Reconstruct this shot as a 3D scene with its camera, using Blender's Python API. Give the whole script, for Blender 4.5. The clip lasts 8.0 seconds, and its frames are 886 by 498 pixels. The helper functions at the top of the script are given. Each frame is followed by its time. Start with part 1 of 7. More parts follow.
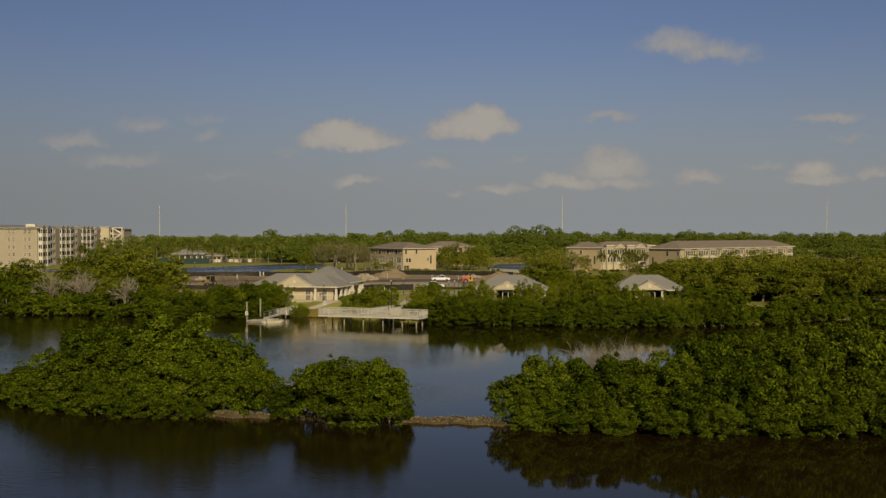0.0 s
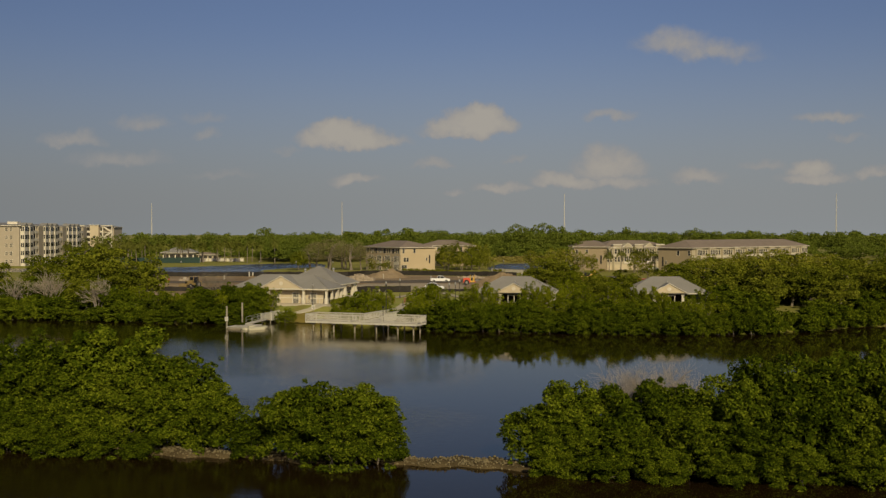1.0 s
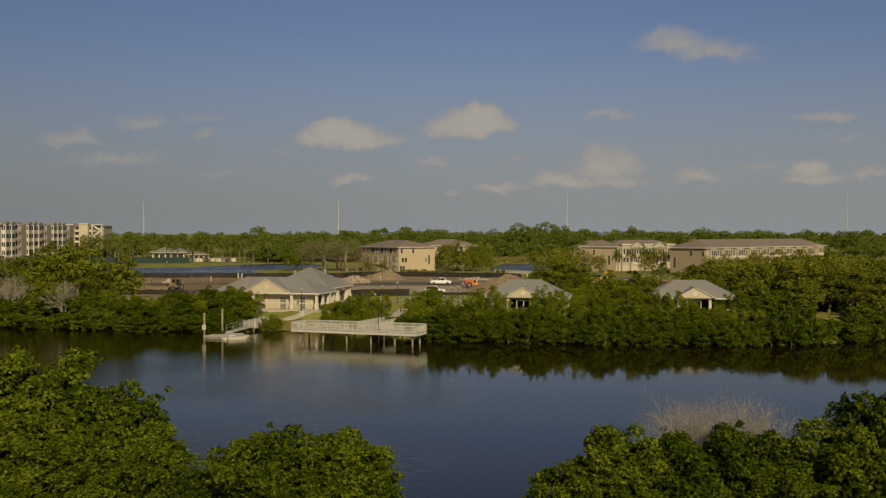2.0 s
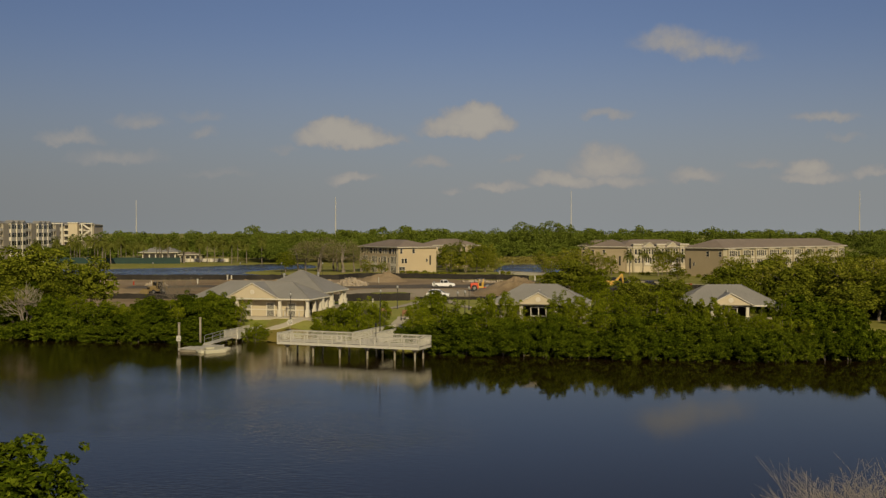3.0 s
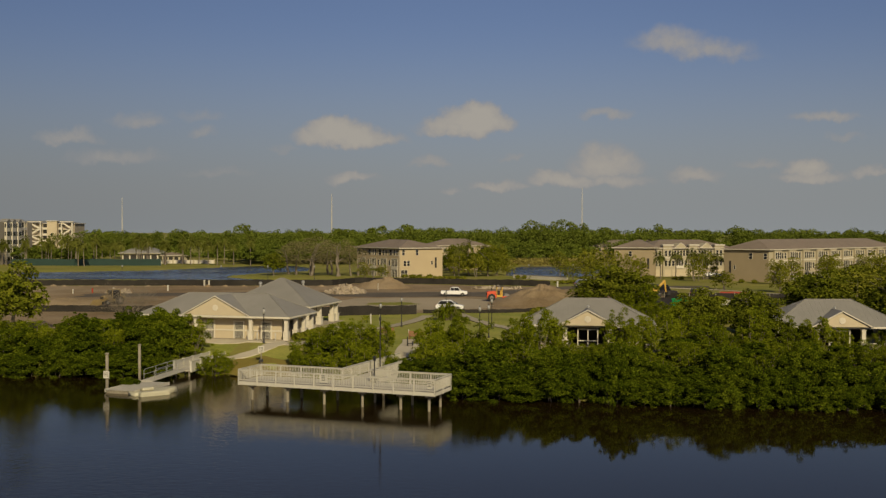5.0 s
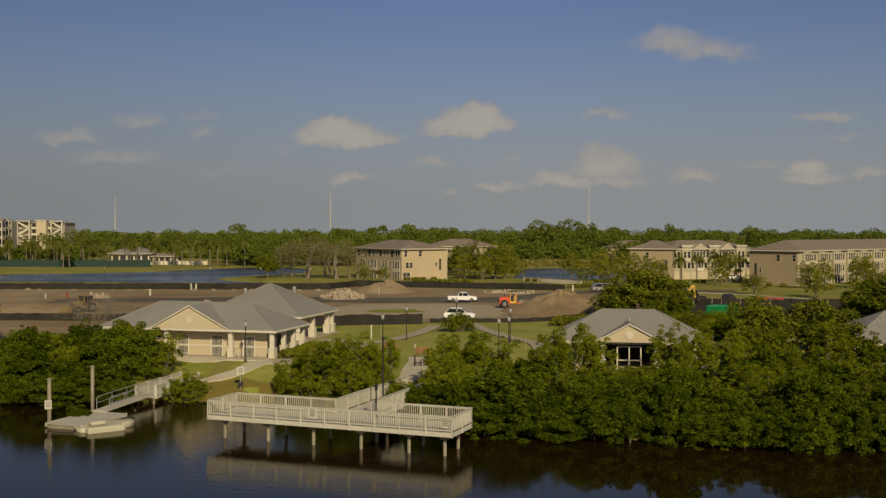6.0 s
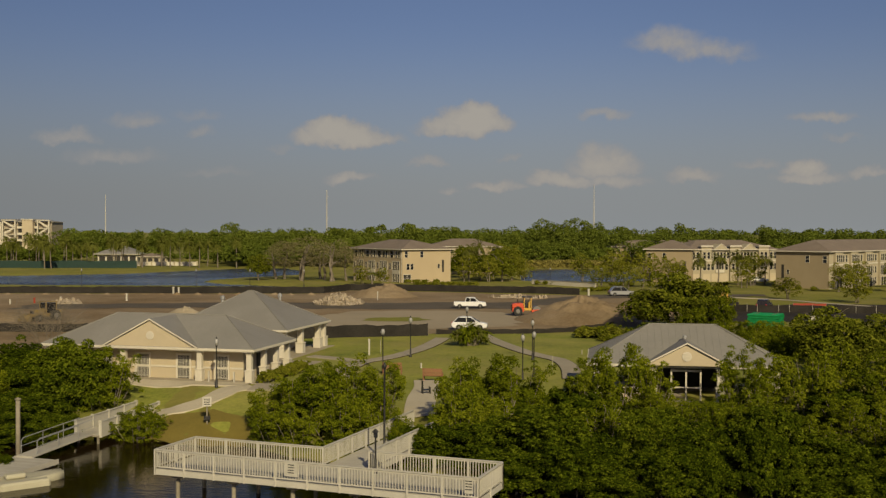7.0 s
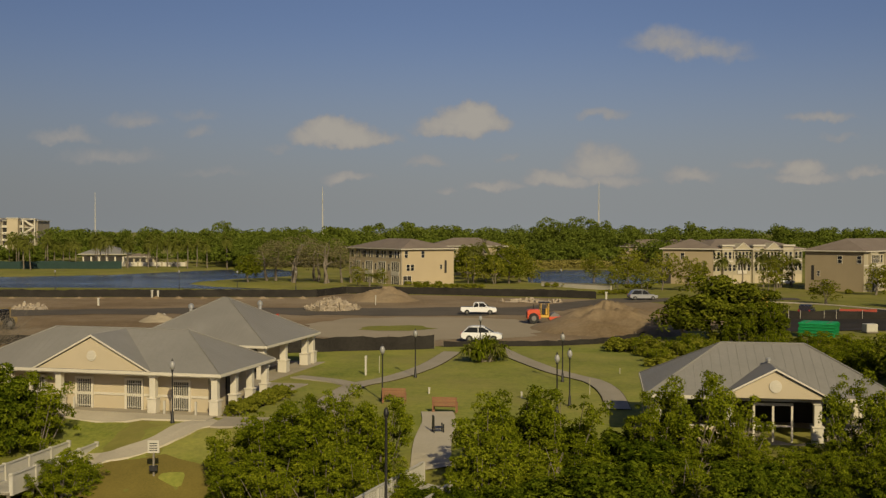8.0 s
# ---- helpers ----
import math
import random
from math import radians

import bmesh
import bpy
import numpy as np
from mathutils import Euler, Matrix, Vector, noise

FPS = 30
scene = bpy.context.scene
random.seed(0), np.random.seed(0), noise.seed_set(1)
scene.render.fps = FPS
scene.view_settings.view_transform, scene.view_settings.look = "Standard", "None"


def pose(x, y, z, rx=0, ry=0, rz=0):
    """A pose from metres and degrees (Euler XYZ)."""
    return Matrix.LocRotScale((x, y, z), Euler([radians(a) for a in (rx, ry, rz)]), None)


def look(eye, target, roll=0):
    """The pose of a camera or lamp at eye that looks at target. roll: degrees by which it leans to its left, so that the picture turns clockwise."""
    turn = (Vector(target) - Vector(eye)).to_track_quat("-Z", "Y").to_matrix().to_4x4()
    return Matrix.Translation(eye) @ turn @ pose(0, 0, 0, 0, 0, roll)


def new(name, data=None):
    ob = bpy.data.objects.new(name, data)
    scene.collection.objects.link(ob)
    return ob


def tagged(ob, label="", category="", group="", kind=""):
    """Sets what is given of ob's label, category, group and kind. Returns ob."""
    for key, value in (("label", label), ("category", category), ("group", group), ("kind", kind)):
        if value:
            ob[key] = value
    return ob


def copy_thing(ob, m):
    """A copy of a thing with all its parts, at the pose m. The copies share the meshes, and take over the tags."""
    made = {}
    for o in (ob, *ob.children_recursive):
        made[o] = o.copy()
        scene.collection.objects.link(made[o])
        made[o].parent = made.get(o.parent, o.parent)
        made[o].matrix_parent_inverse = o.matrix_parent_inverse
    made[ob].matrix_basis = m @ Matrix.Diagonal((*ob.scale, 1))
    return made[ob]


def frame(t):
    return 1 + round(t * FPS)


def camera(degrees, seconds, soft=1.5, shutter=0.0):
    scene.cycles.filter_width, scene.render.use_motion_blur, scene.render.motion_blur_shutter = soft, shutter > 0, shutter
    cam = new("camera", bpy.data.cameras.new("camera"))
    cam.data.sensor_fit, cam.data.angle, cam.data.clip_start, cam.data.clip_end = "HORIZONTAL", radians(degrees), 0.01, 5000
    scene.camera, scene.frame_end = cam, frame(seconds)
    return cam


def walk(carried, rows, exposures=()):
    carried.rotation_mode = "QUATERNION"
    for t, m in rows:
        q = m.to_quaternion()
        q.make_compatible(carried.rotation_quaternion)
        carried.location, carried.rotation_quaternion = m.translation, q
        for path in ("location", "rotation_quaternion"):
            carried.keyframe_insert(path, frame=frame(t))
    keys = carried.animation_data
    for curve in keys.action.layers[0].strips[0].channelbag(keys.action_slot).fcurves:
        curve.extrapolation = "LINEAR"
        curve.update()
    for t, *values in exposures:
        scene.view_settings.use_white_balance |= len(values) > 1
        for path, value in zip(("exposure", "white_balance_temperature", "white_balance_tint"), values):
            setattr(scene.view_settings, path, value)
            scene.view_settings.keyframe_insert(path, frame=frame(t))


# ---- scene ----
EXPOSURE = 0.0
cam = camera(45.0, 8.0, soft=1.35)
# seconds, x, y, z, yaw, pitch, roll
PATH = [
    (0.0, 0.000, 0.000, 16.133, -0.000, -0.853, 0.051),
    (0.5, -0.082, 8.973, 16.014, -0.038, -0.883, 0.013),
    (1.0, -0.229, 17.996, 15.908, -0.072, -0.912, -0.016),
    (1.5, -0.449, 27.030, 15.827, -0.112, -0.926, -0.036),
    (3.0, -1.685, 54.586, 15.673, -0.211, -0.973, -0.077),
    (3.5, -2.182, 63.880, 15.637, -0.225, -0.984, -0.085),
    (4.0, -2.684, 73.062, 15.575, -0.245, -0.998, -0.091),
    (4.5, -3.231, 82.287, 15.553, -0.257, -1.005, -0.100),
    (6.0, -5.082, 110.289, 15.367, -0.264, -0.988, -0.165),
    (6.5, -5.674, 119.628, 15.291, -0.301, -0.991, -0.177),
    (7.0, -6.226, 128.914, 15.188, -0.363, -0.997, -0.178),
    (7.5, -6.783, 138.112, 14.991, -0.425, -1.000, -0.175),
    (8.0, -7.263, 147.066, 14.793, -0.486, -1.001, -0.166),
]
walk(cam, [(t, pose(x, y, z, 90 + p, r, w)) for t, x, y, z, w, p, r in PATH], exposures=[(0.0, EXPOSURE), (8.0, EXPOSURE)])

# ---- sky and sun ----
SUN_TO = Vector((0.27, -0.963, 0.0)).normalized()
SUN_EL = radians(30)
sun_data = bpy.data.lights.new("sun", "SUN")
sun_data.energy, sun_data.angle, sun_data.color = 4.0, radians(0.6), (1.0, 0.85, 0.53)
sun_lamp = new("sun", sun_data)
sun_lamp.matrix_world = look((0, 0, 300), Vector((0, 0, 300)) - Vector((SUN_TO.x * math.cos(SUN_EL), SUN_TO.y * math.cos(SUN_EL), math.sin(SUN_EL))))


class Nodes:
    """Short hand for building node trees."""

    def __init__(self, tree):
        self.tree = tree
        tree.nodes.clear()

    def add(self, kind, props=None, **sockets):
        node = self.tree.nodes.new(kind)
        props = props or {}
        if "operation" in props:
            node.operation = props["operation"]
        if "use_clamp" in props:
            node.use_clamp = props["use_clamp"]
        if "data_type" in props:
            node.data_type = props["data_type"]
        if "interpolation_type" in props:
            node.interpolation_type = props["interpolation_type"]
        for key, value in sockets.items():
            self.put(node, key, value)
        return node

    def put(self, node, key, value):
        sock = node.inputs[int(key[1:])] if key[0] == "i" and key[1:].isdigit() else node.inputs[key.replace("_", " ")]
        if isinstance(value, bpy.types.NodeSocket):
            self.tree.links.new(value, sock)
        else:
            sock.default_value = value

    def math(self, op, a, b=0.0, c=0.0, clamp=False):
        return self.add("ShaderNodeMath", {"operation": op, "use_clamp": clamp}, i0=a, i1=b, i2=c).outputs[0]

    def vec(self, op, a, b=(0, 0, 0)):
        node = self.add("ShaderNodeVectorMath", {"operation": op}, i0=a, i1=b)
        return node.outputs["Value"] if op in ("DOT_PRODUCT", "LENGTH") else node.outputs[0]

    def mix(self, fac, a, b):
        node = self.add("ShaderNodeMix", {"data_type": "RGBA"})
        self.put(node, "i0", fac), self.put(node, "i6", a), self.put(node, "i7", b)
        return node.outputs[2]

    def noise(self, vector, scale, detail=4.0, rough=0.55):
        return self.add("ShaderNodeTexNoise", None, Vector=vector, Scale=scale, Detail=detail, Roughness=rough).outputs["Fac"]

    def ramp(self, fac, stops):
        node = self.add("ShaderNodeValToRGB", None, i0=fac)
        el = node.color_ramp.elements
        while len(el) < len(stops):
            el.new(0.5)
        for e, (p, col) in zip(el, stops):
            e.position, e.color = p, (*col, 1)
        return node.outputs[0]


world = bpy.data.worlds.new("sky")
scene.world = world
world.use_nodes = True
w = Nodes(world.node_tree)
sky = w.add("ShaderNodeTexSky")
sky.sky_type, sky.sun_disc, sky.sun_elevation, sky.sun_rotation = "NISHITA", False, SUN_EL, math.atan2(SUN_TO.x, SUN_TO.y)
sky.air_density, sky.dust_density, sky.ozone_density = 1.0, 1.6, 3.0
way = w.add("ShaderNodeTexCoord").outputs["Generated"]
split = w.add("ShaderNodeSeparateXYZ", None, i0=way)
ahead = w.math("MAXIMUM", split.outputs[1], 0.05)
flat = w.add("ShaderNodeCombineXYZ", None, i0=w.math("DIVIDE", split.outputs[0], ahead), i1=w.math("DIVIDE", split.outputs[2], ahead)).outputs[0]
wob = w.add("ShaderNodeTexNoise", None, Vector=flat, Scale=34.0, Detail=6.0, Roughness=0.6)
warp = w.vec("MULTIPLY", w.vec("SUBTRACT", wob.outputs["Color"], (0.5, 0.5, 0.5)), (0.030, 0.026, 0.0))
spot = w.vec("ADD", flat, warp)
# fair-weather clouds: bearing, height, half width, half height (tangents), thickness
CLOUDS = [
    (0.216, 0.174, 0.038, 0.016, 0.46), (0.252, 0.168, 0.044, 0.013, 0.44), (0.278, 0.163, 0.030, 0.008, 0.26),
    (0.034, 0.099, 0.032, 0.014, 1.0), (0.040, 0.107, 0.019, 0.013, 1.0), (0.016, 0.096, 0.036, 0.009, 0.75),
    (-0.088, 0.087, 0.044, 0.013, 0.95), (-0.100, 0.093, 0.022, 0.012, 0.95), (-0.062, 0.085, 0.034, 0.008, 0.6),
    (-0.080, 0.048, 0.026, 0.007, 0.55), (-0.008, 0.062, 0.020, 0.006, 0.42), (0.012, 0.035, 0.010, 0.005, 0.4),
    (0.157, 0.061, 0.036, 0.017, 0.66), (0.115, 0.046, 0.034, 0.009, 0.7), (0.055, 0.040, 0.028, 0.006, 0.6), (0.165, 0.046, 0.034, 0.008, 0.5),
    (0.240, 0.051, 0.028, 0.008, 0.55), (0.345, 0.058, 0.022, 0.010, 0.72), (0.352, 0.050, 0.034, 0.007, 0.6), (0.405, 0.054, 0.024, 0.006, 0.5),
    (0.300, 0.060, 0.026, 0.006, 0.34), (0.156, 0.107, 0.026, 0.006, 0.4), (0.362, 0.106, 0.034, 0.007, 0.45), (0.380, 0.086, 0.020, 0.005, 0.3),
    (-0.345, 0.085, 0.032, 0.009, 0.42), (-0.278, 0.100, 0.026, 0.009, 0.36), (-0.300, 0.066, 0.048, 0.010, 0.36), (-0.222, 0.106, 0.024, 0.007, 0.26),
    (-0.220, 0.090, 0.014, 0.007, 0.32), (-0.205, 0.051, 0.034, 0.006, 0.26), (-0.145, 0.077, 0.018, 0.005, 0.25), (0.067, 0.067, 0.014, 0.004, 0.3),
]
cover = 0.0
for cu, cv, cw, ch, dense in CLOUDS:
    rel = w.vec("MULTIPLY", w.vec("SUBTRACT", spot, (cu, cv, 0)), (0.8 / cw, (0.68 if dense > 0.6 else 0.74) / ch, 0))
    under = w.math("MINIMUM", w.add("ShaderNodeSeparateXYZ", None, i0=rel).outputs[1], 0.0)
    size = w.math("MULTIPLY_ADD", w.math("MULTIPLY", under, under), 1.8, w.vec("DOT_PRODUCT", rel, rel))
    cover = w.math("MAXIMUM", w.math("MULTIPLY", w.math("SUBTRACT", 1.0, size, clamp=True), dense), cover)
grain = w.noise(flat, 95.0, 5.0)
body = w.math("MULTIPLY", cover, w.math("MULTIPLY_ADD", grain, 0.9, 0.6))
soft_edge = w.add("ShaderNodeMapRange", {"interpolation_type": "SMOOTHSTEP"}, i0=body, i1=0.02, i2=0.62, i3=0.0, i4=0.94).outputs[0]
tone = w.mix(w.math("MULTIPLY_ADD", body, 1.5, -0.3, clamp=True), (2.9, 2.76, 2.68, 1), (3.75, 3.45, 3.0, 1))
haze = w.add("ShaderNodeMapRange", {"interpolation_type": "SMOOTHSTEP"}, i0=split.outputs[2], i1=-0.04, i2=0.2, i3=1.0, i4=0.0).outputs[0]
tinted = w.mix(1.0, sky.outputs[0], (0.52, 0.48, 0.56, 1))
tinted.node.blend_type = "MULTIPLY"
clear = w.mix(haze, tinted, (2.62, 2.78, 2.84, 1))
# the sky is deepest away from the sun
deep = w.add("ShaderNodeMapRange", {"interpolation_type": "SMOOTHSTEP"}, i0=split.outputs[0], i1=-0.6, i2=0.15, i3=0.78, i4=1.0).outputs[0]
air = w.vec("SCALE", clear)
w.put(air.node, "Scale", deep)
out = w.mix(soft_edge, air, tone)
w.add("ShaderNodeOutputWorld", None, Surface=w.add("ShaderNodeBackground", None, Color=out, Strength=0.1).outputs[0])


# ---- materials ----
def surf(name, c1, c2, scale=1.0, rough=0.7, metal=0.0, bump=0.0, fine=12.0, spread=0.0, wear=None, spec=0.5):
    """A surface of two colours mixed by coarse and fine grain. spread: change of tone from piece to piece."""
    m = bpy.data.materials.new(name)
    m.use_nodes = True
    n = Nodes(m.node_tree)
    place = n.add("ShaderNodeTexCoord").outputs["Object"]
    big, small = n.noise(place, scale, 5.0), n.noise(place, scale * fine, 6.0, 0.65)
    fac = n.math("MULTIPLY_ADD", small, 0.55, n.math("MULTIPLY", big, 0.55))
    fac = n.add("ShaderNodeMapRange", None, i0=fac, i1=0.36, i2=0.76, i3=0.0, i4=1.0).outputs[0]
    col = n.mix(fac, (*c1, 1), (*c2, 1))
    if wear:
        patch = n.noise(place, scale * 0.45, 6.0, 0.7)
        col = n.mix(n.add("ShaderNodeMapRange", None, i0=patch, i1=0.42, i2=0.74, i3=0.0, i4=0.75).outputs[0], col, (*wear, 1))
    if spread:
        one = n.add("ShaderNodeObjectInfo").outputs["Random"]
        col = n.add("ShaderNodeHueSaturation", None, Color=col, Value=n.math("MULTIPLY_ADD", one, 2 * spread, 1 - spread)).outputs[0]
    b = n.add("ShaderNodeBsdfPrincipled", None, Base_Color=col, Metallic=metal, Roughness=n.math("MULTIPLY_ADD", small, 0.25, rough - 0.12, clamp=True))
    b.inputs["Specular IOR Level"].default_value = spec
    if bump:
        n.put(b, "Normal", n.add("ShaderNodeBump", None, Height=small, Strength=bump, Distance=0.05).outputs[0])
    n.add("ShaderNodeOutputMaterial", None, Surface=b.outputs[0])
    return m


def foliage(name, dark, mid, light, shine=0.45):
    m = bpy.data.materials.new(name)
    m.use_nodes = True
    n = Nodes(m.node_tree)
    leaf, one = n.add("ShaderNodeNewGeometry").outputs["Random Per Island"], n.add("ShaderNodeObjectInfo").outputs["Random"]
    patch = n.noise(n.add("ShaderNodeTexCoord").outputs["Object"], 0.9, 3.0)
    fac = n.math("ADD", n.math("MULTIPLY", leaf, 0.40), n.math("ADD", n.math("MULTIPLY", patch, 0.70), n.math("MULTIPLY", one, 0.18)))
    col = n.ramp(fac, [(0.25, dark), (0.6, mid), (0.98, light)])
    b = n.add("ShaderNodeBsdfDiffuse", None, Color=col, Roughness=shine)
    t = n.add("ShaderNodeBsdfTranslucent", None, Color=n.mix(0.6, col, (0.13, 0.16, 0.004, 1)))
    n.add("ShaderNodeOutputMaterial", None, Surface=n.add("ShaderNodeMixShader", None, Fac=0.10, i1=b.outputs[0], i2=t.outputs[0]).outputs[0])
    return m


def water_surface(name, colour, ripple, strength, gloss=0.5, rough=0.06, swell=0.12, midstream=None):
    """Dark water with a mirror-like skin. midstream: where ripples rise and die away across the river."""
    m = bpy.data.materials.new(name)
    m.use_nodes = True
    n = Nodes(m.node_tree)
    place = n.add("ShaderNodeTexCoord").outputs["Object"]
    stretched = n.vec("MULTIPLY", place, (1.0, 1.7, 1.0))
    h = n.math("MULTIPLY_ADD", n.noise(stretched, ripple * 3.1, 3.0), 0.3, n.noise(stretched, ripple, 3.0))
    calm = n.add("ShaderNodeMapRange", None, i0=n.noise(place, 0.035, 3.0), i1=0.4, i2=0.62, i3=0.35, i4=1.0).outputs[0]
    if midstream:
        along = n.add("ShaderNodeSeparateXYZ", None, i0=place).outputs[1]
        lee = n.add("ShaderNodeMapRange", {"interpolation_type": "SMOOTHSTEP"}, i0=along, i1=midstream[0], i2=midstream[1], i3=0.85, i4=1.0).outputs[0]
        shore = n.add("ShaderNodeMapRange", {"interpolation_type": "SMOOTHSTEP"}, i0=along, i1=midstream[2], i2=midstream[3], i3=1.0, i4=0.5).outputs[0]
        across = n.add("ShaderNodeSeparateXYZ", None, i0=place).outputs[0]
        sheltered = n.add("ShaderNodeMapRange", {"interpolation_type": "SMOOTHSTEP"}, i0=n.math("MULTIPLY_ADD", n.noise(place, 0.02, 2.0), 30.0, across), i1=7.0, i2=21.0, i3=1.0, i4=0.08).outputs[0]
        calm = n.math("MULTIPLY", n.math("MULTIPLY", calm, sheltered), n.math("MULTIPLY", lee, shore))
    bumped = n.add("ShaderNodeBump", None, Height=h, Strength=n.math("MULTIPLY", calm, strength), Distance=swell)
    facing = n.add("ShaderNodeLayerWeight", None, Blend=0.5, Normal=bumped.outputs[0]).outputs["Facing"]
    shine = n.math("MULTIPLY", n.math("POWER", facing, 5.6), gloss, clamp=True)
    deep = n.add("ShaderNodeBsdfDiffuse", None, Color=(*colour, 1))
    mirror = n.add("ShaderNodeBsdfGlossy", None, Color=(0.97, 0.95, 0.87, 1), Roughness=rough, Normal=bumped.outputs[0])
    n.add("ShaderNodeOutputMaterial", None, Surface=n.add("ShaderNodeMixShader", None, Fac=shine, i1=deep.outputs[0], i2=mirror.outputs[0]).outputs[0])
    return m


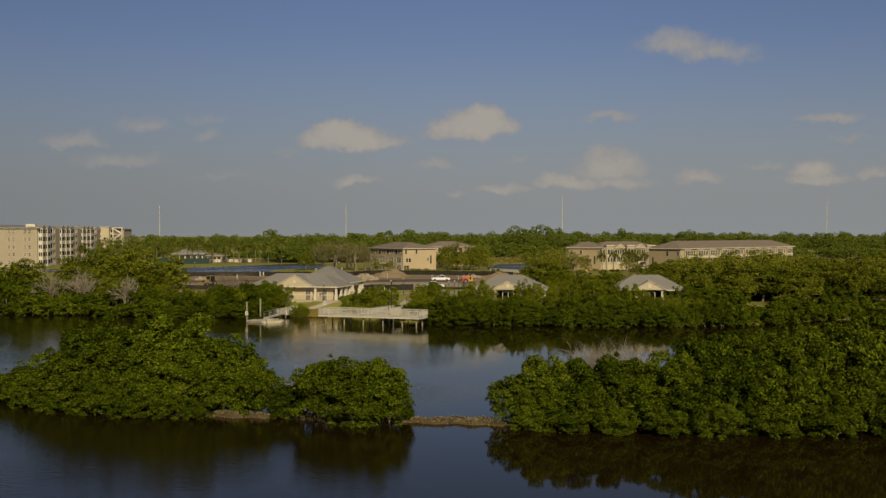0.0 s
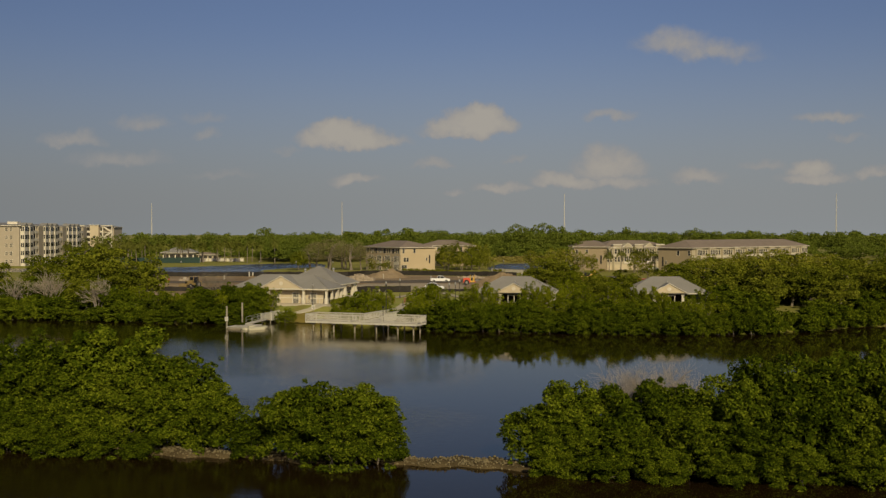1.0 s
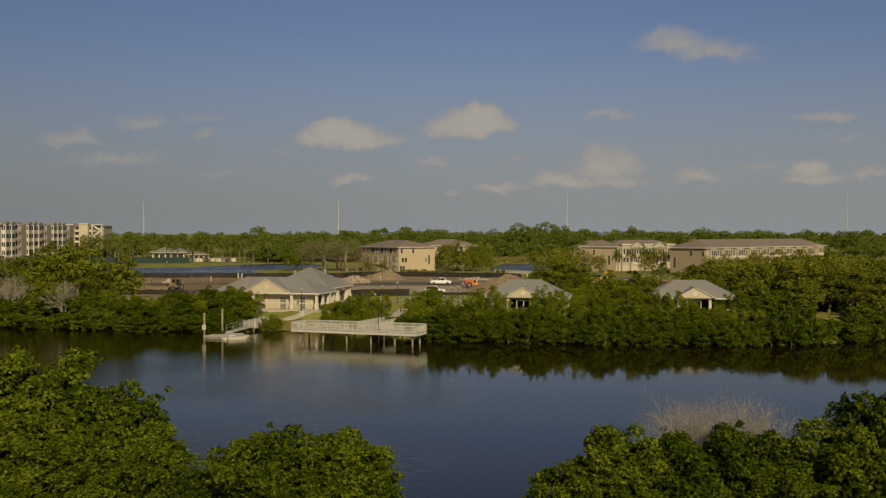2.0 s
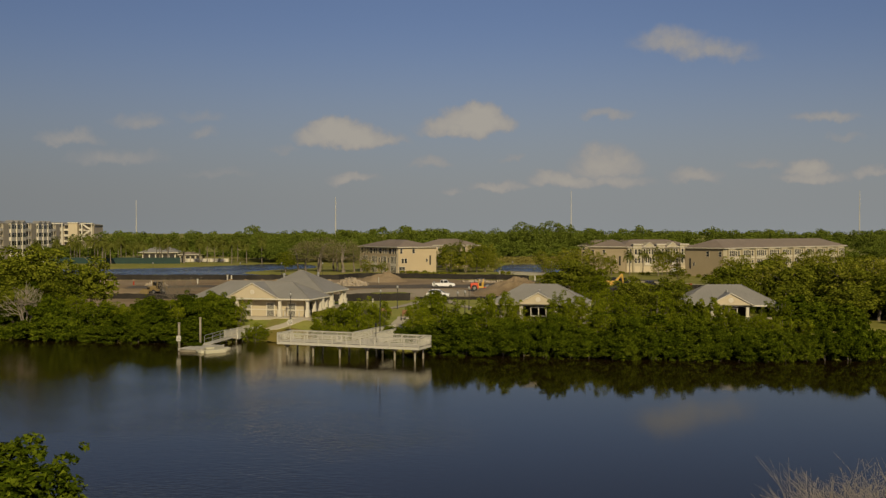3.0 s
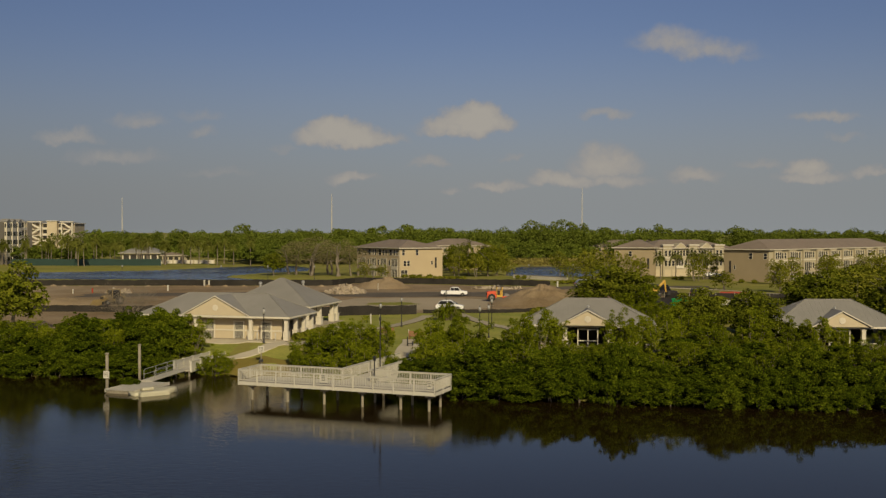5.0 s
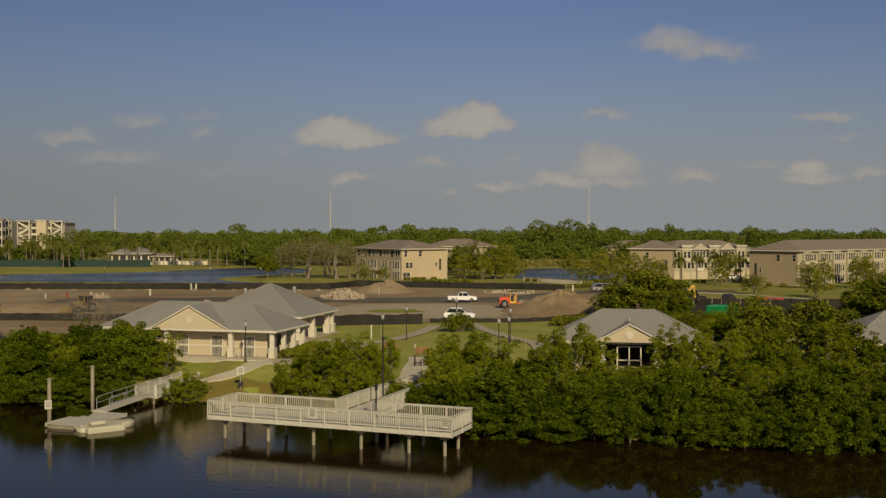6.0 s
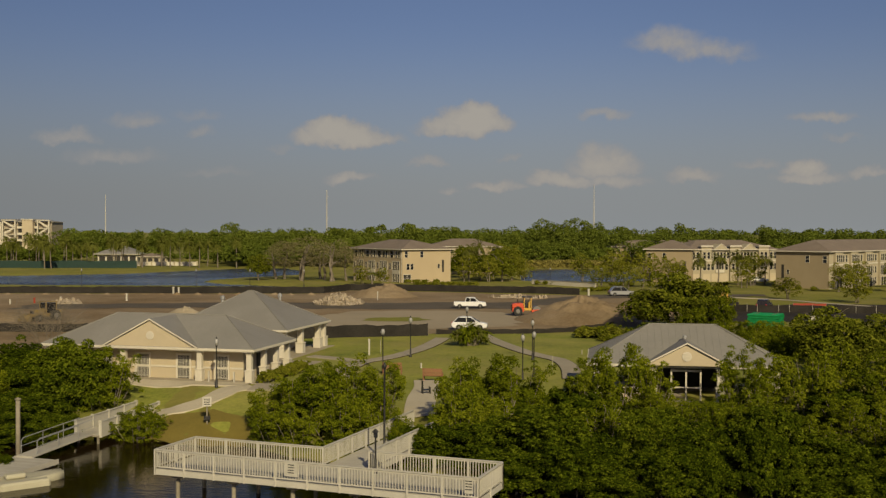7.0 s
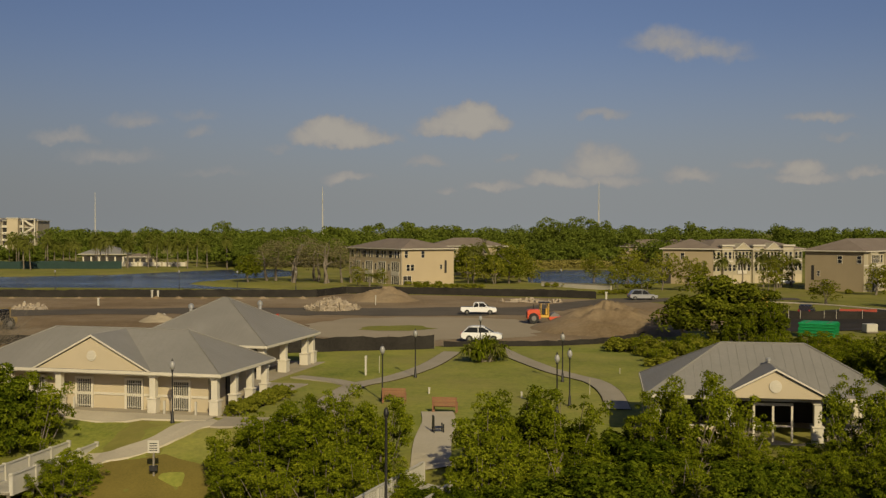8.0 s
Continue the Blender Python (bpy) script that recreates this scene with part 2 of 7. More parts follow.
M = {
    "water": water_surface("river_water", (0.012, 0.007, 0.002), 1.3, 0.30, 1.0, 0.035, 0.12, (86, 112, 140, 180)),
    "pond": water_surface("pond_water", (0.024, 0.031, 0.056), 0.8, 1.0, 1.1, 0.2, 0.45),
    "ground": surf("rough_grass", (0.105, 0.118, 0.018), (0.25, 0.235, 0.045), 0.14, 0.95, 0, 0.5, 9, wear=(0.27, 0.22, 0.07), spec=0.12),
    "lawn": surf("mown_grass", (0.105, 0.138, 0.018), (0.335, 0.325, 0.062), 0.2, 0.95, 0, 0.5, 14, wear=(0.27, 0.225, 0.075), spec=0.12),
    "dirt": surf("bare_dirt", (0.125, 0.086, 0.043), (0.295, 0.212, 0.122), 0.09, 0.95, 0, 0.9, 22, wear=(0.33, 0.265, 0.175), spec=0.12),
    # Dark tone of the shadow line painted along the path edges.
    "edge_shadow": surf("painted_edge_shadow", (0.05, 0.04, 0.02), (0.085, 0.07, 0.03), 1.0, 0.95, 0, 0.4, 20, spec=0.1),
    "sand": surf("pale_sand", (0.27, 0.225, 0.15), (0.36, 0.30, 0.21), 0.1, 0.95, 0, 0.4, 30, spec=0.12),
    "asphalt": surf("asphalt", (0.078, 0.066, 0.05), (0.14, 0.117, 0.088), 0.15, 0.9, 0, 0.3, 60, spec=0.12),
    "asphalt_new": surf("fresh_asphalt", (0.026, 0.022, 0.018), (0.048, 0.041, 0.033), 0.15, 0.9, 0, 0.3, 60, spec=0.12),
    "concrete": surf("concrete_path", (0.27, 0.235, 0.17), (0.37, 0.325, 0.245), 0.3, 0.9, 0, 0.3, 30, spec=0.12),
    # Paler copy of the path concrete; the sun on it is put into the colour.
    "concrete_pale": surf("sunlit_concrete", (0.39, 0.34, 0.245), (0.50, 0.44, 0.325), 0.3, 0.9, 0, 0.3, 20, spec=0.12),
    "gravel": surf("oyster_gravel", (0.045, 0.033, 0.015), (0.11, 0.082, 0.04), 0.8, 0.95, 0, 0.8, 14, spec=0.12),
    "mud": surf("marsh_grass", (0.13, 0.105, 0.024), (0.24, 0.185, 0.042), 0.3, 0.95, 0, 0.5, 30, spec=0.1),
    "pebble": surf("shell_stone", (0.085, 0.065, 0.03), (0.21, 0.17, 0.085), 3.0, 0.9, 0, 0, 6),
    "paint": surf("white_paint", (0.40, 0.375, 0.31), (0.50, 0.47, 0.39), 0.7, 0.6, 0, 0.1, 12, 0.06),
    "deck": surf("weathered_deck", (0.32, 0.295, 0.24), (0.44, 0.41, 0.34), 0.8, 0.8, 0, 0.25, 20, 0.08),
    "pile": surf("wet_timber", (0.14, 0.118, 0.08), (0.29, 0.255, 0.19), 1.2, 0.85, 0, 0.4, 12, 0.1),
    "stucco": surf("cream_stucco", (0.42, 0.35, 0.235), (0.48, 0.40, 0.27), 0.5, 0.85, 0, 0.15, 40),
    "stucco_pale": surf("pale_stucco", (0.33, 0.285, 0.19), (0.385, 0.335, 0.23), 0.4, 0.85, 0, 0.15, 40),
    "stucco_apt": surf("sand_stucco", (0.38, 0.30, 0.185), (0.43, 0.345, 0.215), 0.3, 0.85, 0, 0.15, 40),
    "stucco_condo": surf("condo_stucco", (0.29, 0.248, 0.182), (0.345, 0.296, 0.218), 0.3, 0.85, 0, 0.15, 40),
    "stucco_tan": surf("tan_stucco", (0.265, 0.208, 0.124), (0.31, 0.245, 0.148), 0.3, 0.85, 0, 0.15, 40),
    "trim": surf("cream_trim", (0.50, 0.455, 0.36), (0.58, 0.53, 0.425), 0.8, 0.7, 0, 0.05),
    "metal_roof": surf("grey_metal_roof", (0.20, 0.19, 0.165), (0.265, 0.25, 0.22), 0.25, 0.6, 0.1, 0.05, 20, wear=(0.185, 0.172, 0.148)),
    "tile_roof": surf("brown_roof", (0.15, 0.115, 0.085), (0.22, 0.175, 0.13), 0.4, 0.85, 0, 0.3, 25),
    "glass": surf("dark_glass", (0.012, 0.013, 0.016), (0.025, 0.026, 0.03), 0.6, 0.18, 0, 0, 5, 0.3),
    "blind": surf("glass_over_blinds", (0.13, 0.115, 0.085), (0.19, 0.165, 0.125), 0.6, 0.3, 0, 0, 5, 0.3),
    # Near-black for openings and inner walls: their shade is put into the colour.
    "dark": surf("painted_recess_shade", (0.02, 0.017, 0.014), (0.035, 0.03, 0.024), 0.8, 0.8),
    "iron": surf("dark_iron", (0.018, 0.017, 0.016), (0.03, 0.028, 0.026), 3.0, 0.5, 0.3),
    "steel": surf("galvanised_steel", (0.38, 0.37, 0.35), (0.50, 0.49, 0.46), 3.0, 0.45, 0.6),
    "rim": surf("dull_wheel_metal", (0.14, 0.13, 0.12), (0.22, 0.21, 0.19), 3.0, 0.5, 0.4),
    "lampglass": surf("frosted_globe", (0.24, 0.235, 0.22), (0.31, 0.30, 0.28), 4.0, 0.35),
    "cloth": surf("black_silt_cloth", (0.016, 0.014, 0.012), (0.042, 0.037, 0.031), 0.5, 0.85, 0, 0.5, 10, spec=0.15),
    "green_mesh": surf("green_screen_mesh", (0.007, 0.026, 0.02), (0.013, 0.04, 0.03), 0.4, 0.8, 0, 0.2),
    "bark": surf("grey_bark", (0.13, 0.105, 0.075), (0.22, 0.185, 0.14), 2.0, 0.95, 0, 0.6, 8),
    "twig": surf("bare_twig", (0.20, 0.165, 0.12), (0.30, 0.255, 0.20), 2.0, 0.95),
    "mangrove": foliage("mangrove_leaf", (0.003, 0.007, 0.001), (0.038, 0.056, 0.003), (0.150, 0.175, 0.012)),
    # Brighter copy of the mangrove leaf, with sunlight put into its colours.
    "mangrove_sun": foliage("sunlit_mangrove_leaf", (0.018, 0.028, 0.002), (0.088, 0.110, 0.005), (0.235, 0.25, 0.015)),
    "oak": foliage("oak_leaf", (0.014, 0.021, 0.002), (0.078, 0.092, 0.007), (0.20, 0.205, 0.02), 0.55),
    "olive": foliage("olive_leaf", (0.034, 0.042, 0.004), (0.125, 0.13, 0.012), (0.26, 0.25, 0.030), 0.55),
    "woods": foliage("woods_leaf", (0.034, 0.048, 0.007), (0.088, 0.114, 0.015), (0.17, 0.19, 0.032), 0.6),
    "pale_leaf": foliage("grey_leaf", (0.09, 0.078, 0.035), (0.15, 0.13, 0.06), (0.22, 0.19, 0.095), 0.7),
    "palm": foliage("palm_leaf", (0.040, 0.045, 0.007), (0.09, 0.10, 0.016), (0.17, 0.165, 0.04)),
    "reed": foliage("dry_reed", (0.14, 0.12, 0.03), (0.22, 0.19, 0.05), (0.28, 0.24, 0.07), 0.8),
    "car_white": surf("white_car_paint", (0.70, 0.69, 0.66), (0.76, 0.75, 0.72), 1.0, 0.25),
    "car_silver": surf("silver_car_paint", (0.36, 0.36, 0.36), (0.42, 0.42, 0.42), 1.0, 0.3, 0.5),
    "car_dark": surf("dark_car_paint", (0.02, 0.018, 0.02), (0.035, 0.03, 0.032), 1.0, 0.25),
    "rubber": surf("tyre_rubber", (0.012, 0.012, 0.012), (0.025, 0.024, 0.023), 4.0, 0.85),
    "red": surf("red_machine_paint", (0.50, 0.06, 0.02), (0.60, 0.09, 0.03), 1.5, 0.45, 0, 0.1),
    "yellow": surf("yellow_machine_paint", (0.50, 0.29, 0.04), (0.60, 0.37, 0.06), 1.5, 0.5, 0, 0.1),
    "old_yellow": surf("dusty_yellow_paint", (0.16, 0.112, 0.04), (0.25, 0.175, 0.062), 1.5, 0.7, 0, 0.2),
    "bench_wood": surf("red_brown_wood", (0.20, 0.088, 0.04), (0.27, 0.125, 0.058), 2.0, 0.7, 0, 0.2, 10, 0.1),
    "green_pipe": surf("green_plastic_pipe", (0.005, 0.19, 0.055), (0.012, 0.27, 0.085), 1.0, 0.4, 0, 0, 8, 0.15),
    "orange": surf("orange_barrier", (0.28, 0.035, 0.016), (0.36, 0.055, 0.025), 1.0, 0.6),
    "rubble": surf("broken_concrete", (0.26, 0.21, 0.145), (0.40, 0.33, 0.24), 1.5, 0.95, 0, 0.5, 8, 0.15),
    "canvas": surf("beige_hull", (0.34, 0.315, 0.22), (0.44, 0.41, 0.295), 1.0, 0.6),
    "tail": surf("red_lamp_glass", (0.30, 0.01, 0.01), (0.4, 0.02, 0.02), 2.0, 0.3),
}


# ---- mesh helpers ----
def mesh_of(bm, name, bevel=0.0, smooth=False):
    if bevel:
        bmesh.ops.bevel(bm, geom=bm.edges[:], offset=bevel, segments=1, affect="EDGES", clamp_overlap=True)
    bm.normal_update()
    me = bpy.data.meshes.new(name)
    bm.to_mesh(me)
    bm.free()
    if smooth:
        me.shade_smooth()
    return me


def part(name, bm, material, parent, label="", bevel=0.0, smooth=False):
    """Links a bmesh, or a mesh, as one object under a thing or under a part."""
    me = bm if isinstance(bm, bpy.types.Mesh) else mesh_of(bm, name, bevel, smooth)
    if not me.materials:
        me.materials.append(M[material])
    ob = new(name, me)
    ob.parent = parent
    return tagged(ob, label=label)


def thing(name, label, category, at=None, group="", kind=""):
    ob = new(name)
    ob.empty_display_size = 0.2
    ob.matrix_basis = at or Matrix.Identity(4)
    return tagged(ob, label, category, group, kind)


def structure(name, bm, material, label, category, smooth=False, kind="structure"):
    me = bm if isinstance(bm, bpy.types.Mesh) else mesh_of(bm, name, 0, smooth)
    me.materials.append(M[material])
    return tagged(new(name, me), label, category, "", kind)


def box(bm, x0, x1, y0, y1, z0, z1):
    v = [bm.verts.new(p) for p in ((x0, y0, z0), (x1, y0, z0), (x1, y1, z0), (x0, y1, z0), (x0, y0, z1), (x1, y0, z1), (x1, y1, z1), (x0, y1, z1))]
    for f in ((3, 2, 1, 0), (4, 5, 6, 7), (0, 1, 5, 4), (1, 2, 6, 5), (2, 3, 7, 6), (3, 0, 4, 7)):
        bm.faces.new([v[i] for i in f])
    return bm


def boxes(*sizes):
    bm = bmesh.new()
    for s in sizes:
        box(bm, *s)
    return bm


def prism(bm, outline, low, high, axis="z"):
    """A solid of an outline, along z, or along y for an outline in x and z."""
    put = (lambda a, b, h: (a, b, h)) if axis == "z" else (lambda a, b, h: (a, h, b))
    lo, hi = [bm.verts.new(put(a, b, low)) for a, b in outline], [bm.verts.new(put(a, b, high)) for a, b in outline]
    k = len(outline)
    faces = [bm.faces.new(lo), bm.faces.new(hi)] + [bm.faces.new((lo[i], lo[(i + 1) % k], hi[(i + 1) % k], hi[i])) for i in range(k)]
    bmesh.ops.recalc_face_normals(bm, faces=faces)
    return bm


def tube(bm, a, b, r0, r1=None, sides=8, caps=True):
    a, b, r1 = Vector(a), Vector(b), r0 if r1 is None else r1
    q = (b - a).to_track_quat("Z", "Y")
    ring = [[bm.verts.new(p + q @ Vector((r * math.cos(2 * math.pi * i / sides), r * math.sin(2 * math.pi * i / sides), 0))) for i in range(sides)] for p, r in ((a, r0), (b, r1))]
    for i in range(sides):
        bm.faces.new((ring[0][i], ring[0][(i + 1) % sides], ring[1][(i + 1) % sides], ring[1][i]))
    if caps:
        bm.faces.new(ring[0][::-1]), bm.faces.new(ring[1])
    return bm


def lathe(bm, profile, sides=12, at=(0, 0, 0)):
    rings = [[bm.verts.new((at[0] + r * math.cos(2 * math.pi * i / sides), at[1] + r * math.sin(2 * math.pi * i / sides), at[2] + z)) for i in range(sides)] for r, z in profile]
    for lo, hi in zip(rings, rings[1:]):
        for i in range(sides):
            bm.faces.new((lo[i], lo[(i + 1) % sides], hi[(i + 1) % sides], hi[i]))
    bm.faces.new(rings[0][::-1]), bm.faces.new(rings[-1])
    return bm


def turn_at(x, y, z, degrees):
    return pose(x, y, z, 0, 0, degrees)


# ---- the lie of the land ----
SHORE = [(-3000, 211), (-95, 212), (-76, 212.5), (-61, 210), (-47, 206.5), (-38, 204.8), (-32, 208.5), (-29, 208.5), (-26.5, 206.2), (-24, 204.6), (-20, 203.5), (-16, 201.0), (-10, 196), (-3, 192), (4, 190), (20, 187), (38, 184), (51, 185.5), (68, 196), (90, 204), (3000, 206)]
BAR = [(-60, 112), (-43, 105), (-35, 99.5), (-26, 96), (-14, 93.6), (0, 91.2), (10, 89.6), (23, 88.4), (35, 88), (60, 88.5), (90, 92)]
PONDS = [
    [(-170, 384), (-130, 381), (-60, 378), (-44, 374), (-40, 382), (-58, 393), (-66, 404), (-60, 420), (-47, 440), (-50, 480), (-60, 505), (-76, 498), (-100, 455), (-128, 438), (-175, 432)],
    [(16, 408), (22, 402), (44, 402), (52, 425), (56, 470), (52, 500), (28, 506), (20, 460)],
]


def inside_distance(px, py, poly):
    """Distance to an outline, positive inside."""
    d, inn = np.full(px.shape, 1e9), np.zeros(px.shape, bool)
    for (ax, ay), (bx, by) in zip(poly, poly[1:] + poly[:1]):
        ex, ey = bx - ax, by - ay
        s = np.clip(((px - ax) * ex + (py - ay) * ey) / (ex * ex + ey * ey), 0, 1)
        d = np.minimum(d, np.hypot(px - ax - s * ex, py - ay - s * ey))
        cross = ((ay > py) != (by > py)) & (px < ex * (py - ay) / (ey if abs(ey) > 1e-9 else 1e-9) + ax)
        inn ^= cross
    return np.where(inn, d, -d)


def step(t):
    t = np.clip(t, 0, 1)
    return t * t * (3 - 2 * t)


def land(px, py):
    """Height of the ground."""
    px, py = np.asarray(px, float), np.asarray(py, float)
    inland = py - np.interp(px, *zip(*SHORE)) + 0.6 * np.sin(px * 0.7) + 0.4 * np.sin(px * 1.9 + 1)
    z = -1.5 + 1.5 * step((inland + 4) / 4) + 1.1 * step(inland / 4) + 1.2 * step((inland - 3) / 9)
    for poly in PONDS:
        z = z - 1.2 * step((inside_distance(px, py, poly) + 3) / 6) * (inland > 20)
    return z + 0.04 * np.sin(px * 0.31) * np.sin(py * 0.23)


def bank(px, py):
    """Height of the gravel bank in the river."""
    px, py = np.asarray(px, float), np.asarray(py, float)
    off = np.abs(py - np.interp(px, *zip(*BAR)) - 0.3 * np.sin(px * 0.8) - 0.25 * np.sin(px * 2.1)) / (1.35 + 0.3 * np.sin(px * 0.5))
    return -1.5 + 1.8 * step((2.0 - off) / 1.6) * step((70 - np.abs(px)) / 8) + 0.05 * np.sin(px * 3.1 + py * 2.3) + 0.03 * np.sin(px * 6.7 - py * 5.1)


def high(px, py):
    return float(max(land(px, py), bank(px, py) if 80 < py < 125 else -9))


def grid_mesh(name, xs, ys, height):
    gx, gy = np.meshgrid(xs, ys)
    v = np.stack([gx, gy, height(gx, gy)], -1).reshape(-1, 3)
    a = (np.arange(len(ys) - 1)[:, None] * len(xs) + np.arange(len(xs) - 1)[None, :]).ravel()
    return quads(name, v, np.stack([a, a + 1, a + 1 + len(xs), a + len(xs)], 1))


def quads(name, v, f):
    me = bpy.data.meshes.new(name)
    me.vertices.add(len(v)), me.loops.add(f.size), me.polygons.add(len(f))
    me.vertices.foreach_set("co", np.asarray(v, np.float32).ravel())
    me.loops.foreach_set("vertex_index", f.ravel().astype(np.int32))
    me.polygons.foreach_set("loop_start", np.arange(len(f), dtype=np.int32) * f.shape[1])
    me.update(calc_edges=True)
    return me


def stretch(dense_from, dense_to, pitch, low, up):
    mid = np.arange(dense_from, dense_to + 0.01, pitch)
    grow = np.cumsum(pitch * 1.16 ** np.arange(1, 60))
    return np.concatenate([[low], dense_from - grow[dense_from - grow > low][::-1], mid, dense_to + grow[dense_to + grow < up], [up]])


ground_mesh = grid_mesh("ground", stretch(-100, 100, 1.5, -4500, 4500), stretch(82, 420, 1.5, -1200, 4600), land)
ground_mesh.shade_smooth()
structure("ground", ground_mesh, "ground", "rough green and tan grass ground by the river", "ground")
structure("water", grid_mesh("water", np.linspace(-4000, 4000, 3), np.linspace(-1100, 300, 3), lambda a, b: a * 0), "water", "dark calm river water with fine ripples", "water")


def draped(name, outline, material, label, category, lift=0.03, pitch=1.5, wobble=0.4):
    """A sheet with an uneven edge that lies on the ground."""
    edge = []
    for (ax, ay), (bx, by) in zip(outline, outline[1:] + outline[:1]):
        k = max(1, int(math.hypot(bx - ax, by - ay) / pitch))
        for i in range(k):
            ex, ey = ax + (bx - ax) * i / k, ay + (by - ay) * i / k
            edge.append((ex + wobble * (noise.noise((ex * 0.4, ey * 0.4, 3))), ey + wobble * (noise.noise((ex * 0.4, ey * 0.4, 9)))))
    bm = bmesh.new()
    f = bm.faces.new([bm.verts.new((a, b, 0)) for a, b in edge])
    f.normal_update()
    if f.normal.z < 0:
        f.normal_flip()
    xs, ys = [p[0] for p in edge], [p[1] for p in edge]
    for lo, hi, axis in ((min(xs), max(xs), 0), (min(ys), max(ys), 1)):
        gap = max(pitch * 1.5, (hi - lo) / 40)
        at = lo + gap
        while at < hi:
            co, no = [0, 0, 0], [0, 0, 0]
            co[axis], no[axis] = at, 1
            bmesh.ops.bisect_plane(bm, geom=bm.verts[:] + bm.edges[:] + bm.faces[:], plane_co=co, plane_no=no)
            at += gap
    for v in bm.verts:
        v.co.z = high(v.co.x, v.co.y) + lift
    return structure(name, bm, material, label, category, True)


def ribbon(name, line, width, material, label, category, lift=0.05):
    """A path along a line, laid on the ground."""
    pts = [Vector(p) for p in line]
    fine = []
    for i in range(len(pts) - 1):
        p0, p1, p2, p3 = pts[max(i - 1, 0)], pts[i], pts[i + 1], pts[min(i + 2, len(pts) - 1)]
        for s in np.linspace(0, 1, 7)[:-1]:
            fine.append(0.5 * (2 * p1 + (p2 - p0) * s + (2 * p0 - 5 * p1 + 4 * p2 - p3) * s * s + (3 * p1 - p0 - 3 * p2 + p3) * s ** 3))
    fine.append(pts[-1])
    bm, last = bmesh.new(), None
    for i, p in enumerate(fine):
        d = (fine[min(i + 1, len(fine) - 1)] - fine[max(i - 1, 0)]).normalized()
        side = Vector((-d.y, d.x)) * width / 2
        row = [bm.verts.new((q.x, q.y, high(q.x, q.y) + h)) for q, h in ((p + side * 1.02, lift - 0.12), (p + side, lift), (p, lift), (p - side, lift), (p - side * 1.02, lift - 0.12))]
        if last:
            for j in range(4):
                bm.faces.new((last[j], last[j + 1], row[j + 1], row[j]))
        last = row
    bmesh.ops.recalc_face_normals(bm, faces=bm.faces[:])
    if sum(f.normal.z for f in bm.faces) < 0:
        bmesh.ops.reverse_faces(bm, faces=bm.faces[:])
    return structure(name, bm, material, label, category)


for k, (poly, label) in enumerate(zip(PONDS, ("blue park pond behind a black silt fence", "small blue pond between the apartment buildings"))):
    bm = bmesh.new()
    bm.faces.new([bm.verts.new((a + 0.0, b, 1.72)) for a, b in poly])
    structure("pond_%d" % (k + 1), bm, "pond", label, "pond")

# ---- lawns, dirt and paths ----
draped("lawn", [(-36, 211), (-30, 212), (-26, 208.4), (-22, 206.4), (-14, 205), (-9, 203), (8, 205), (24, 216), (30, 230), (26, 262), (12, 264), (-7, 261), (-20, 255.5), (-42, 252), (-43, 240), (-42, 226)], "lawn", "mown yellow-green park lawn with dry patches", "lawn", 0.02)
draped("dirt_site", [(-120, 236), (-56, 234), (-46, 240), (-44, 254), (-22, 258), (-7, 262), (12, 268), (24, 281), (34, 283), (62, 284), (64, 300), (34, 318), (30, 336), (22, 341), (-12, 353), (-25, 357), (-29, 345), (-120, 342)], "dirt", "bare brown graded dirt of a building site", "dirt", 0.03, 3.0, 1.2)
draped("weed_patch", [(-17, 280), (-11, 279), (-7, 282), (-9, 286), (-15, 286.5)], "ground", "weedy green patch on the sand", "weeds", 0.07, 1.5, 1.6)
draped("sand_patch", [(-22, 272), (-8, 268), (4, 272), (8, 286), (4, 297), (-6, 300), (-18, 299), (-24, 290)], "sand", "pale compacted sand on the building site", "sand", 0.05, 2.0, 1.5)
draped("asphalt_strip", [(-75, 300), (-40, 306), (-14, 302), (6, 304), (24, 331), (40, 338), (60, 340), (60, 346), (24, 343), (8, 322), (-12, 318), (-34, 318), (-75, 312)], "asphalt", "worn dark asphalt strip across the site", "road", 0.07, 2.0, 2.6)
draped("road", [(30, 283), (37, 279.5), (56, 281), (110, 296), (110, 306), (64, 318), (56, 316), (34, 296)], "asphalt_new", "dark asphalt road beside the townhouses", "road", 0.08, 2.0, 0.2)
PATHS = [
    ([(-15.0, 217.6), (-14.5, 220.9), (-14.8, 224.3), (-14.2, 229.0), (-13.3, 233.0), (-11.3, 236.0), (-9.2, 240.5), (-7.4, 246.4), (-5.4, 256.5)], 1.75, "pale concrete path winding across the lawn"),
    ([(-0.5, 260), (1.0, 251.0), (3.0, 242.9), (4.4, 239.0), (6.0, 235.0), (6.3, 229.0), (5.6, 221.0)], 1.7, "grey concrete path curving round the lawn"),
    ([(-29.5, 211.5), (-26.5, 210.5), (-24.0, 212.3), (-22.6, 215.2), (-21.2, 216.3)], 1.9, "pale concrete path from the gangway to the pavilion"),
    ([(-7.4, 203.5), (-7.3, 210), (-6.9, 216), (-7.0, 220)], 2.2, "pale concrete landing behind the boardwalk"),
    ([(-13.6, 232.5), (-15.5, 235.2), (-18.9, 237.6)], 1.5, "narrow concrete path to the pavilion"),
    ([(-21.8, 217.1), (-28.6, 218.5), (-35.0, 220.6), (-40.5, 222.0)], 1.9, "pale concrete apron along the pavilion"),
    ([(-21.2, 216.3), (-19.0, 216.0), (-16.6, 216.2), (-14.2, 217.4)], 2.9, "short concrete path beside the hedge"),
]
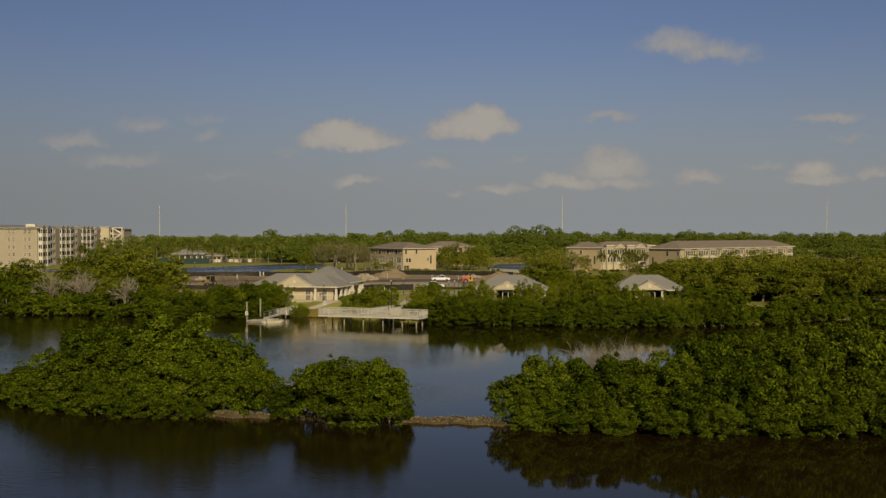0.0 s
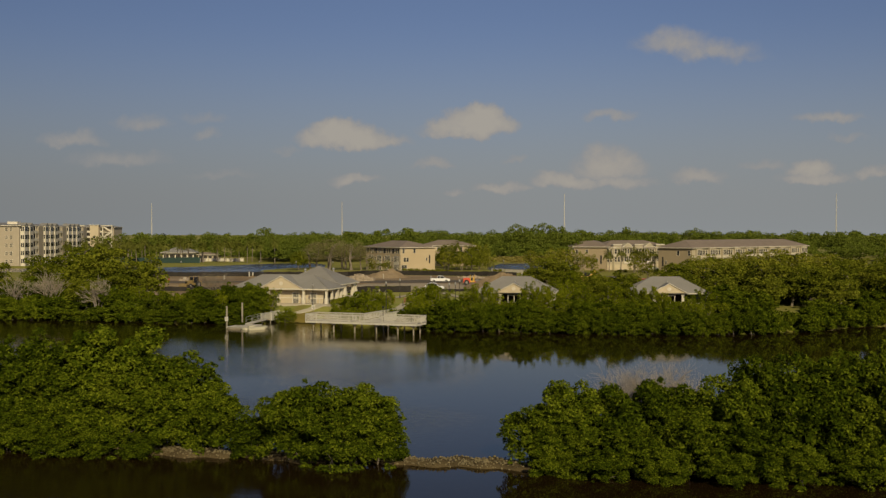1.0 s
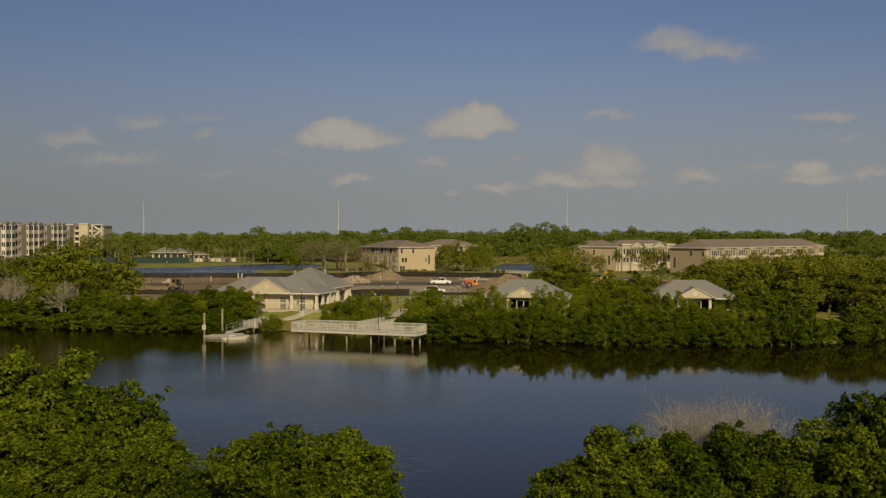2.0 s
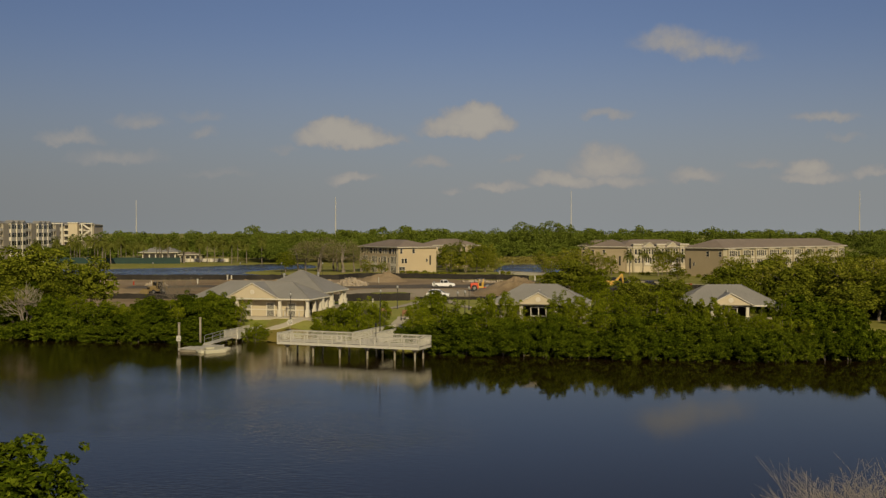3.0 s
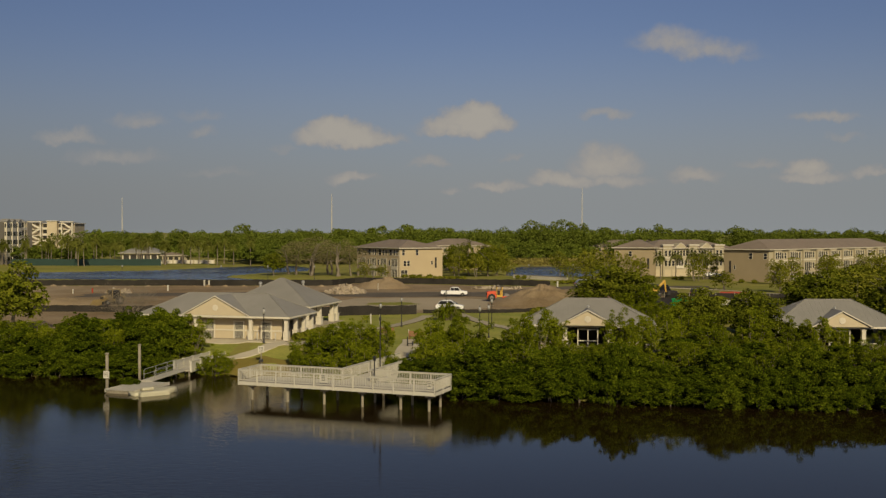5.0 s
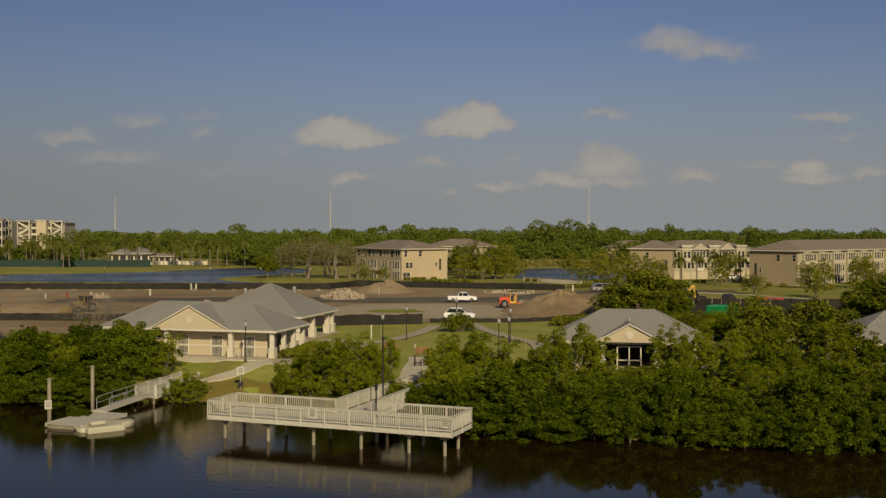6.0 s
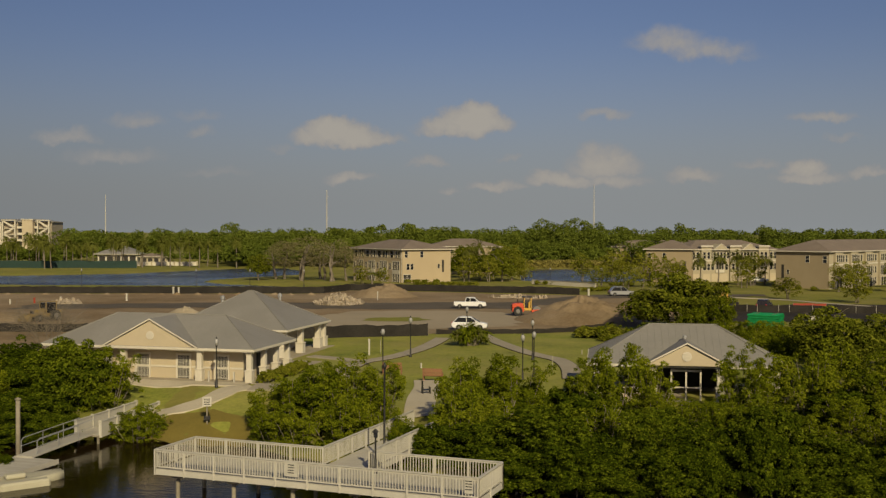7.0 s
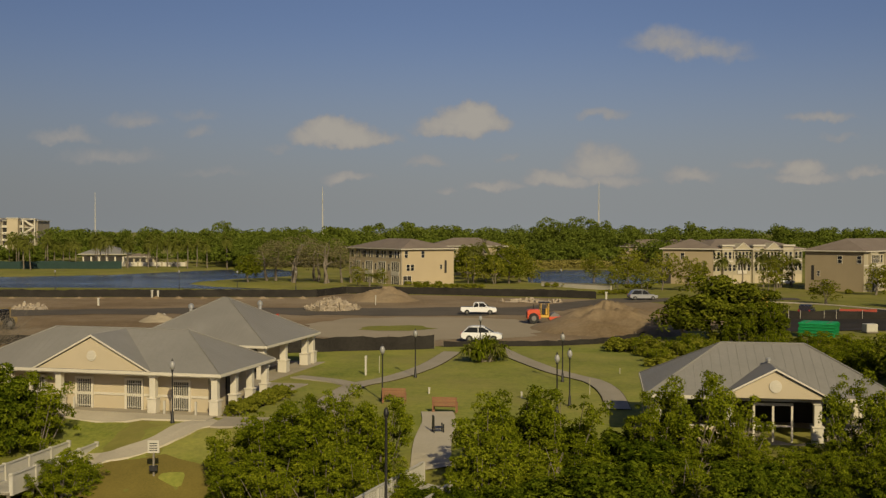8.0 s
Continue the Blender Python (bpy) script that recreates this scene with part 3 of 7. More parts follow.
PATHS.append(([(44, 341), (52, 335), (58.3, 329.4), (64.7, 317.3), (72, 307), (84, 300)], 1.3, "pale concrete pavement along the road"))
# The shadow line beside the first two paths is laid as a dark ribbon.
for k, (line, width, label) in enumerate(PATHS[:2]):
    ribbon("path_edge_%d" % (k + 1), line, width + 0.12, "edge_shadow", "thin painted shadow line beside the path", "edging", 0.08 + 0.004 * k)
for k, (line, width, label) in enumerate(PATHS):
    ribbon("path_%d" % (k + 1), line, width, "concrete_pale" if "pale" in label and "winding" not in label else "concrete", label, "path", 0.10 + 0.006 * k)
gx = np.arange(-56, 70, 0.45)
gv = np.linspace(-5, 5, 26)
by = np.interp(gx, *zip(*BAR))[None, :] + gv[:, None]
bx = np.broadcast_to(gx[None, :], by.shape)
cells = (np.arange(len(gv) - 1)[:, None] * len(gx) + np.arange(len(gx) - 1)[None, :]).ravel()
bar_mesh = quads("gravel_bar", np.stack([bx, by, bank(bx, by)], -1).reshape(-1, 3), np.stack([cells, cells + 1, cells + 1 + len(gx), cells + len(gx)], 1))
bar_mesh.shade_smooth()
structure("gravel_bar", bar_mesh, "gravel", "low brown bank of gravel and oyster shell", "bank")


def pebbles(count):
    """Loose shells and stones along the bar."""
    r2 = np.random.default_rng(77)
    x = r2.uniform(-46, 60, count)
    y = np.interp(x, *zip(*BAR)) + r2.normal(size=count) * 1.1
    z = bank(x, y) + 0.02
    s = r2.uniform(0.04, 0.11, count)
    corners = np.array([(1, 0, 0), (0, 1, 0), (-1, 0, 0), (0, -1, 0), (0, 0, 0.8), (0, 0, -0.8)])
    v = (np.stack([x, y, z], 1)[:, None] + (corners[None] * (1 + 0.35 * r2.normal(size=(count, 6, 1)))) * s[:, None, None]).reshape(-1, 3)
    tri = np.array([(0, 1, 4), (1, 2, 4), (2, 3, 4), (3, 0, 4), (1, 0, 5), (2, 1, 5), (3, 2, 5), (0, 3, 5)])
    f = (np.arange(count)[:, None, None] * 6 + tri[None]).reshape(-1, 3)
    structure("shell_gravel", quads("shell_gravel", v, f), "pebble", "loose pale shells and brown stones on the bank", "gravel", kind="stuff")


pebbles(9000)


draped("marsh_edge", [(-28.6, 209.9), (-26.0, 209.3), (-23.4, 209.4), (-21.0, 208.6), (-18.6, 206.6), (-19.5, 203.0), (-24, 203.9), (-26.8, 205.6), (-29, 207.8)], "mud", "orange-brown marsh grass at the water's edge", "marsh", 0.13, 1.0, 0.8)


# ---- foliage ----
def leaf_cloud(rng, centres, radii, count, size, slim=0.55, droop=0.0, shell=(0.78, 1.06), floor=-0.7, ragged=0.45, blade=4):
    """Leaf blades scattered over the outside of many clumps."""
    centres, radii = np.asarray(centres, float), np.asarray(radii, float)
    pick = rng.choice(len(centres), count, p=(radii ** 2).max(axis=1) / (radii ** 2).max(axis=1).sum())
    d = rng.normal(size=(count, 3))
    d /= np.linalg.norm(d, axis=1)[:, None]
    d[:, 2] = np.where(d[:, 2] < floor, -d[:, 2], d[:, 2])
    p = centres[pick] + d * radii[pick] * rng.uniform(*shell, (count, 1))
    nrm = d * 0.75 + rng.normal(size=(count, 3)) * ragged + np.array([0, 0, 0.35])
    nrm /= np.linalg.norm(nrm, axis=1)[:, None]
    a = np.cross(nrm, rng.normal(size=(count, 3)))
    a /= np.linalg.norm(a, axis=1)[:, None] + 1e-9
    b = np.cross(nrm, a)
    s = size * rng.uniform(0.65, 1.35, (count, 1))
    if blade == 3:
        return np.stack([p - a * s * 0.4 - b * s * slim * 0.5, p - a * s * 0.3 + b * s * slim * 0.5, p + a * s * 0.6], 1).reshape(-1, 3)
    v = np.stack([p - a * s / 2, p - b * s * slim / 2 + a * s * 0.06, p + a * s / 2 - np.array([0, 0, droop]) * s, p + b * s * slim / 2 + a * s * 0.06], 1)
    return v.reshape(-1, 3)


def leaf_mesh(name, *clouds, blade=4):
    v = np.concatenate(clouds)
    return quads(name, v, np.arange(len(v)).reshape(-1, blade))


def crown_clumps(rng, count, rx, ry, z0, z1, share=0.34, skirt=0.0):
    """Clumps spread over an egg-shaped crown between two heights."""
    mid, half = (z0 + z1) / 2, (z1 - z0) / 2
    c, r = [], []
    for i in range(count):
        a, u = rng.uniform(0, 2 * math.pi), rng.uniform(-0.8 - 0.2 * skirt, 0.95)
        push = rng.uniform(0.74, 1.0) * (1 - share * 0.55)
        f = (math.sqrt(1 - u * u) if u > 0 else math.sqrt(max(0.0, 1 - u * u * (1 - 0.8 * skirt)))) * push
        c.append((rx * f * math.cos(a), ry * f * math.sin(a), mid + half * u * push))
        k = rng.uniform(0.65, 1.3) * share
        r.append((rx * k, ry * k, min(half, (rx + ry) / 2) * k * 0.9))
    c.append((0, 0, mid)), r.append((rx * 0.56, ry * 0.56, half * 0.6))
    return c, r


def limbs(rng, height, spread, trunks=1, girth=0.16, low=-0.6):
    """A tapered trunk or several, with boughs."""
    bm = bmesh.new()
    for k in range(trunks):
        a0 = rng.uniform(0, 6.28)
        foot = Vector((math.cos(a0), math.sin(a0), 0)) * (0 if trunks == 1 else spread * 0.22)
        p, r = Vector((foot.x, foot.y, low)), girth
        for s in range(4):
            q = p + Vector((rng.normal() * spread * 0.07 + foot.x * 0.15, rng.normal() * spread * 0.07 + foot.y * 0.15, (height - low) * 0.22))
            tube(bm, p, q, r, r * 0.75, 6, False)
            if s > 0:
                for j in range(2):
                    a = rng.uniform(0, 6.28)
                    e = q + Vector((math.cos(a), math.sin(a), rng.uniform(0.3, 0.9))) * spread * rng.uniform(0.3, 0.55)
                    tube(bm, q, e, r * 0.5, r * 0.15, 5, False)
            p, r = q, r * 0.75
    return bm


def make_bush(seed, rx, ry, height, leaves, size, clumps, material="mangrove", base=-0.2, name="mangrove_bush", label="dense glossy green mangrove bush on the river's edge", category="mangrove", core=1600):
    rng = np.random.default_rng(seed)
    ob = thing(name, label, category)
    c, r = crown_clumps(rng, clumps, rx, ry, base, height, 0.17, 1.0)
    tips = rng.choice(len(c) - 1, len(c))
    c += [tuple(np.array(c[k]) * (1.04, 1.04, 1.0) + rng.normal(size=3) * (0.12 * rx, 0.12 * ry, 0.14 * rx)) for k in tips]
    r += [tuple(np.array(r[0]) * rng.uniform(0.3, 0.55) * (1, 1, 1.35)) for k in tips]
    part("trunk", limbs(rng, height * 0.62, rx * 0.8, 4, 0.09), "bark", ob, smooth=True)
    inner = leaf_cloud(rng, [(0, 0, (base + height) / 2)], [(rx * 0.6, ry * 0.6, (height - base) * 0.34)], core, size * 2.2, 0.9, shell=(0.35, 0.92), floor=-1, blade=3)
    part("crown", leaf_mesh("crown", leaf_cloud(rng, c, r, leaves, size, 0.7, shell=(0.7, 1.14), floor=-0.45, ragged=0.5, blade=3), inner, blade=3), material, ob)
    return ob


near_bushes = [make_bush(s, 3.0, 3.0, 6.0, 13500, 0.21, 75) for s in range(5)]
low_bushes = [make_bush(20 + s, 3.0, 3.0, 5.0, 5200, 0.33, 60) for s in range(3)]


class Stock:
    """Variants of one plant. The first places take the originals, later ones are copies."""

    def __init__(self, makers):
        self.makers, self.made, self.count = makers, {}, 0

    def put(self, x, y, z, turn, sx=1.0, sz=1.0, label=""):
        k = self.count % len(self.makers)
        self.count += 1
        m = turn_at(x, y, z, turn) @ Matrix.Diagonal((sx, sx, sz, 1))
        if k not in self.made:
            ob = self.made[k] = self.makers[k]
            ob.matrix_basis = m
            return tagged(ob, label=label)
        src = self.made[k]
        keep = src.matrix_basis.copy()
        src.matrix_basis = Matrix.Identity(4)
        ob = copy_thing(src, m)
        src.matrix_basis = keep
        return tagged(ob, label=label)


def make_loose(seed, r, height, lobes, leaves, size, material="mangrove_sun", name="mangrove_bush", label="loose mangrove with sunlit tone in its leaf colour", category="mangrove"):
    """An open bush of several upright sprays of unlike height."""
    rng = np.random.default_rng(seed)
    ob = thing(name, label, category)
    c, q, bm = [], [], bmesh.new()
    for i in range(lobes):
        a, f = rng.uniform(0, 6.28), math.sqrt(rng.uniform(0, 1)) * 0.82
        x, y = r * f * math.cos(a), r * f * math.sin(a)
        top = height * (1 - 0.42 * f * f) * rng.uniform(0.66, 1.0)
        tube(bm, (x * 0.25, y * 0.25, -0.5), (x * 0.7, y * 0.7, top * 0.5), 0.05, 0.035, 5, False)
        tube(bm, (x * 0.7, y * 0.7, top * 0.5), (x, y, top * 0.92), 0.035, 0.012, 5, False)
        for k in range(9):
            z = top * (0.12 + 0.85 * (k / 8) ** 0.8)
            w = r * 0.30 * (1.15 - 0.75 * k / 8)
            g = rng.uniform(0.08, 0.17) * r
            c.append((x * (0.55 + 0.45 * k / 8) + rng.normal() * w * 0.6, y * (0.55 + 0.45 * k / 8) + rng.normal() * w * 0.6, z))
            q.append((g, g, g * 0.75))
    part("trunk", bm, "bark", ob, smooth=True)
    part("crown", leaf_mesh("crown", leaf_cloud(rng, c, q, leaves, size, 0.62, shell=(0.55, 1.2), floor=-0.45, ragged=0.6, blade=3), blade=3), material, ob)
    return ob


near_stock, low_stock = Stock(near_bushes), Stock(low_bushes)
loose_stock = Stock([make_loose(130 + s, 3.0, 6.0, 17, 12000, 0.175) for s in range(4)])
rng = np.random.default_rng(5)


def grow(stock, x, y, r, h, label="", sink=0.0, base_r=3.0, base_h=6.0):
    stock.put(x, y, max(high(x, y), 0.0) - sink, rng.uniform(0, 360), r / base_r, h / base_h, label)


# islands in front: x, y, radius, height
ISLAND = [
    (-37.5, 102, 3.2, 4.9), (-33.5, 103, 4.4, 7.9), (-34.5, 99, 3.5, 5.3), (-29.5, 104.5, 5.0, 9.2), (-29, 99.5, 3.7, 6.6), (-25, 102.5, 4.8, 9.0), (-24, 97.5, 3.5, 6.2), (-21, 101, 4.4, 7.3),
    (-18.6, 97.5, 3.2, 6.0), (-21, 96, 2.9, 4.8), (-16.6, 95.5, 2.6, 4.7), (-40.5, 104, 2.8, 3.8), (-27, 95.8, 2.7, 4.4), (-31.5, 97.2, 2.7, 4.2), (-36, 106, 3.6, 5.6), (-44, 106, 2.4, 2.4), (-48, 108, 2.4, 2.0),
    (-13.4, 94.2, 2.2, 3.2), (-8.9, 92.2, 3.2, 6.0), (-6.3, 92, 3.2, 5.8), (-10.8, 92.6, 2.7, 5.2), (-7.4, 90.8, 2.8, 4.4), (-4.9, 91.5, 2.6, 4.6),
    (6.4, 91, 2.5, 4.8), (9, 91.5, 3.1, 6.3), (12.4, 90.5, 3.3, 6.1), (8.5, 88.6, 2.3, 3.8), (12, 87.8, 2.5, 3.9), (15.8, 92.5, 3.2, 6.6), (16, 88.2, 2.7, 4.6), (19.4, 90.5, 3.4, 6.6), (20.2, 87, 2.6, 4.2),
    (22.6, 93, 3.4, 8.2), (24, 88.5, 3.3, 6.8), (26.5, 92, 3.8, 8.4), (28.4, 86.8, 2.9, 5.8), (30.5, 90, 3.6, 8.0), (33.2, 94, 4.0, 9.0), (33.6, 87, 3.0, 6.2), (37, 90.5, 4.0, 8.6), (38.5, 96.5, 4.2, 9.4),
    (41.5, 88, 3.6, 7.0), (44, 93.5, 4.2, 9.0), (48, 89, 3.8, 7.8), (51, 96, 4.4, 9.2), (55, 91, 4.0, 8.0), (60, 95, 4.4, 8.8), (17.5, 95.5, 2.8, 5.2), (28.5, 96.5, 3.4, 7.6),
    (-42.0, 102.8, 2.2, 3.0), (-38.2, 99.6, 2.2, 3.2), (-34.6, 96.9, 2.1, 2.8), (-31.2, 95.6, 2.0, 2.9), (-27.8, 94.2, 2.0, 2.7), (-24.6, 93.9, 1.9, 2.8), (-21.6, 93.6, 1.6, 2.2),
    (7.0, 88.0, 1.7, 2.6), (10.2, 86.9, 1.9, 2.7), (14.0, 86.3, 1.9, 2.9), (18.0, 85.6, 2.0, 2.7), (22.2, 85.2, 2.1, 3.1), (26.2, 84.9, 2.1, 3.0), (30.8, 84.8, 2.1, 3.2), (36.0, 85.0, 2.2, 3.4), (41.0, 85.4, 2.2, 3.3), (46.0, 85.8, 2.3, 3.4),
]
for x, y, r, h in ISLAND:
    grow(near_stock, x, y, r, h, "dense glossy green mangrove bush on a gravel bank in the river" if h > 3.5 else "small low mangrove bush on a gravel bank", 0.45)


def belt(stock, x0, x1, y_off, r, h, gap, jitter=0.6, label="", base_h=6.0):
    """A row of bushes of unlike height along the shore."""
    x = x0
    while x < x1:
        s = np.interp(x, *zip(*SHORE))
        grow(stock, x + rng.uniform(-jitter, jitter), s + y_off + rng.uniform(-jitter, jitter), r * rng.uniform(0.75, 1.2), h * rng.uniform(0.68, 1.25), label, 0.3, 3.0, base_h)
        x += gap


SHORE_LABEL = "dense green mangrove along the far river bank"
belt(near_stock, -1.5, 50, -1.0, 2.3, 3.7, 2.6, 0.4, SHORE_LABEL)
belt(near_stock, -3.0, 50, 2.2, 2.6, 4.1, 3.2, 0.7, SHORE_LABEL)
belt(low_stock, 50, 100, 0.0, 3.2, 4.4, 3.6, 0.8, SHORE_LABEL, 5.0)
belt(near_stock, -56, -33.5, -1.2, 2.4, 3.2, 2.8, 0.5, SHORE_LABEL)
belt(near_stock, -58, -46, 2.4, 3.0, 4.4, 3.4, 0.8, SHORE_LABEL)
belt(near_stock, -45, -34, 2.4, 2.7, 3.9, 3.0, 0.7, SHORE_LABEL)
belt(low_stock, -110, -56, -0.6, 3.2, 4.2, 3.6, 0.8, SHORE_LABEL, 5.0)
belt(low_stock, -110, -58, 6.0, 3.8, 5.6, 5.0, 1.4, SHORE_LABEL, 5.0)
belt(loose_stock, -58, -46, 5.0, 2.8, 4.6, 2.8, 1.0, SHORE_LABEL)
belt(loose_stock, -46, -38, 5.0, 2.6, 4.3, 2.6, 0.8, SHORE_LABEL)
belt(loose_stock, -60, -46, 8.6, 2.6, 4.0, 3.2, 1.0, SHORE_LABEL)
belt(low_stock, -110, -60, 12.0, 4.2, 6.6, 6.5, 2.0, SHORE_LABEL, 5.0)
# the clump between the shore path and the boardwalk, and the lone bush by the dock
for x, y, r, h in ((-18.3, 205.4, 2.0, 3.6), (-16.2, 204.6, 2.3, 4.4), (-14.0, 204.2, 2.4, 4.9), (-12.0, 204.2, 2.3, 5.0), (-10.2, 204.0, 1.9, 4.6), (-15.4, 201.6, 2.0, 3.2), (-12.8, 200.6, 2.1, 3.6), (-10.9, 199.6, 1.6, 3.2), (-17.4, 203.0, 1.6, 2.8), (-13.4, 206.6, 1.8, 4.2), (-16.6, 207.2, 1.7, 3.4),
                   (-4.6, 200.5, 2.3, 4.9), (-3.0, 203, 2.2, 4.8), (-0.6, 202, 2.3, 4.6), (-5.0, 197.4, 2.0, 4.2), (-8.6, 196.4, 1.7, 2.4), (-7.5, 195.8, 1.7, 2.7), (-6.4, 195.6, 1.7, 2.4), (-5.2, 195.3, 1.7, 2.7), (-4.3, 197.0, 1.7, 2.4), (-9.2, 198.7, 1.7, 2.7), (-34.1, 196.8, 0.9, 1.2), (-27.9, 205.9, 1.7, 2.9), (-27.0, 206.6, 1.4, 2.5), (-28.6, 206.9, 1.3, 2.2), (-32.0, 213.0, 2.4, 5.0), (-34.6, 211.8, 2.6, 5.6),
                   (-33.2, 212.6, 2.4, 4.8), (-36.0, 210.5, 2.6, 4.7), (-38.8, 213.6, 2.6, 4.4), (-32.3, 215.2, 1.5, 3.2), (-41.5, 211, 2.6, 4.3), (-44.2, 213.4, 2.6, 4.6)):
    grow(loose_stock if y > 196 and -34 < x < 2 else near_stock, x, y, r * 1.15, h * 1.08, "rounded green mangrove bush beside the boardwalk", 0.3)
for k in range(34):
    x, y = rng.uniform(48, 92), rng.uniform(196, 232)
    if y - np.interp(x, *zip(*SHORE)) > 6:
        grow(low_stock, x, y, rng.uniform(2.6, 3.8), rng.uniform(3.0, 4.6), "dense green brush behind the far shore", 0.3, 3.0, 5.0)
# brush between the shore belt and the picnic pavilions
brush = np.random.default_rng(31)
for y in np.arange(190.0, 206.5, 3.3):
    for x in np.arange(-6.0, 50.0, 3.3):
        px, py = x + brush.uniform(-1.0, 1.0), y + brush.uniform(-0.9, 0.9)
        inland = py - np.interp(px, *zip(*SHORE))
        if inland < 4.6 or (px < -4.8 and py > 201) or py > 206.2:
            continue
        h = brush.uniform(2.3, 3.5) * (0.6 if py > 198 and (4 < px < 20 or 32 < px < 48) else 1.0)
        grow(loose_stock if brush.random() < 0.7 else low_stock, px, py, brush.uniform(1.7, 2.5), h, "tangled green mangrove brush before the picnic pavilions", 0.2)


# ---- taller trees ----
def make_tree(seed, rx, ry, z0, height, leaves, size, clumps, material, name, label, category="tree", girth=0.3, trunks=1, core=350, share=0.25):
    rng2 = np.random.default_rng(seed)
    ob = thing(name, label, category)
    c, r = crown_clumps(rng2, clumps, rx, ry, z0, height, share, 0.5)
    part("trunk", limbs(rng2, height * 0.85, rx, trunks, girth, -0.3), "bark", ob, smooth=True)
    inner = leaf_cloud(rng2, [(0, 0, (z0 + height) / 2)], [(rx * 0.6, ry * 0.6, (height - z0) * 0.32)], core, size * 1.8, 0.8, shell=(0.3, 0.95), floor=-1)
    part("crown", leaf_mesh("crown", leaf_cloud(rng2, c, r, leaves, size, floor=-0.4, ragged=0.5), inner), material, ob)
    return ob


oak_stock = Stock([make_tree(50 + s, 4.0, 4.0, 0.4, 9.0, 3400, 0.42, 44, "oak", "oak_tree", "broad dark green live oak tree") for s in range(3)])
olive_stock = Stock([make_tree(60 + s, 3.0, 3.0, 0.3, 7.0, 1900, 0.34, 40, "olive", "shade_tree", "small olive-green shade tree", "tree", 0.14, 2, 40, 0.2) for s in range(3)])
bare_stock = Stock([make_tree(70 + s, 3.6, 3.6, 1.6, 9.0, 3000, 0.2, 46, "pale_leaf", "bare_tree", "nearly leafless grey tree in winter", "tree", 0.28, 2, 20, 0.22) for s in range(2)])


def tree(stock, x, y, r, h, base_r, base_h, label=""):
    stock.put(x, y, high(x, y), rng.uniform(0, 360), r / base_r, h / base_h, label)

# ---- trees inland: x, y, radius, height ----
for x, y, r, h in ((25.0, 268, 5.0, 8.6), (29.0, 268.5, 4.0, 7.0), (21.0, 267.5, 3.8, 5.6), (27, 264.5, 3.6, 5.0), (31.5, 232, 3.4, 5.6), (36, 228, 3.6, 5.8), (48, 238, 5, 8), (52, 246, 5, 8.0), (60, 255, 5.2, 8.4), (68, 248, 5.2, 8.6), (76, 262, 5.4, 8.8), (58, 236, 4.4, 7.2), (68, 228, 4.6, 7.6),
                   (80, 240, 5, 8), (90, 256, 5.4, 8.4), (100, 240, 5.4, 8.2), (29, 224, 3.6, 6.4), (27.0, 215, 3.0, 5.9), (31.0, 206, 3.0, 5.6), (33.5, 217, 3.6, 6.6), (50, 212, 3.8, 5.8), (57, 207, 3.8, 6.0), (64, 214, 4.2, 6.6), (74, 214, 4.4, 7.0), (86, 222, 4.8, 7.4), (98, 218, 4.8, 7.2),
                   (46.5, 226, 3.8, 6.4), (110, 250, 5.4, 8)):
    tree(oak_stock, x, y, r, h, 4.0, 9.0, "broad dark green oak tree among shoreline brush")
for x, y, r, h in ((-58.5, 229, 4.4, 9.6), (-65, 226, 5.6, 11.6), (-60.5, 222, 3.8, 7.6), (-72, 233, 5.6, 11.2), (-70, 222, 4.6, 9.6), (-78, 228, 5.0, 10.2), (-88, 224, 5.0, 9.0), (-98, 230, 5.2, 9.2), (-66, 216, 3.8, 6.9)):
    tree(oak_stock, x, y, r, h, 4.0, 9.0, "tall rounded green tree on the river bank")
fill = np.random.default_rng(8)
for k in range(46):
    x, y = fill.uniform(61, 135), fill.uniform(206, 290)
    if y - np.interp(x, *zip(*SHORE)) > 9:
        tree(oak_stock if k % 2 else olive_stock, x, y, fill.uniform(3.4, 5.2), fill.uniform(7.6, 10.2), 4.0 if k % 2 else 3.0, 9.0 if k % 2 else 7.0, "tall green tree in the dense wood on the far bank")
for k in range(70):
    x, y = fill.uniform(48, 150), fill.uniform(198, 300)
    if (x < 62 and y > 262) or (y > 285 and x < 90) or (y < 222 and x < 52):
        continue
    tree(oak_stock if k % 2 else olive_stock, x, y, fill.uniform(3.2, 5.0), fill.uniform(5.5, 8.4), 4.0 if k % 2 else 3.0, 9.0 if k % 2 else 7.0, "green tree in dense brush on the far bank")
for x, y, r, h in ((-24, 386, 2.4, 4.6), (-19, 384, 1.8, 4.0), (41.5, 372, 3.4, 8.6), (37, 392, 4, 7.6), (33, 420, 3.6, 8), (43, 420, 4.2, 9.4), (64, 372, 2.8, 6.8),
                   (69.5, 384, 3.2, 7.6), (80, 356, 3.0, 6.6), (86, 362, 3.2, 6.8), (93, 358, 3.4, 7), (100, 374, 3.6, 7.6), (108, 372, 3.6, 7.4), (118, 388, 4, 7.6), (60, 330, 3.0, 4.6), (70, 322, 3, 5.0), (84, 326, 3.4, 5.6), (96, 338, 3.6, 6)):
    tree(olive_stock, x, y, r, h, 3.0, 7.0)
for x, y, r, h in ((-41, 402, 7.4, 11.6), (-33.0, 398, 6.4, 11.2), (-47, 410, 5.8, 9.4), (-36.5, 408, 6.0, 10.2), (-28, 401, 4.8, 9.0)):
    tree(bare_stock, x, y, r, h, 3.6, 9.0)
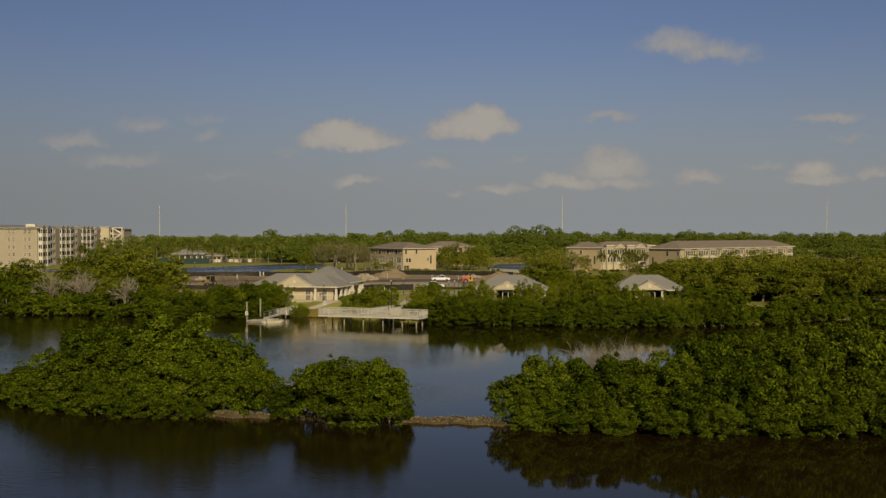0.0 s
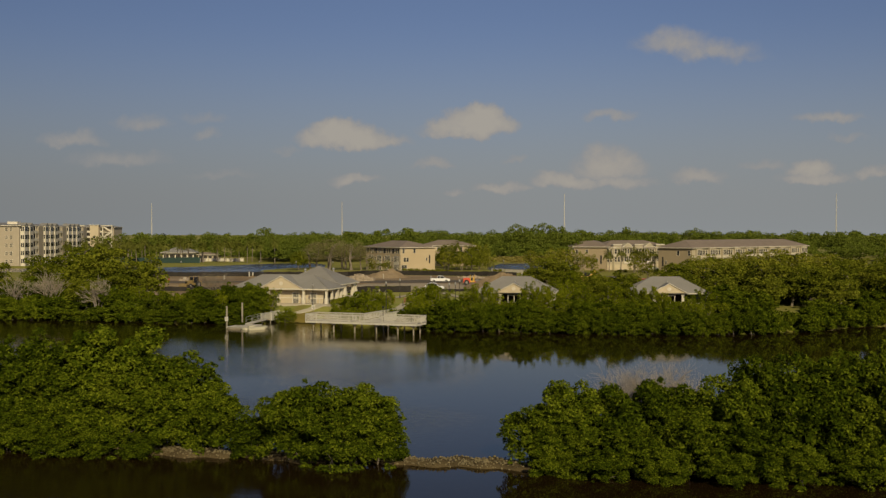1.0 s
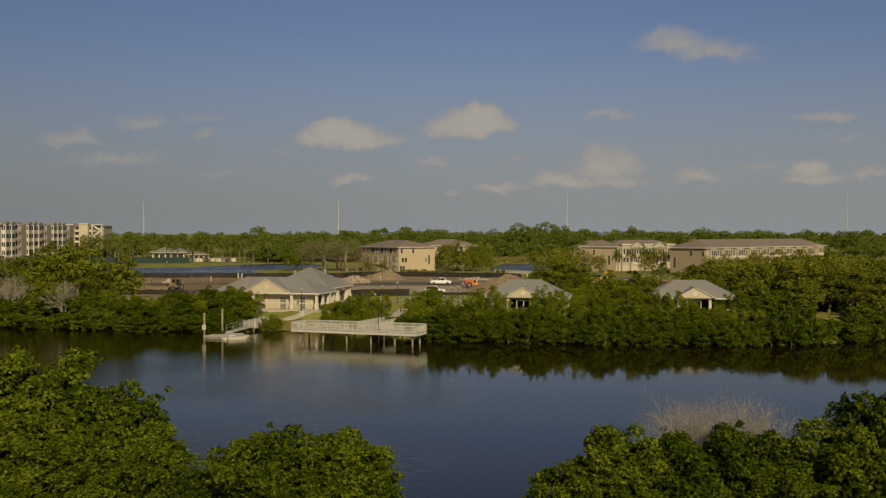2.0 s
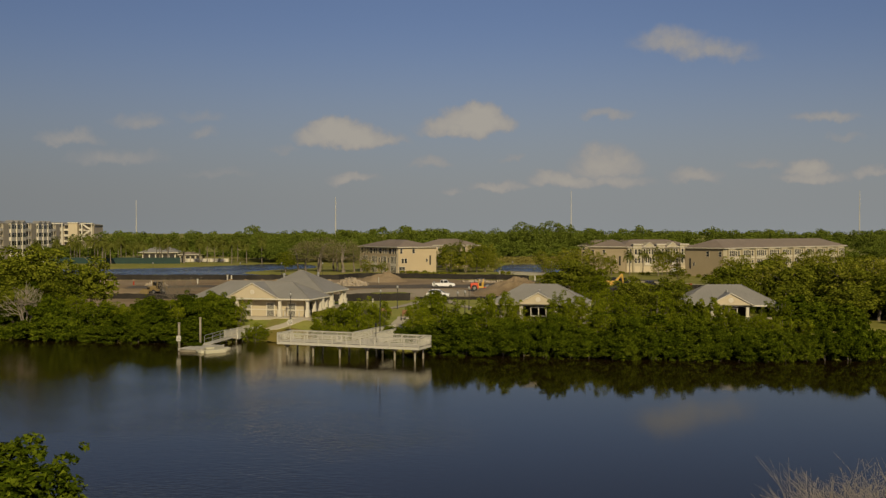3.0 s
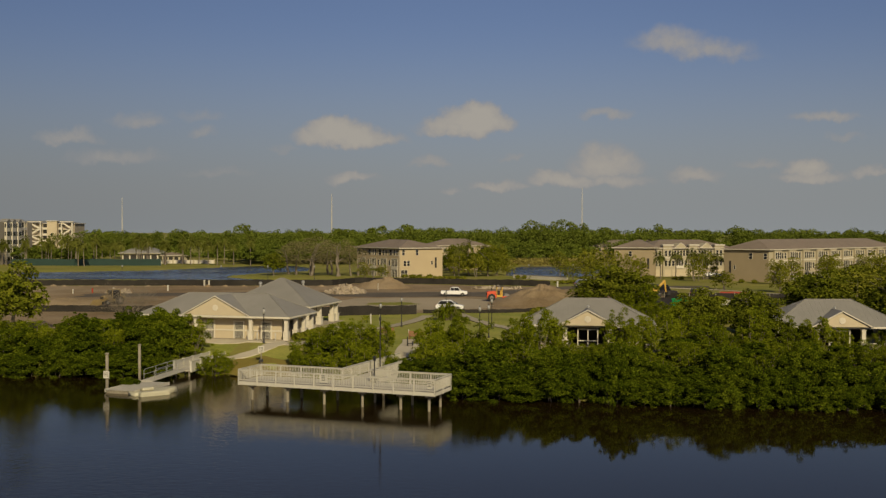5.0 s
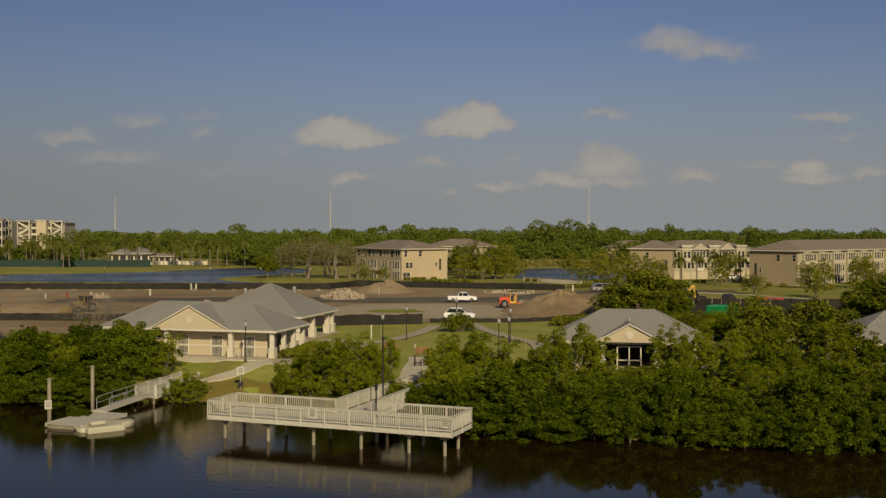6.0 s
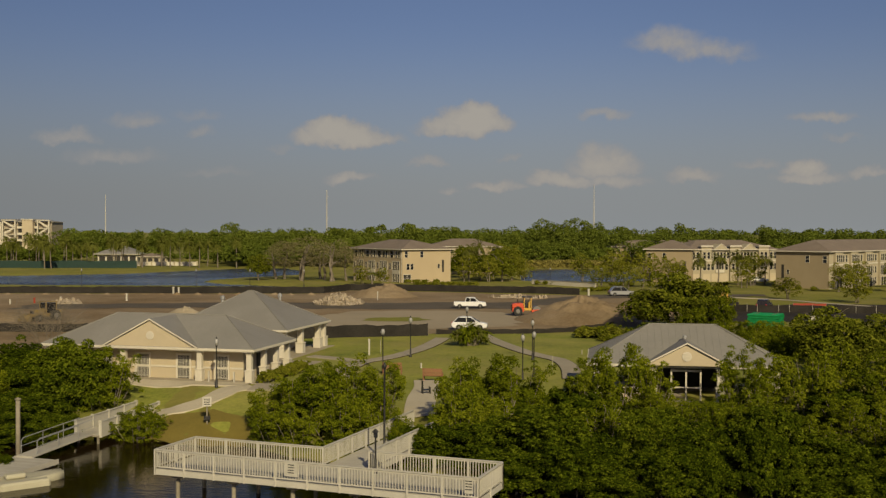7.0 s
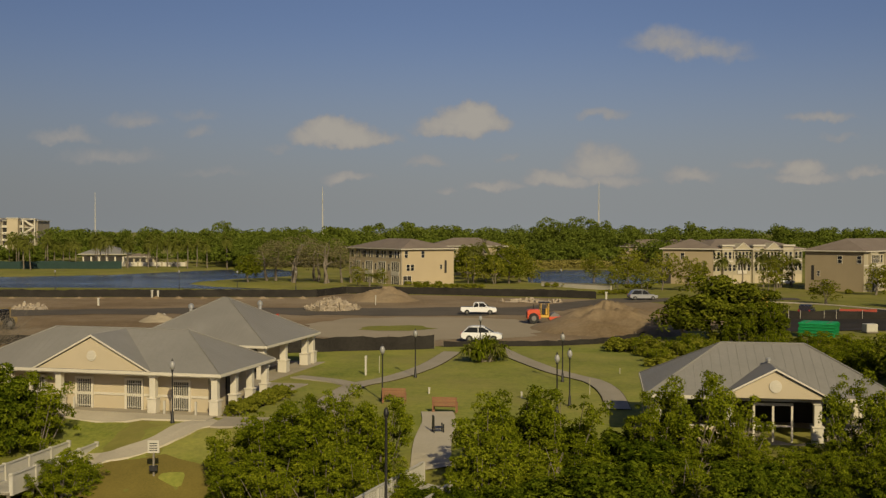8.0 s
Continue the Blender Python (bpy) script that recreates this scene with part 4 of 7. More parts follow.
for x, y, r, h in ((0.8, 420, 4.2, 8.2), (5.5, 405, 4.0, 7.6), (10.5, 399, 3.8, 6.8), (3, 436, 5, 9), (14, 430, 4.6, 8.6), (9, 414, 4.2, 7.8)):
    tree(oak_stock, x, y, r, h, 4.0, 9.0, "full green tree beside the apartment building")
for x, y, r, h in ((1.5, 399, 3.2, 6.8), (7.0, 396, 3.0, 6.2), (13.5, 404, 3.4, 7.4), (17.0, 412, 3.0, 7.0), (12, 444, 4.2, 9.5), (16, 452, 4.0, 9.0), (36, 366, 3.0, 6.4), (46, 369, 3.0, 7.2), (50, 376, 2.6, 6.4), (31, 372, 2.4, 5.4)):
    tree(olive_stock, x, y, r, h, 3.0, 7.0, "olive-green shade tree between the apartment buildings")
tree(oak_stock, -51.5, 402, 3.4, 7.0, 4.0, 9.0, "dark green round tree on the pond's grass spit")


for x, y, r, h in ((6.4, 204.0, 2.3, 5.7), (4.4, 203.2, 1.6, 4.6), (8.8, 203.2, 1.7, 4.6), (15.2, 203.2, 2.0, 5.4), (17.2, 203.4, 1.9, 5.0), (19.6, 202, 2.3, 5.3), (24.5, 201, 2.4, 5.4), (33.2, 203.8, 1.7, 4.6), (35.6, 203.4, 1.9, 4.9), (45.8, 203, 2.0, 4.6), (28.5, 203, 2.6, 6.0), (22.4, 205.5, 2.2, 5.4), (38.0, 202.8, 1.3, 3.7), (43.2, 204, 1.2, 3.2)):
    grow(loose_stock, x, y, r * 1.15, h, "leafy green mangrove before the picnic pavilion", 0.2)

for x, y, r, h in ((28.6, 263.0, 3.2, 5.6), (30.2, 266.0, 2.6, 4.8), (25.8, 262.6, 2.6, 4.0)):
    grow(loose_stock, x, y, r, h, "bright green bush beside the oak", 0.2)

# ---- far woods ----
def woods(name, label, count, x_range, y_range, h_range, seed, material, blades=42, gap=(), tall=()):
    r2 = np.random.default_rng(seed)
    clouds = []
    for x, y, h, rad in tall:
        c, q = crown_clumps(r2, 13, rad, rad, h * 0.4, h, 0.34)
        clouds.append(leaf_cloud(r2, [(x + a, y + b, 2 + e) for a, b, e in c], q, blades, 0.66, 0.9, floor=-0.25, ragged=0.42, blade=3))
    for i in range(count):
        y = r2.uniform(*y_range)
        x = r2.uniform(*x_range) * (y / y_range[1])
        if any(g[0] < x < g[1] and y < g[2] for g in gap):
            continue
        h, rad = r2.uniform(*h_range) * (1.15 if r2.random() < 0.1 else 1.0), r2.uniform(4.6, 7.8)
        h *= 0.94 + 0.06 * min(1.0, max(0.0, (x + 120) / 90))
        c, q = crown_clumps(r2, 15, rad, rad, h * 0.1, h, 0.34)
        c = [(x + a, y + b, 2 + e) for a, b, e in c]
        clouds.append(leaf_cloud(r2, c, q, blades, 0.66, 0.9, floor=-0.25, ragged=0.42, blade=3))
    return structure(name, leaf_mesh(name, *clouds, blade=3), material, label, "woods", kind="stuff")


woods("far_woods", "dense dark green woodland on the skyline", 560, (-440, 470), (545, 680), (12.5, 15.6), 11, "woods", 1000, ((-242, -152, 655),), ((36, 585, 17, 5), (43, 590, 19.5, 6), (49, 586, 18.5, 5.5), (56, 592, 19, 6), (62, 588, 17, 5), (-96, 600, 17.5, 5), (-30, 560, 16, 5), (-18, 565, 16.5, 6), (100, 585, 17, 5.5), (128, 560, 16, 6), (0, 560, 15.5, 6)))
woods("park_woods", "green park trees behind the pond", 150, (-215, -45), (503, 560), (5.0, 8.4), 14, "woods", 700, ((-143, -108, 552), (-108, -88, 530)))
woods("copse", "green copse beside the apartment building", 34, (-22, 17), (448, 500), (7.5, 11.5), 15, "woods", 700)
woods("near_woods", "lighter green belt of trees before the skyline", 250, (-390, 390), (500, 565), (6.0, 10.5), 12, "woods", 1000, ((14, 62, 515), (-215, -88, 575)))

# ---- park pavilions ----
def hip_solid(x0, x1, y0, y1, z0, z1, inset, thick=0.16):
    """A hip roof with a ridge along x, of some thickness."""
    bm = bmesh.new()
    ym = (y0 + y1) / 2
    for dz in (0, -thick):
        e = [bm.verts.new(p) for p in ((x0, y0, z0 + dz), (x1, y0, z0 + dz), (x1, y1, z0 + dz), (x0, y1, z0 + dz))]
        r = [bm.verts.new(p) for p in ((x0 + inset, ym, z1 + dz), (x1 - inset, ym, z1 + dz))] if x1 - x0 - 2 * inset > 0.01 else [bm.verts.new(((x0 + x1) / 2, ym, z1 + dz))]
        a, b = r[0], r[-1]
        bm.faces.new((e[0], e[1], b, a) if a is not b else (e[0], e[1], a))
        bm.faces.new((e[2], e[3], a, b) if a is not b else (e[2], e[3], a))
        bm.faces.new((e[1], e[2], b)), bm.faces.new((e[3], e[0], a))
        if dz == 0:
            top = e
    for i in range(4):
        bm.faces.new((top[i], e[i], e[(i + 1) % 4], top[(i + 1) % 4]))
    bmesh.ops.recalc_face_normals(bm, faces=bm.faces[:])
    return bm


def hip_seams(x0, x1, y0, y1, z0, z1, inset, gap=0.6, w=0.011):
    """Standing seams running up the slopes of a hip roof, and its hip and ridge caps."""
    bm = bmesh.new()
    ym, hy = (y0 + y1) / 2, (y1 - y0) / 2
    x = x0 + gap / 2
    while x < x1:
        f = min(1.0, (x - x0) / inset, (x1 - x) / inset)
        for s in (-1, 1):
            tube(bm, (x, ym + s * hy, z0 + 0.006), (x, ym + s * hy * (1 - f), z0 + (z1 - z0) * f + 0.006), w, w, 4, False)
        x += gap
    y = y0 + gap / 2
    while y < y1:
        f = 1 - abs(y - ym) / hy
        for xa, d in ((x0, 1), (x1, -1)):
            tube(bm, (xa, y, z0 + 0.006), (xa + d * inset * f, y, z0 + (z1 - z0) * f + 0.006), w, w, 4, False)
        y += gap
    for xa, xr in ((x0, x0 + inset), (x1, x1 - inset)):
        for ya in (y0, y1):
            tube(bm, (xa, ya, z0 + 0.03), (xr, ym, z1 + 0.03), 0.05, 0.05, 5, False)
    if x1 - x0 > 2 * inset:
        tube(bm, (x0 + inset, ym, z1 + 0.03), (x1 - inset, ym, z1 + 0.03), 0.05, 0.05, 5, False)
    return bm


def fascia(x0, x1, y0, y1, z0, depth=0.17):
    t = 0.05
    return [boxes((x0 - t, x1 + t, y0 - t, y0, z0 - depth, z0 + 0.03)), boxes((x0 - t, x1 + t, y1, y1 + t, z0 - depth, z0 + 0.03)),
            boxes((x0 - t, x0, y0, y1, z0 - depth, z0 + 0.03)), boxes((x1, x1 + t, y0, y1, z0 - depth, z0 + 0.03))]


def column(parent, x, y, top, base_h=1.0, base_w=0.62, w=0.44):
    c = part("column", boxes((x - w / 2, x + w / 2, y - w / 2, y + w / 2, 0.1, top)), "trim", parent, "cream square column", 0.02)
    part("column_base", boxes((x - base_w / 2, x + base_w / 2, y - base_w / 2, y + base_w / 2, 0.05, base_h), (x - base_w / 2 - 0.05, x + base_w / 2 + 0.05, y - base_w / 2 - 0.05, y + base_w / 2 + 0.05, base_h, base_h + 0.1)), "trim", c, "cream stucco plinth", 0.015)
    part("capital", boxes((x - w / 2 - 0.06, x + w / 2 + 0.06, y - w / 2 - 0.06, y + w / 2 + 0.06, top - 0.18, top - 0.02)), "trim", c)
    return c


def pediment(parent, x, half, y, z0, z1, y_back):
    """A front gable: roof planes, wall, raking trim and a round vent."""
    bm = bmesh.new()
    for s in (-1, 1):
        a = [bm.verts.new(p) for p in ((x + s * (half + 0.3), y - 0.12, z0), (x, y - 0.12, z1 + 0.12), (x, y_back, z1 + 0.12), (x + s * (half + 0.3), y_back - (y_back - y) * 0.98, z0))]
        b = [bm.verts.new(v.co - Vector((0, 0, 0.14))) for v in a]
        bm.faces.new(a), bm.faces.new(b[::-1])
        for i in range(4):
            bm.faces.new((a[i], b[i], b[(i + 1) % 4], a[(i + 1) % 4]))
    bmesh.ops.recalc_face_normals(bm, faces=bm.faces[:])
    part("gable_roof", bm, "metal_roof", parent)
    wall = part("gable", prism(bmesh.new(), [(x - half, z0 - 0.02), (x + half, z0 - 0.02), (x, z1 - 0.08)], y, y + 0.2, "y"), "stucco", parent, "tan stucco gable with a round vent")
    for s in (-1, 1):
        dx, dz = half + 0.3, z1 + 0.12 - z0
        part("raking_trim", prism(bmesh.new(), [(x + s * dx, z0), (x, z1 + 0.12), (x, z1 + 0.0), (x + s * (dx - 0.2), z0)], y - 0.19, y - 0.11, "y"), "trim", wall)
    bm = bmesh.new()
    tube(bm, (x, y - 0.06, z0 + (z1 - z0) * 0.42), (x, y + 0.02, z0 + (z1 - z0) * 0.42), 0.36, 0.36, 20)
    vent = part("vent", bm, "trim", wall, "round cream louvred vent")
    for i in range(5):
        h = z0 + (z1 - z0) * 0.42 - 0.22 + i * 0.11
        part("louvre", boxes((x - 0.24, x + 0.24, y - 0.085, y - 0.06, h - 0.012, h + 0.02)), "trim", vent)
    return wall


def gate(parent, x, y, width=1.25, height=2.15):
    """A barred double gate in a pale frame, before a dark opening."""
    g = part("gate", boxes((x - width / 2, x + width / 2, y + 0.05, y + 0.09, 0.08, height)), "dark", parent, "dark opening behind white security bars")
    for s in (-1, 1):
        part("gate_frame", boxes((x + s * (width / 2 + 0.07) - 0.08, x + s * (width / 2 + 0.07) + 0.08, y - 0.06, y + 0.06, 0.05, height + 0.15)), "trim", g)
    part("gate_frame", boxes((x - width / 2, x + width / 2, y - 0.06, y + 0.06, height, height + 0.16)), "trim", g)
    n = int(width / 0.125)
    for i in range(n + 1):
        bx = x - width / 2 + width * i / n
        part("bar", boxes((bx - 0.02, bx + 0.02, y - 0.03, y + 0.005, 0.12, height)), "paint", g)
    for h in (0.2, 0.95, height - 0.25):
        part("rail", boxes((x - width / 2, x + width / 2, y - 0.045, y - 0.03, h, h + 0.05)), "paint", g)
    return g


def main_pavilion():
    ob = thing("park_pavilion", "tan stucco park building with grey metal hip roofs and cream columns", "pavilion", turn_at(-21.35, 217.7, 2.34, -14.0))
    part("floor_slab", boxes((-20, 0.1, 0.2, 16.0, -0.4, 0.05)), "concrete", ob, "pale concrete floor slab")
    part("floor_slab", boxes((-17.6, -3.5, 16.0, 30.0, -0.4, 0.045)), "concrete", ob, "pale concrete floor slab")
    for args, seams in (((-20, 0, 0, 9.4, 2.85, 5.3, 4.7), 1), ((-17.1, -3.85, 16.9, 29.6, 2.85, 6.36, 6.35), 1)):
        r = part("roof", hip_solid(*args), "metal_roof", ob, "grey standing-seam metal hip roof")
        tagged(part("seams", hip_seams(*args, 0.55, 0.006), "metal_roof", r), kind="stuff")
        for f in fascia(*args[:5]):
            part("fascia", f, "trim", r)
        part("soffit", boxes((args[0] + 0.02, args[1] - 0.02, args[2] + 0.02, args[3] - 0.02, 2.62, 2.66)), "trim", r)
    pediment(ob, -9.55, 4.25, 0.1, 2.86, 5.16, 4.6)
    wall = part("front_wall", boxes((-18.6, -1.6, 1.5, 1.75, 0.02, 2.64)), "stucco", ob, "tan stucco wall with a pale band")
    part("band", boxes((-18.6, -1.58, 1.44, 1.5, 0.98, 1.14)), "trim", wall)
    part("side_wall", boxes((-1.85, -1.6, 1.76, 8.3, 0.02, 2.63)), "stucco", ob)
    part("side_wall", boxes((-18.6, -18.35, 1.76, 8.3, 0.02, 2.63)), "stucco", ob)
    part("back_wall", boxes((-18.6, -1.6, 8.31, 8.5, 0.02, 2.62)), "stucco", ob)
    part("core_wall", boxes((-15.0, -7.0, 19.5, 27.5, 0.05, 2.62)), "stucco", ob, "tan stucco core under the pyramid roof")
    part("dark_doorway", boxes((-6.99, -6.9, 21.5, 24.0, 0.06, 2.2)), "dark", ob)
    part("side_door", boxes((-1.59, -1.5, 4.2, 5.4, 0.06, 2.1)), "dark", ob, "dark doorway under the porch")
    for x in (-3.55, -7.1, -10.95, -14.6):
        gate(ob, x, 1.42, 1.12, 2.05)
    for x, y in ((-0.62, 0.55), (-5.15, 0.55), (-12.3, 0.55), (-16.2, 0.55), (-19.4, 0.55), (-0.6, 3.5), (-0.6, 6.2), (-0.6, 8.85)):
        column(ob, x, y, 2.62)
    for x, y in ((-4.5, 17.6), (-4.5, 22.2), (-4.5, 27.4), (-4.5, 29.0), (-16.4, 29.0)):
        column(ob, x, y, 2.62, 1.05, 0.8, 0.55)
    for x, y, z, r in ((-8.6, 26.6, 4.75, 0.17), (-13.2, 22.0, 4.7, 0.17)):
        v = part("roof_vent", lathe(bmesh.new(), [(r, z), (r, z + 0.75), (r * 1.5, z + 0.8), (r * 1.5, z + 1.05), (r * 0.5, z + 1.2)], 10, (x, y, 0)), "steel", ob, "round metal roof ventilator")
    for x in (-11.0, -4.2, -1.9):
        part("bollard", boxes((x - 0.06, x + 0.06, 0.2, 0.32, 0.0, 0.95)), "paint", ob, "white drinking post")
    return ob


def small_pavilion(at):
    ob = thing("picnic_pavilion", "open tan picnic pavilion with a grey metal hip roof", "pavilion", at, "picnic pavilions")
    part("floor_slab", boxes((-7.4, 7.4, -0.3, 10.0, -0.5, 0.05)), "concrete", ob)
    args = (-7.45, 7.45, 0, 9.8, 2.75, 5.43, 4.9)
    r = part("roof", hip_solid(*args), "metal_roof", ob, "grey standing-seam metal hip roof")
    tagged(part("seams", hip_seams(*args, 0.55), "metal_roof", r), kind="stuff")
    for f in fascia(*args[:5]):
        part("fascia", f, "trim", r)
    part("soffit", boxes((-7.35, 7.35, 0.05, 9.75, 2.52, 2.56)), "trim", r)
    pediment(ob, 0, 3.0, -0.4, 2.78, 4.41, 3.4)
    for x, y in ((-6.7, 0.6), (-2.5, 0.4), (2.5, 0.4), (6.7, 0.6), (-6.7, 9.1), (6.7, 9.1), (-6.7, 4.8), (6.7, 4.8)):
        column(ob, x, y, 2.54)
    for x0, x1 in ((-6.2, -3.1), (3.1, 6.2)):
        part("low_wall", boxes((x0, x1, 0.5, 0.7, 0.03, 0.85)), "stucco", ob, "low tan stucco wall")
        part("wall_cap", boxes((x0, x1, 0.46, 0.74, 0.85, 0.93)), "trim", ob)
    frame_part = part("screen_frame", boxes((-1.15, -1.03, 0.5, 0.62, 0.05, 2.35), (-0.05, 0.07, 0.5, 0.62, 0.05, 2.35), (1.03, 1.15, 0.5, 0.62, 0.05, 2.35), (-1.03, -0.05, 0.51, 0.61, 2.2, 2.35), (0.07, 1.03, 0.51, 0.61, 2.2, 2.35), (-1.03, -0.05, 0.51, 0.61, 0.95, 1.05), (0.07, 1.03, 0.51, 0.61, 0.95, 1.05)), "trim", ob, "white timber screen frame")
    # This inner wall is coloured near-black to stand for shade under the roof.
    part("back_wall", boxes((-4.4, 4.4, 7.4, 7.6, 0.03, 2.5)), "dark", ob, "inner wall painted dark to stand for shade")
    part("roof_vent", lathe(bmesh.new(), [(0.1, 4.0), (0.1, 4.6), (0.16, 4.62), (0.16, 4.75), (0.06, 4.82)], 10, (0.0, 2.4, 0)), "steel", ob, "small metal roof vent")
    return ob


main_pavilion()
first = small_pavilion(turn_at(12.7, 209.35, 2.3, -9))
copy_thing(first, turn_at(40.2, 208.0, 2.3, -4))


# ---- the fishing pier ----
PIER = turn_at(-22.0, 188.95, 0, -21.2)


def pier():
    ob = thing("fishing_pier", "white-painted timber fishing pier with railings on weathered pilings", "pier", PIER)
    L, D, Z = 19.2, 4.0, 1.75
    for a in ((0, L, 0, 0.08), (0, L, D - 0.08, D), (0, 0.08, 0.09, D - 0.09), (L - 0.08, L, 0.09, D - 0.09), (8.5, 8.58, D, 17.5), (11.3, 11.38, D, 17.5)):
        part("rim_joist", boxes((*a, Z - 0.34, Z - 0.04)), "paint", ob, bevel=0.01)
    part("under_frame", boxes((0.1, L - 0.1, 0.9, 1.1, Z - 0.4, Z - 0.06), (0.1, L - 0.1, 2.9, 3.1, Z - 0.4, Z - 0.06), (9.2, 9.4, 4.1, 17.4, Z - 0.4, Z - 0.06), (10.5, 10.7, 4.1, 17.4, Z - 0.4, Z - 0.06)), "pile", ob)
    pile_me = mesh_of(tube(bmesh.new(), (0, 0, -2.2), (0, 0, Z - 0.42), 0.13, 0.12, 10), "piling", 0, True)
    cap_me = mesh_of(boxes((-0.34, 0.34, -0.15, 0.15, Z - 0.62, Z - 0.4)), "piling_cap", 0.02)
    for x in (1.0, 4.65, 8.35, 12.1, 15.75, 18.4):
        for y in (0.75, 3.4):
            o = part("piling", pile_me, "pile", ob)
            o.location = (x, y, 0)
            c = part("piling_cap", cap_me, "pile", o)
    for y in (7.5, 11.5, 15.5):
        for x in (8.8, 11.1):
            o = part("piling", pile_me, "pile", ob)
            o.location = (x, y, 0)
    plank = mesh_of(boxes((-0.068, 0.068, 0.02, D - 0.02, Z - 0.04, Z)), "plank", 0.006)
    for i in range(int(L / 0.145) - 1):
        part("plank", plank, "deck", ob).location = (0.12 + i * 0.145, 0, 0)
    plank2 = mesh_of(boxes((8.5, 11.38, -0.068, 0.068, Z - 0.04, Z)), "plank", 0.006)
    for i in range(int(13.4 / 0.145)):
        part("plank", plank2, "deck", ob).location = (0, D + 0.09 + i * 0.145, 0)
    bal = mesh_of(boxes((-0.022, 0.022, -0.022, 0.022, Z + 0.1, Z + 0.98)), "baluster")
    post = mesh_of(boxes((-0.055, 0.055, -0.055, 0.055, Z - 0.36, Z + 1.06)), "rail_post", 0.012)
    runs = [((0, 0), (L, 0), 1), ((0, 0), (0, D), 1), ((L, 0), (L, D), 1), ((0, D), (8.5, D), 1), ((11.4, D), (L, D), 1), ((8.5, D), (8.5, 17.5), 0), ((11.4, D), (11.4, 17.5), 0)]
    spare = bmesh.new()
    for (ax, ay), (bx, by), single in runs:
        dx, dy = bx - ax, by - ay
        k = math.hypot(dx, dy)
        along_x = abs(dx) > abs(dy)
        x0, x1, y0, y1 = min(ax, bx), max(ax, bx), min(ay, by), max(ay, by)
        wide = (x0 - 0.02, x1 + 0.02, y0 - 0.075, y1 + 0.075) if along_x else (x0 - 0.075, x1 + 0.075, y0 + 0.08, y1 - 0.08)
        thin = (x0, x1, y0 - 0.02, y1 + 0.02) if along_x else (x0 - 0.02, x1 + 0.02, y0 + 0.05, y1 - 0.05)
        part("cap_rail", boxes((*wide, Z + 1.06, Z + 1.105)), "paint", ob, bevel=0.008)
        part("top_rail", boxes((*thin, Z + 0.96, Z + 1.05)), "paint", ob)
        part("bottom_rail", boxes((*thin, Z + 0.09, Z + 0.16)), "paint", ob)
        n = max(2, round(k / 2.0))
        for i in range(n + 1):
            part("rail_post", post, "paint", ob).location = (ax + dx * i / n, ay + dy * i / n, 0)
        n = int(k / 0.165)
        for i in range(1, n):
            px, py = ax + dx * i / n, ay + dy * i / n
            if single:
                part("baluster", bal, "paint", ob).location = (px, py, 0)
            else:
                box(spare, px - 0.022, px + 0.022, py - 0.022, py + 0.022, Z + 0.1, Z + 0.98)
    tagged(part("baluster_run", spare, "paint", ob), kind="stuff")
    for x in (8.7, 18.75):
        s = part("notice", boxes((x - 0.4 if x < 10 else x - 0.22, x + 0.4 if x < 10 else x + 0.22, -0.12, -0.09, Z + 0.3, Z + 1.1)), "paint", ob, "white notice board on the rail")
        for i in range(4):
            part("text_bar", boxes((x - 0.18, x + 0.18, -0.126, -0.121, Z + 0.9 - i * 0.14, Z + 0.95 - i * 0.14)), "iron", s)
    return ob


pier()


# ---- apartment buildings ----
def window(parent, x, y, z, w, h, face="y", pane="glass"):
    """A dark window with a pale frame, in a wall that faces -y or -x (local)."""
    d = 0.06
    if face == "y":
        g = part("window", boxes((x - w / 2, x + w / 2, y - 0.03, y + 0.02, z, z + h)), pane, parent)
        part("frame", boxes((x - w / 2 - d, x - w / 2, y - 0.08, y + 0.02, z - d, z + h + d), (x + w / 2, x + w / 2 + d, y - 0.08, y + 0.02, z - d, z + h + d), (x - w / 2, x + w / 2, y - 0.08, y + 0.02, z + h, z + h + d), (x - w / 2, x + w / 2, y - 0.09, y + 0.02, z - d, z), (x - w / 2, x + w / 2, y - 0.05, y, z + h * 0.5 - 0.03, z + h * 0.5 + 0.03)), "trim", g)
    else:
        g = part("window", boxes((y - 0.03, y + 0.02, x - w / 2, x + w / 2, z, z + h)), "glass", parent)
        part("frame", boxes((y - 0.08, y + 0.02, x - w / 2 - d, x - w / 2, z - d, z + h + d), (y - 0.08, y + 0.02, x + w / 2, x + w / 2 + d, z - d, z + h + d), (y - 0.08, y + 0.02, x - w / 2, x + w / 2, z + h, z + h + d), (y - 0.09, y + 0.02, x - w / 2, x + w / 2, z - d, z), (y - 0.05, y, x - w / 2, x + w / 2, z + h * 0.5 - 0.03, z + h * 0.5 + 0.03)), "trim", g)
    return g


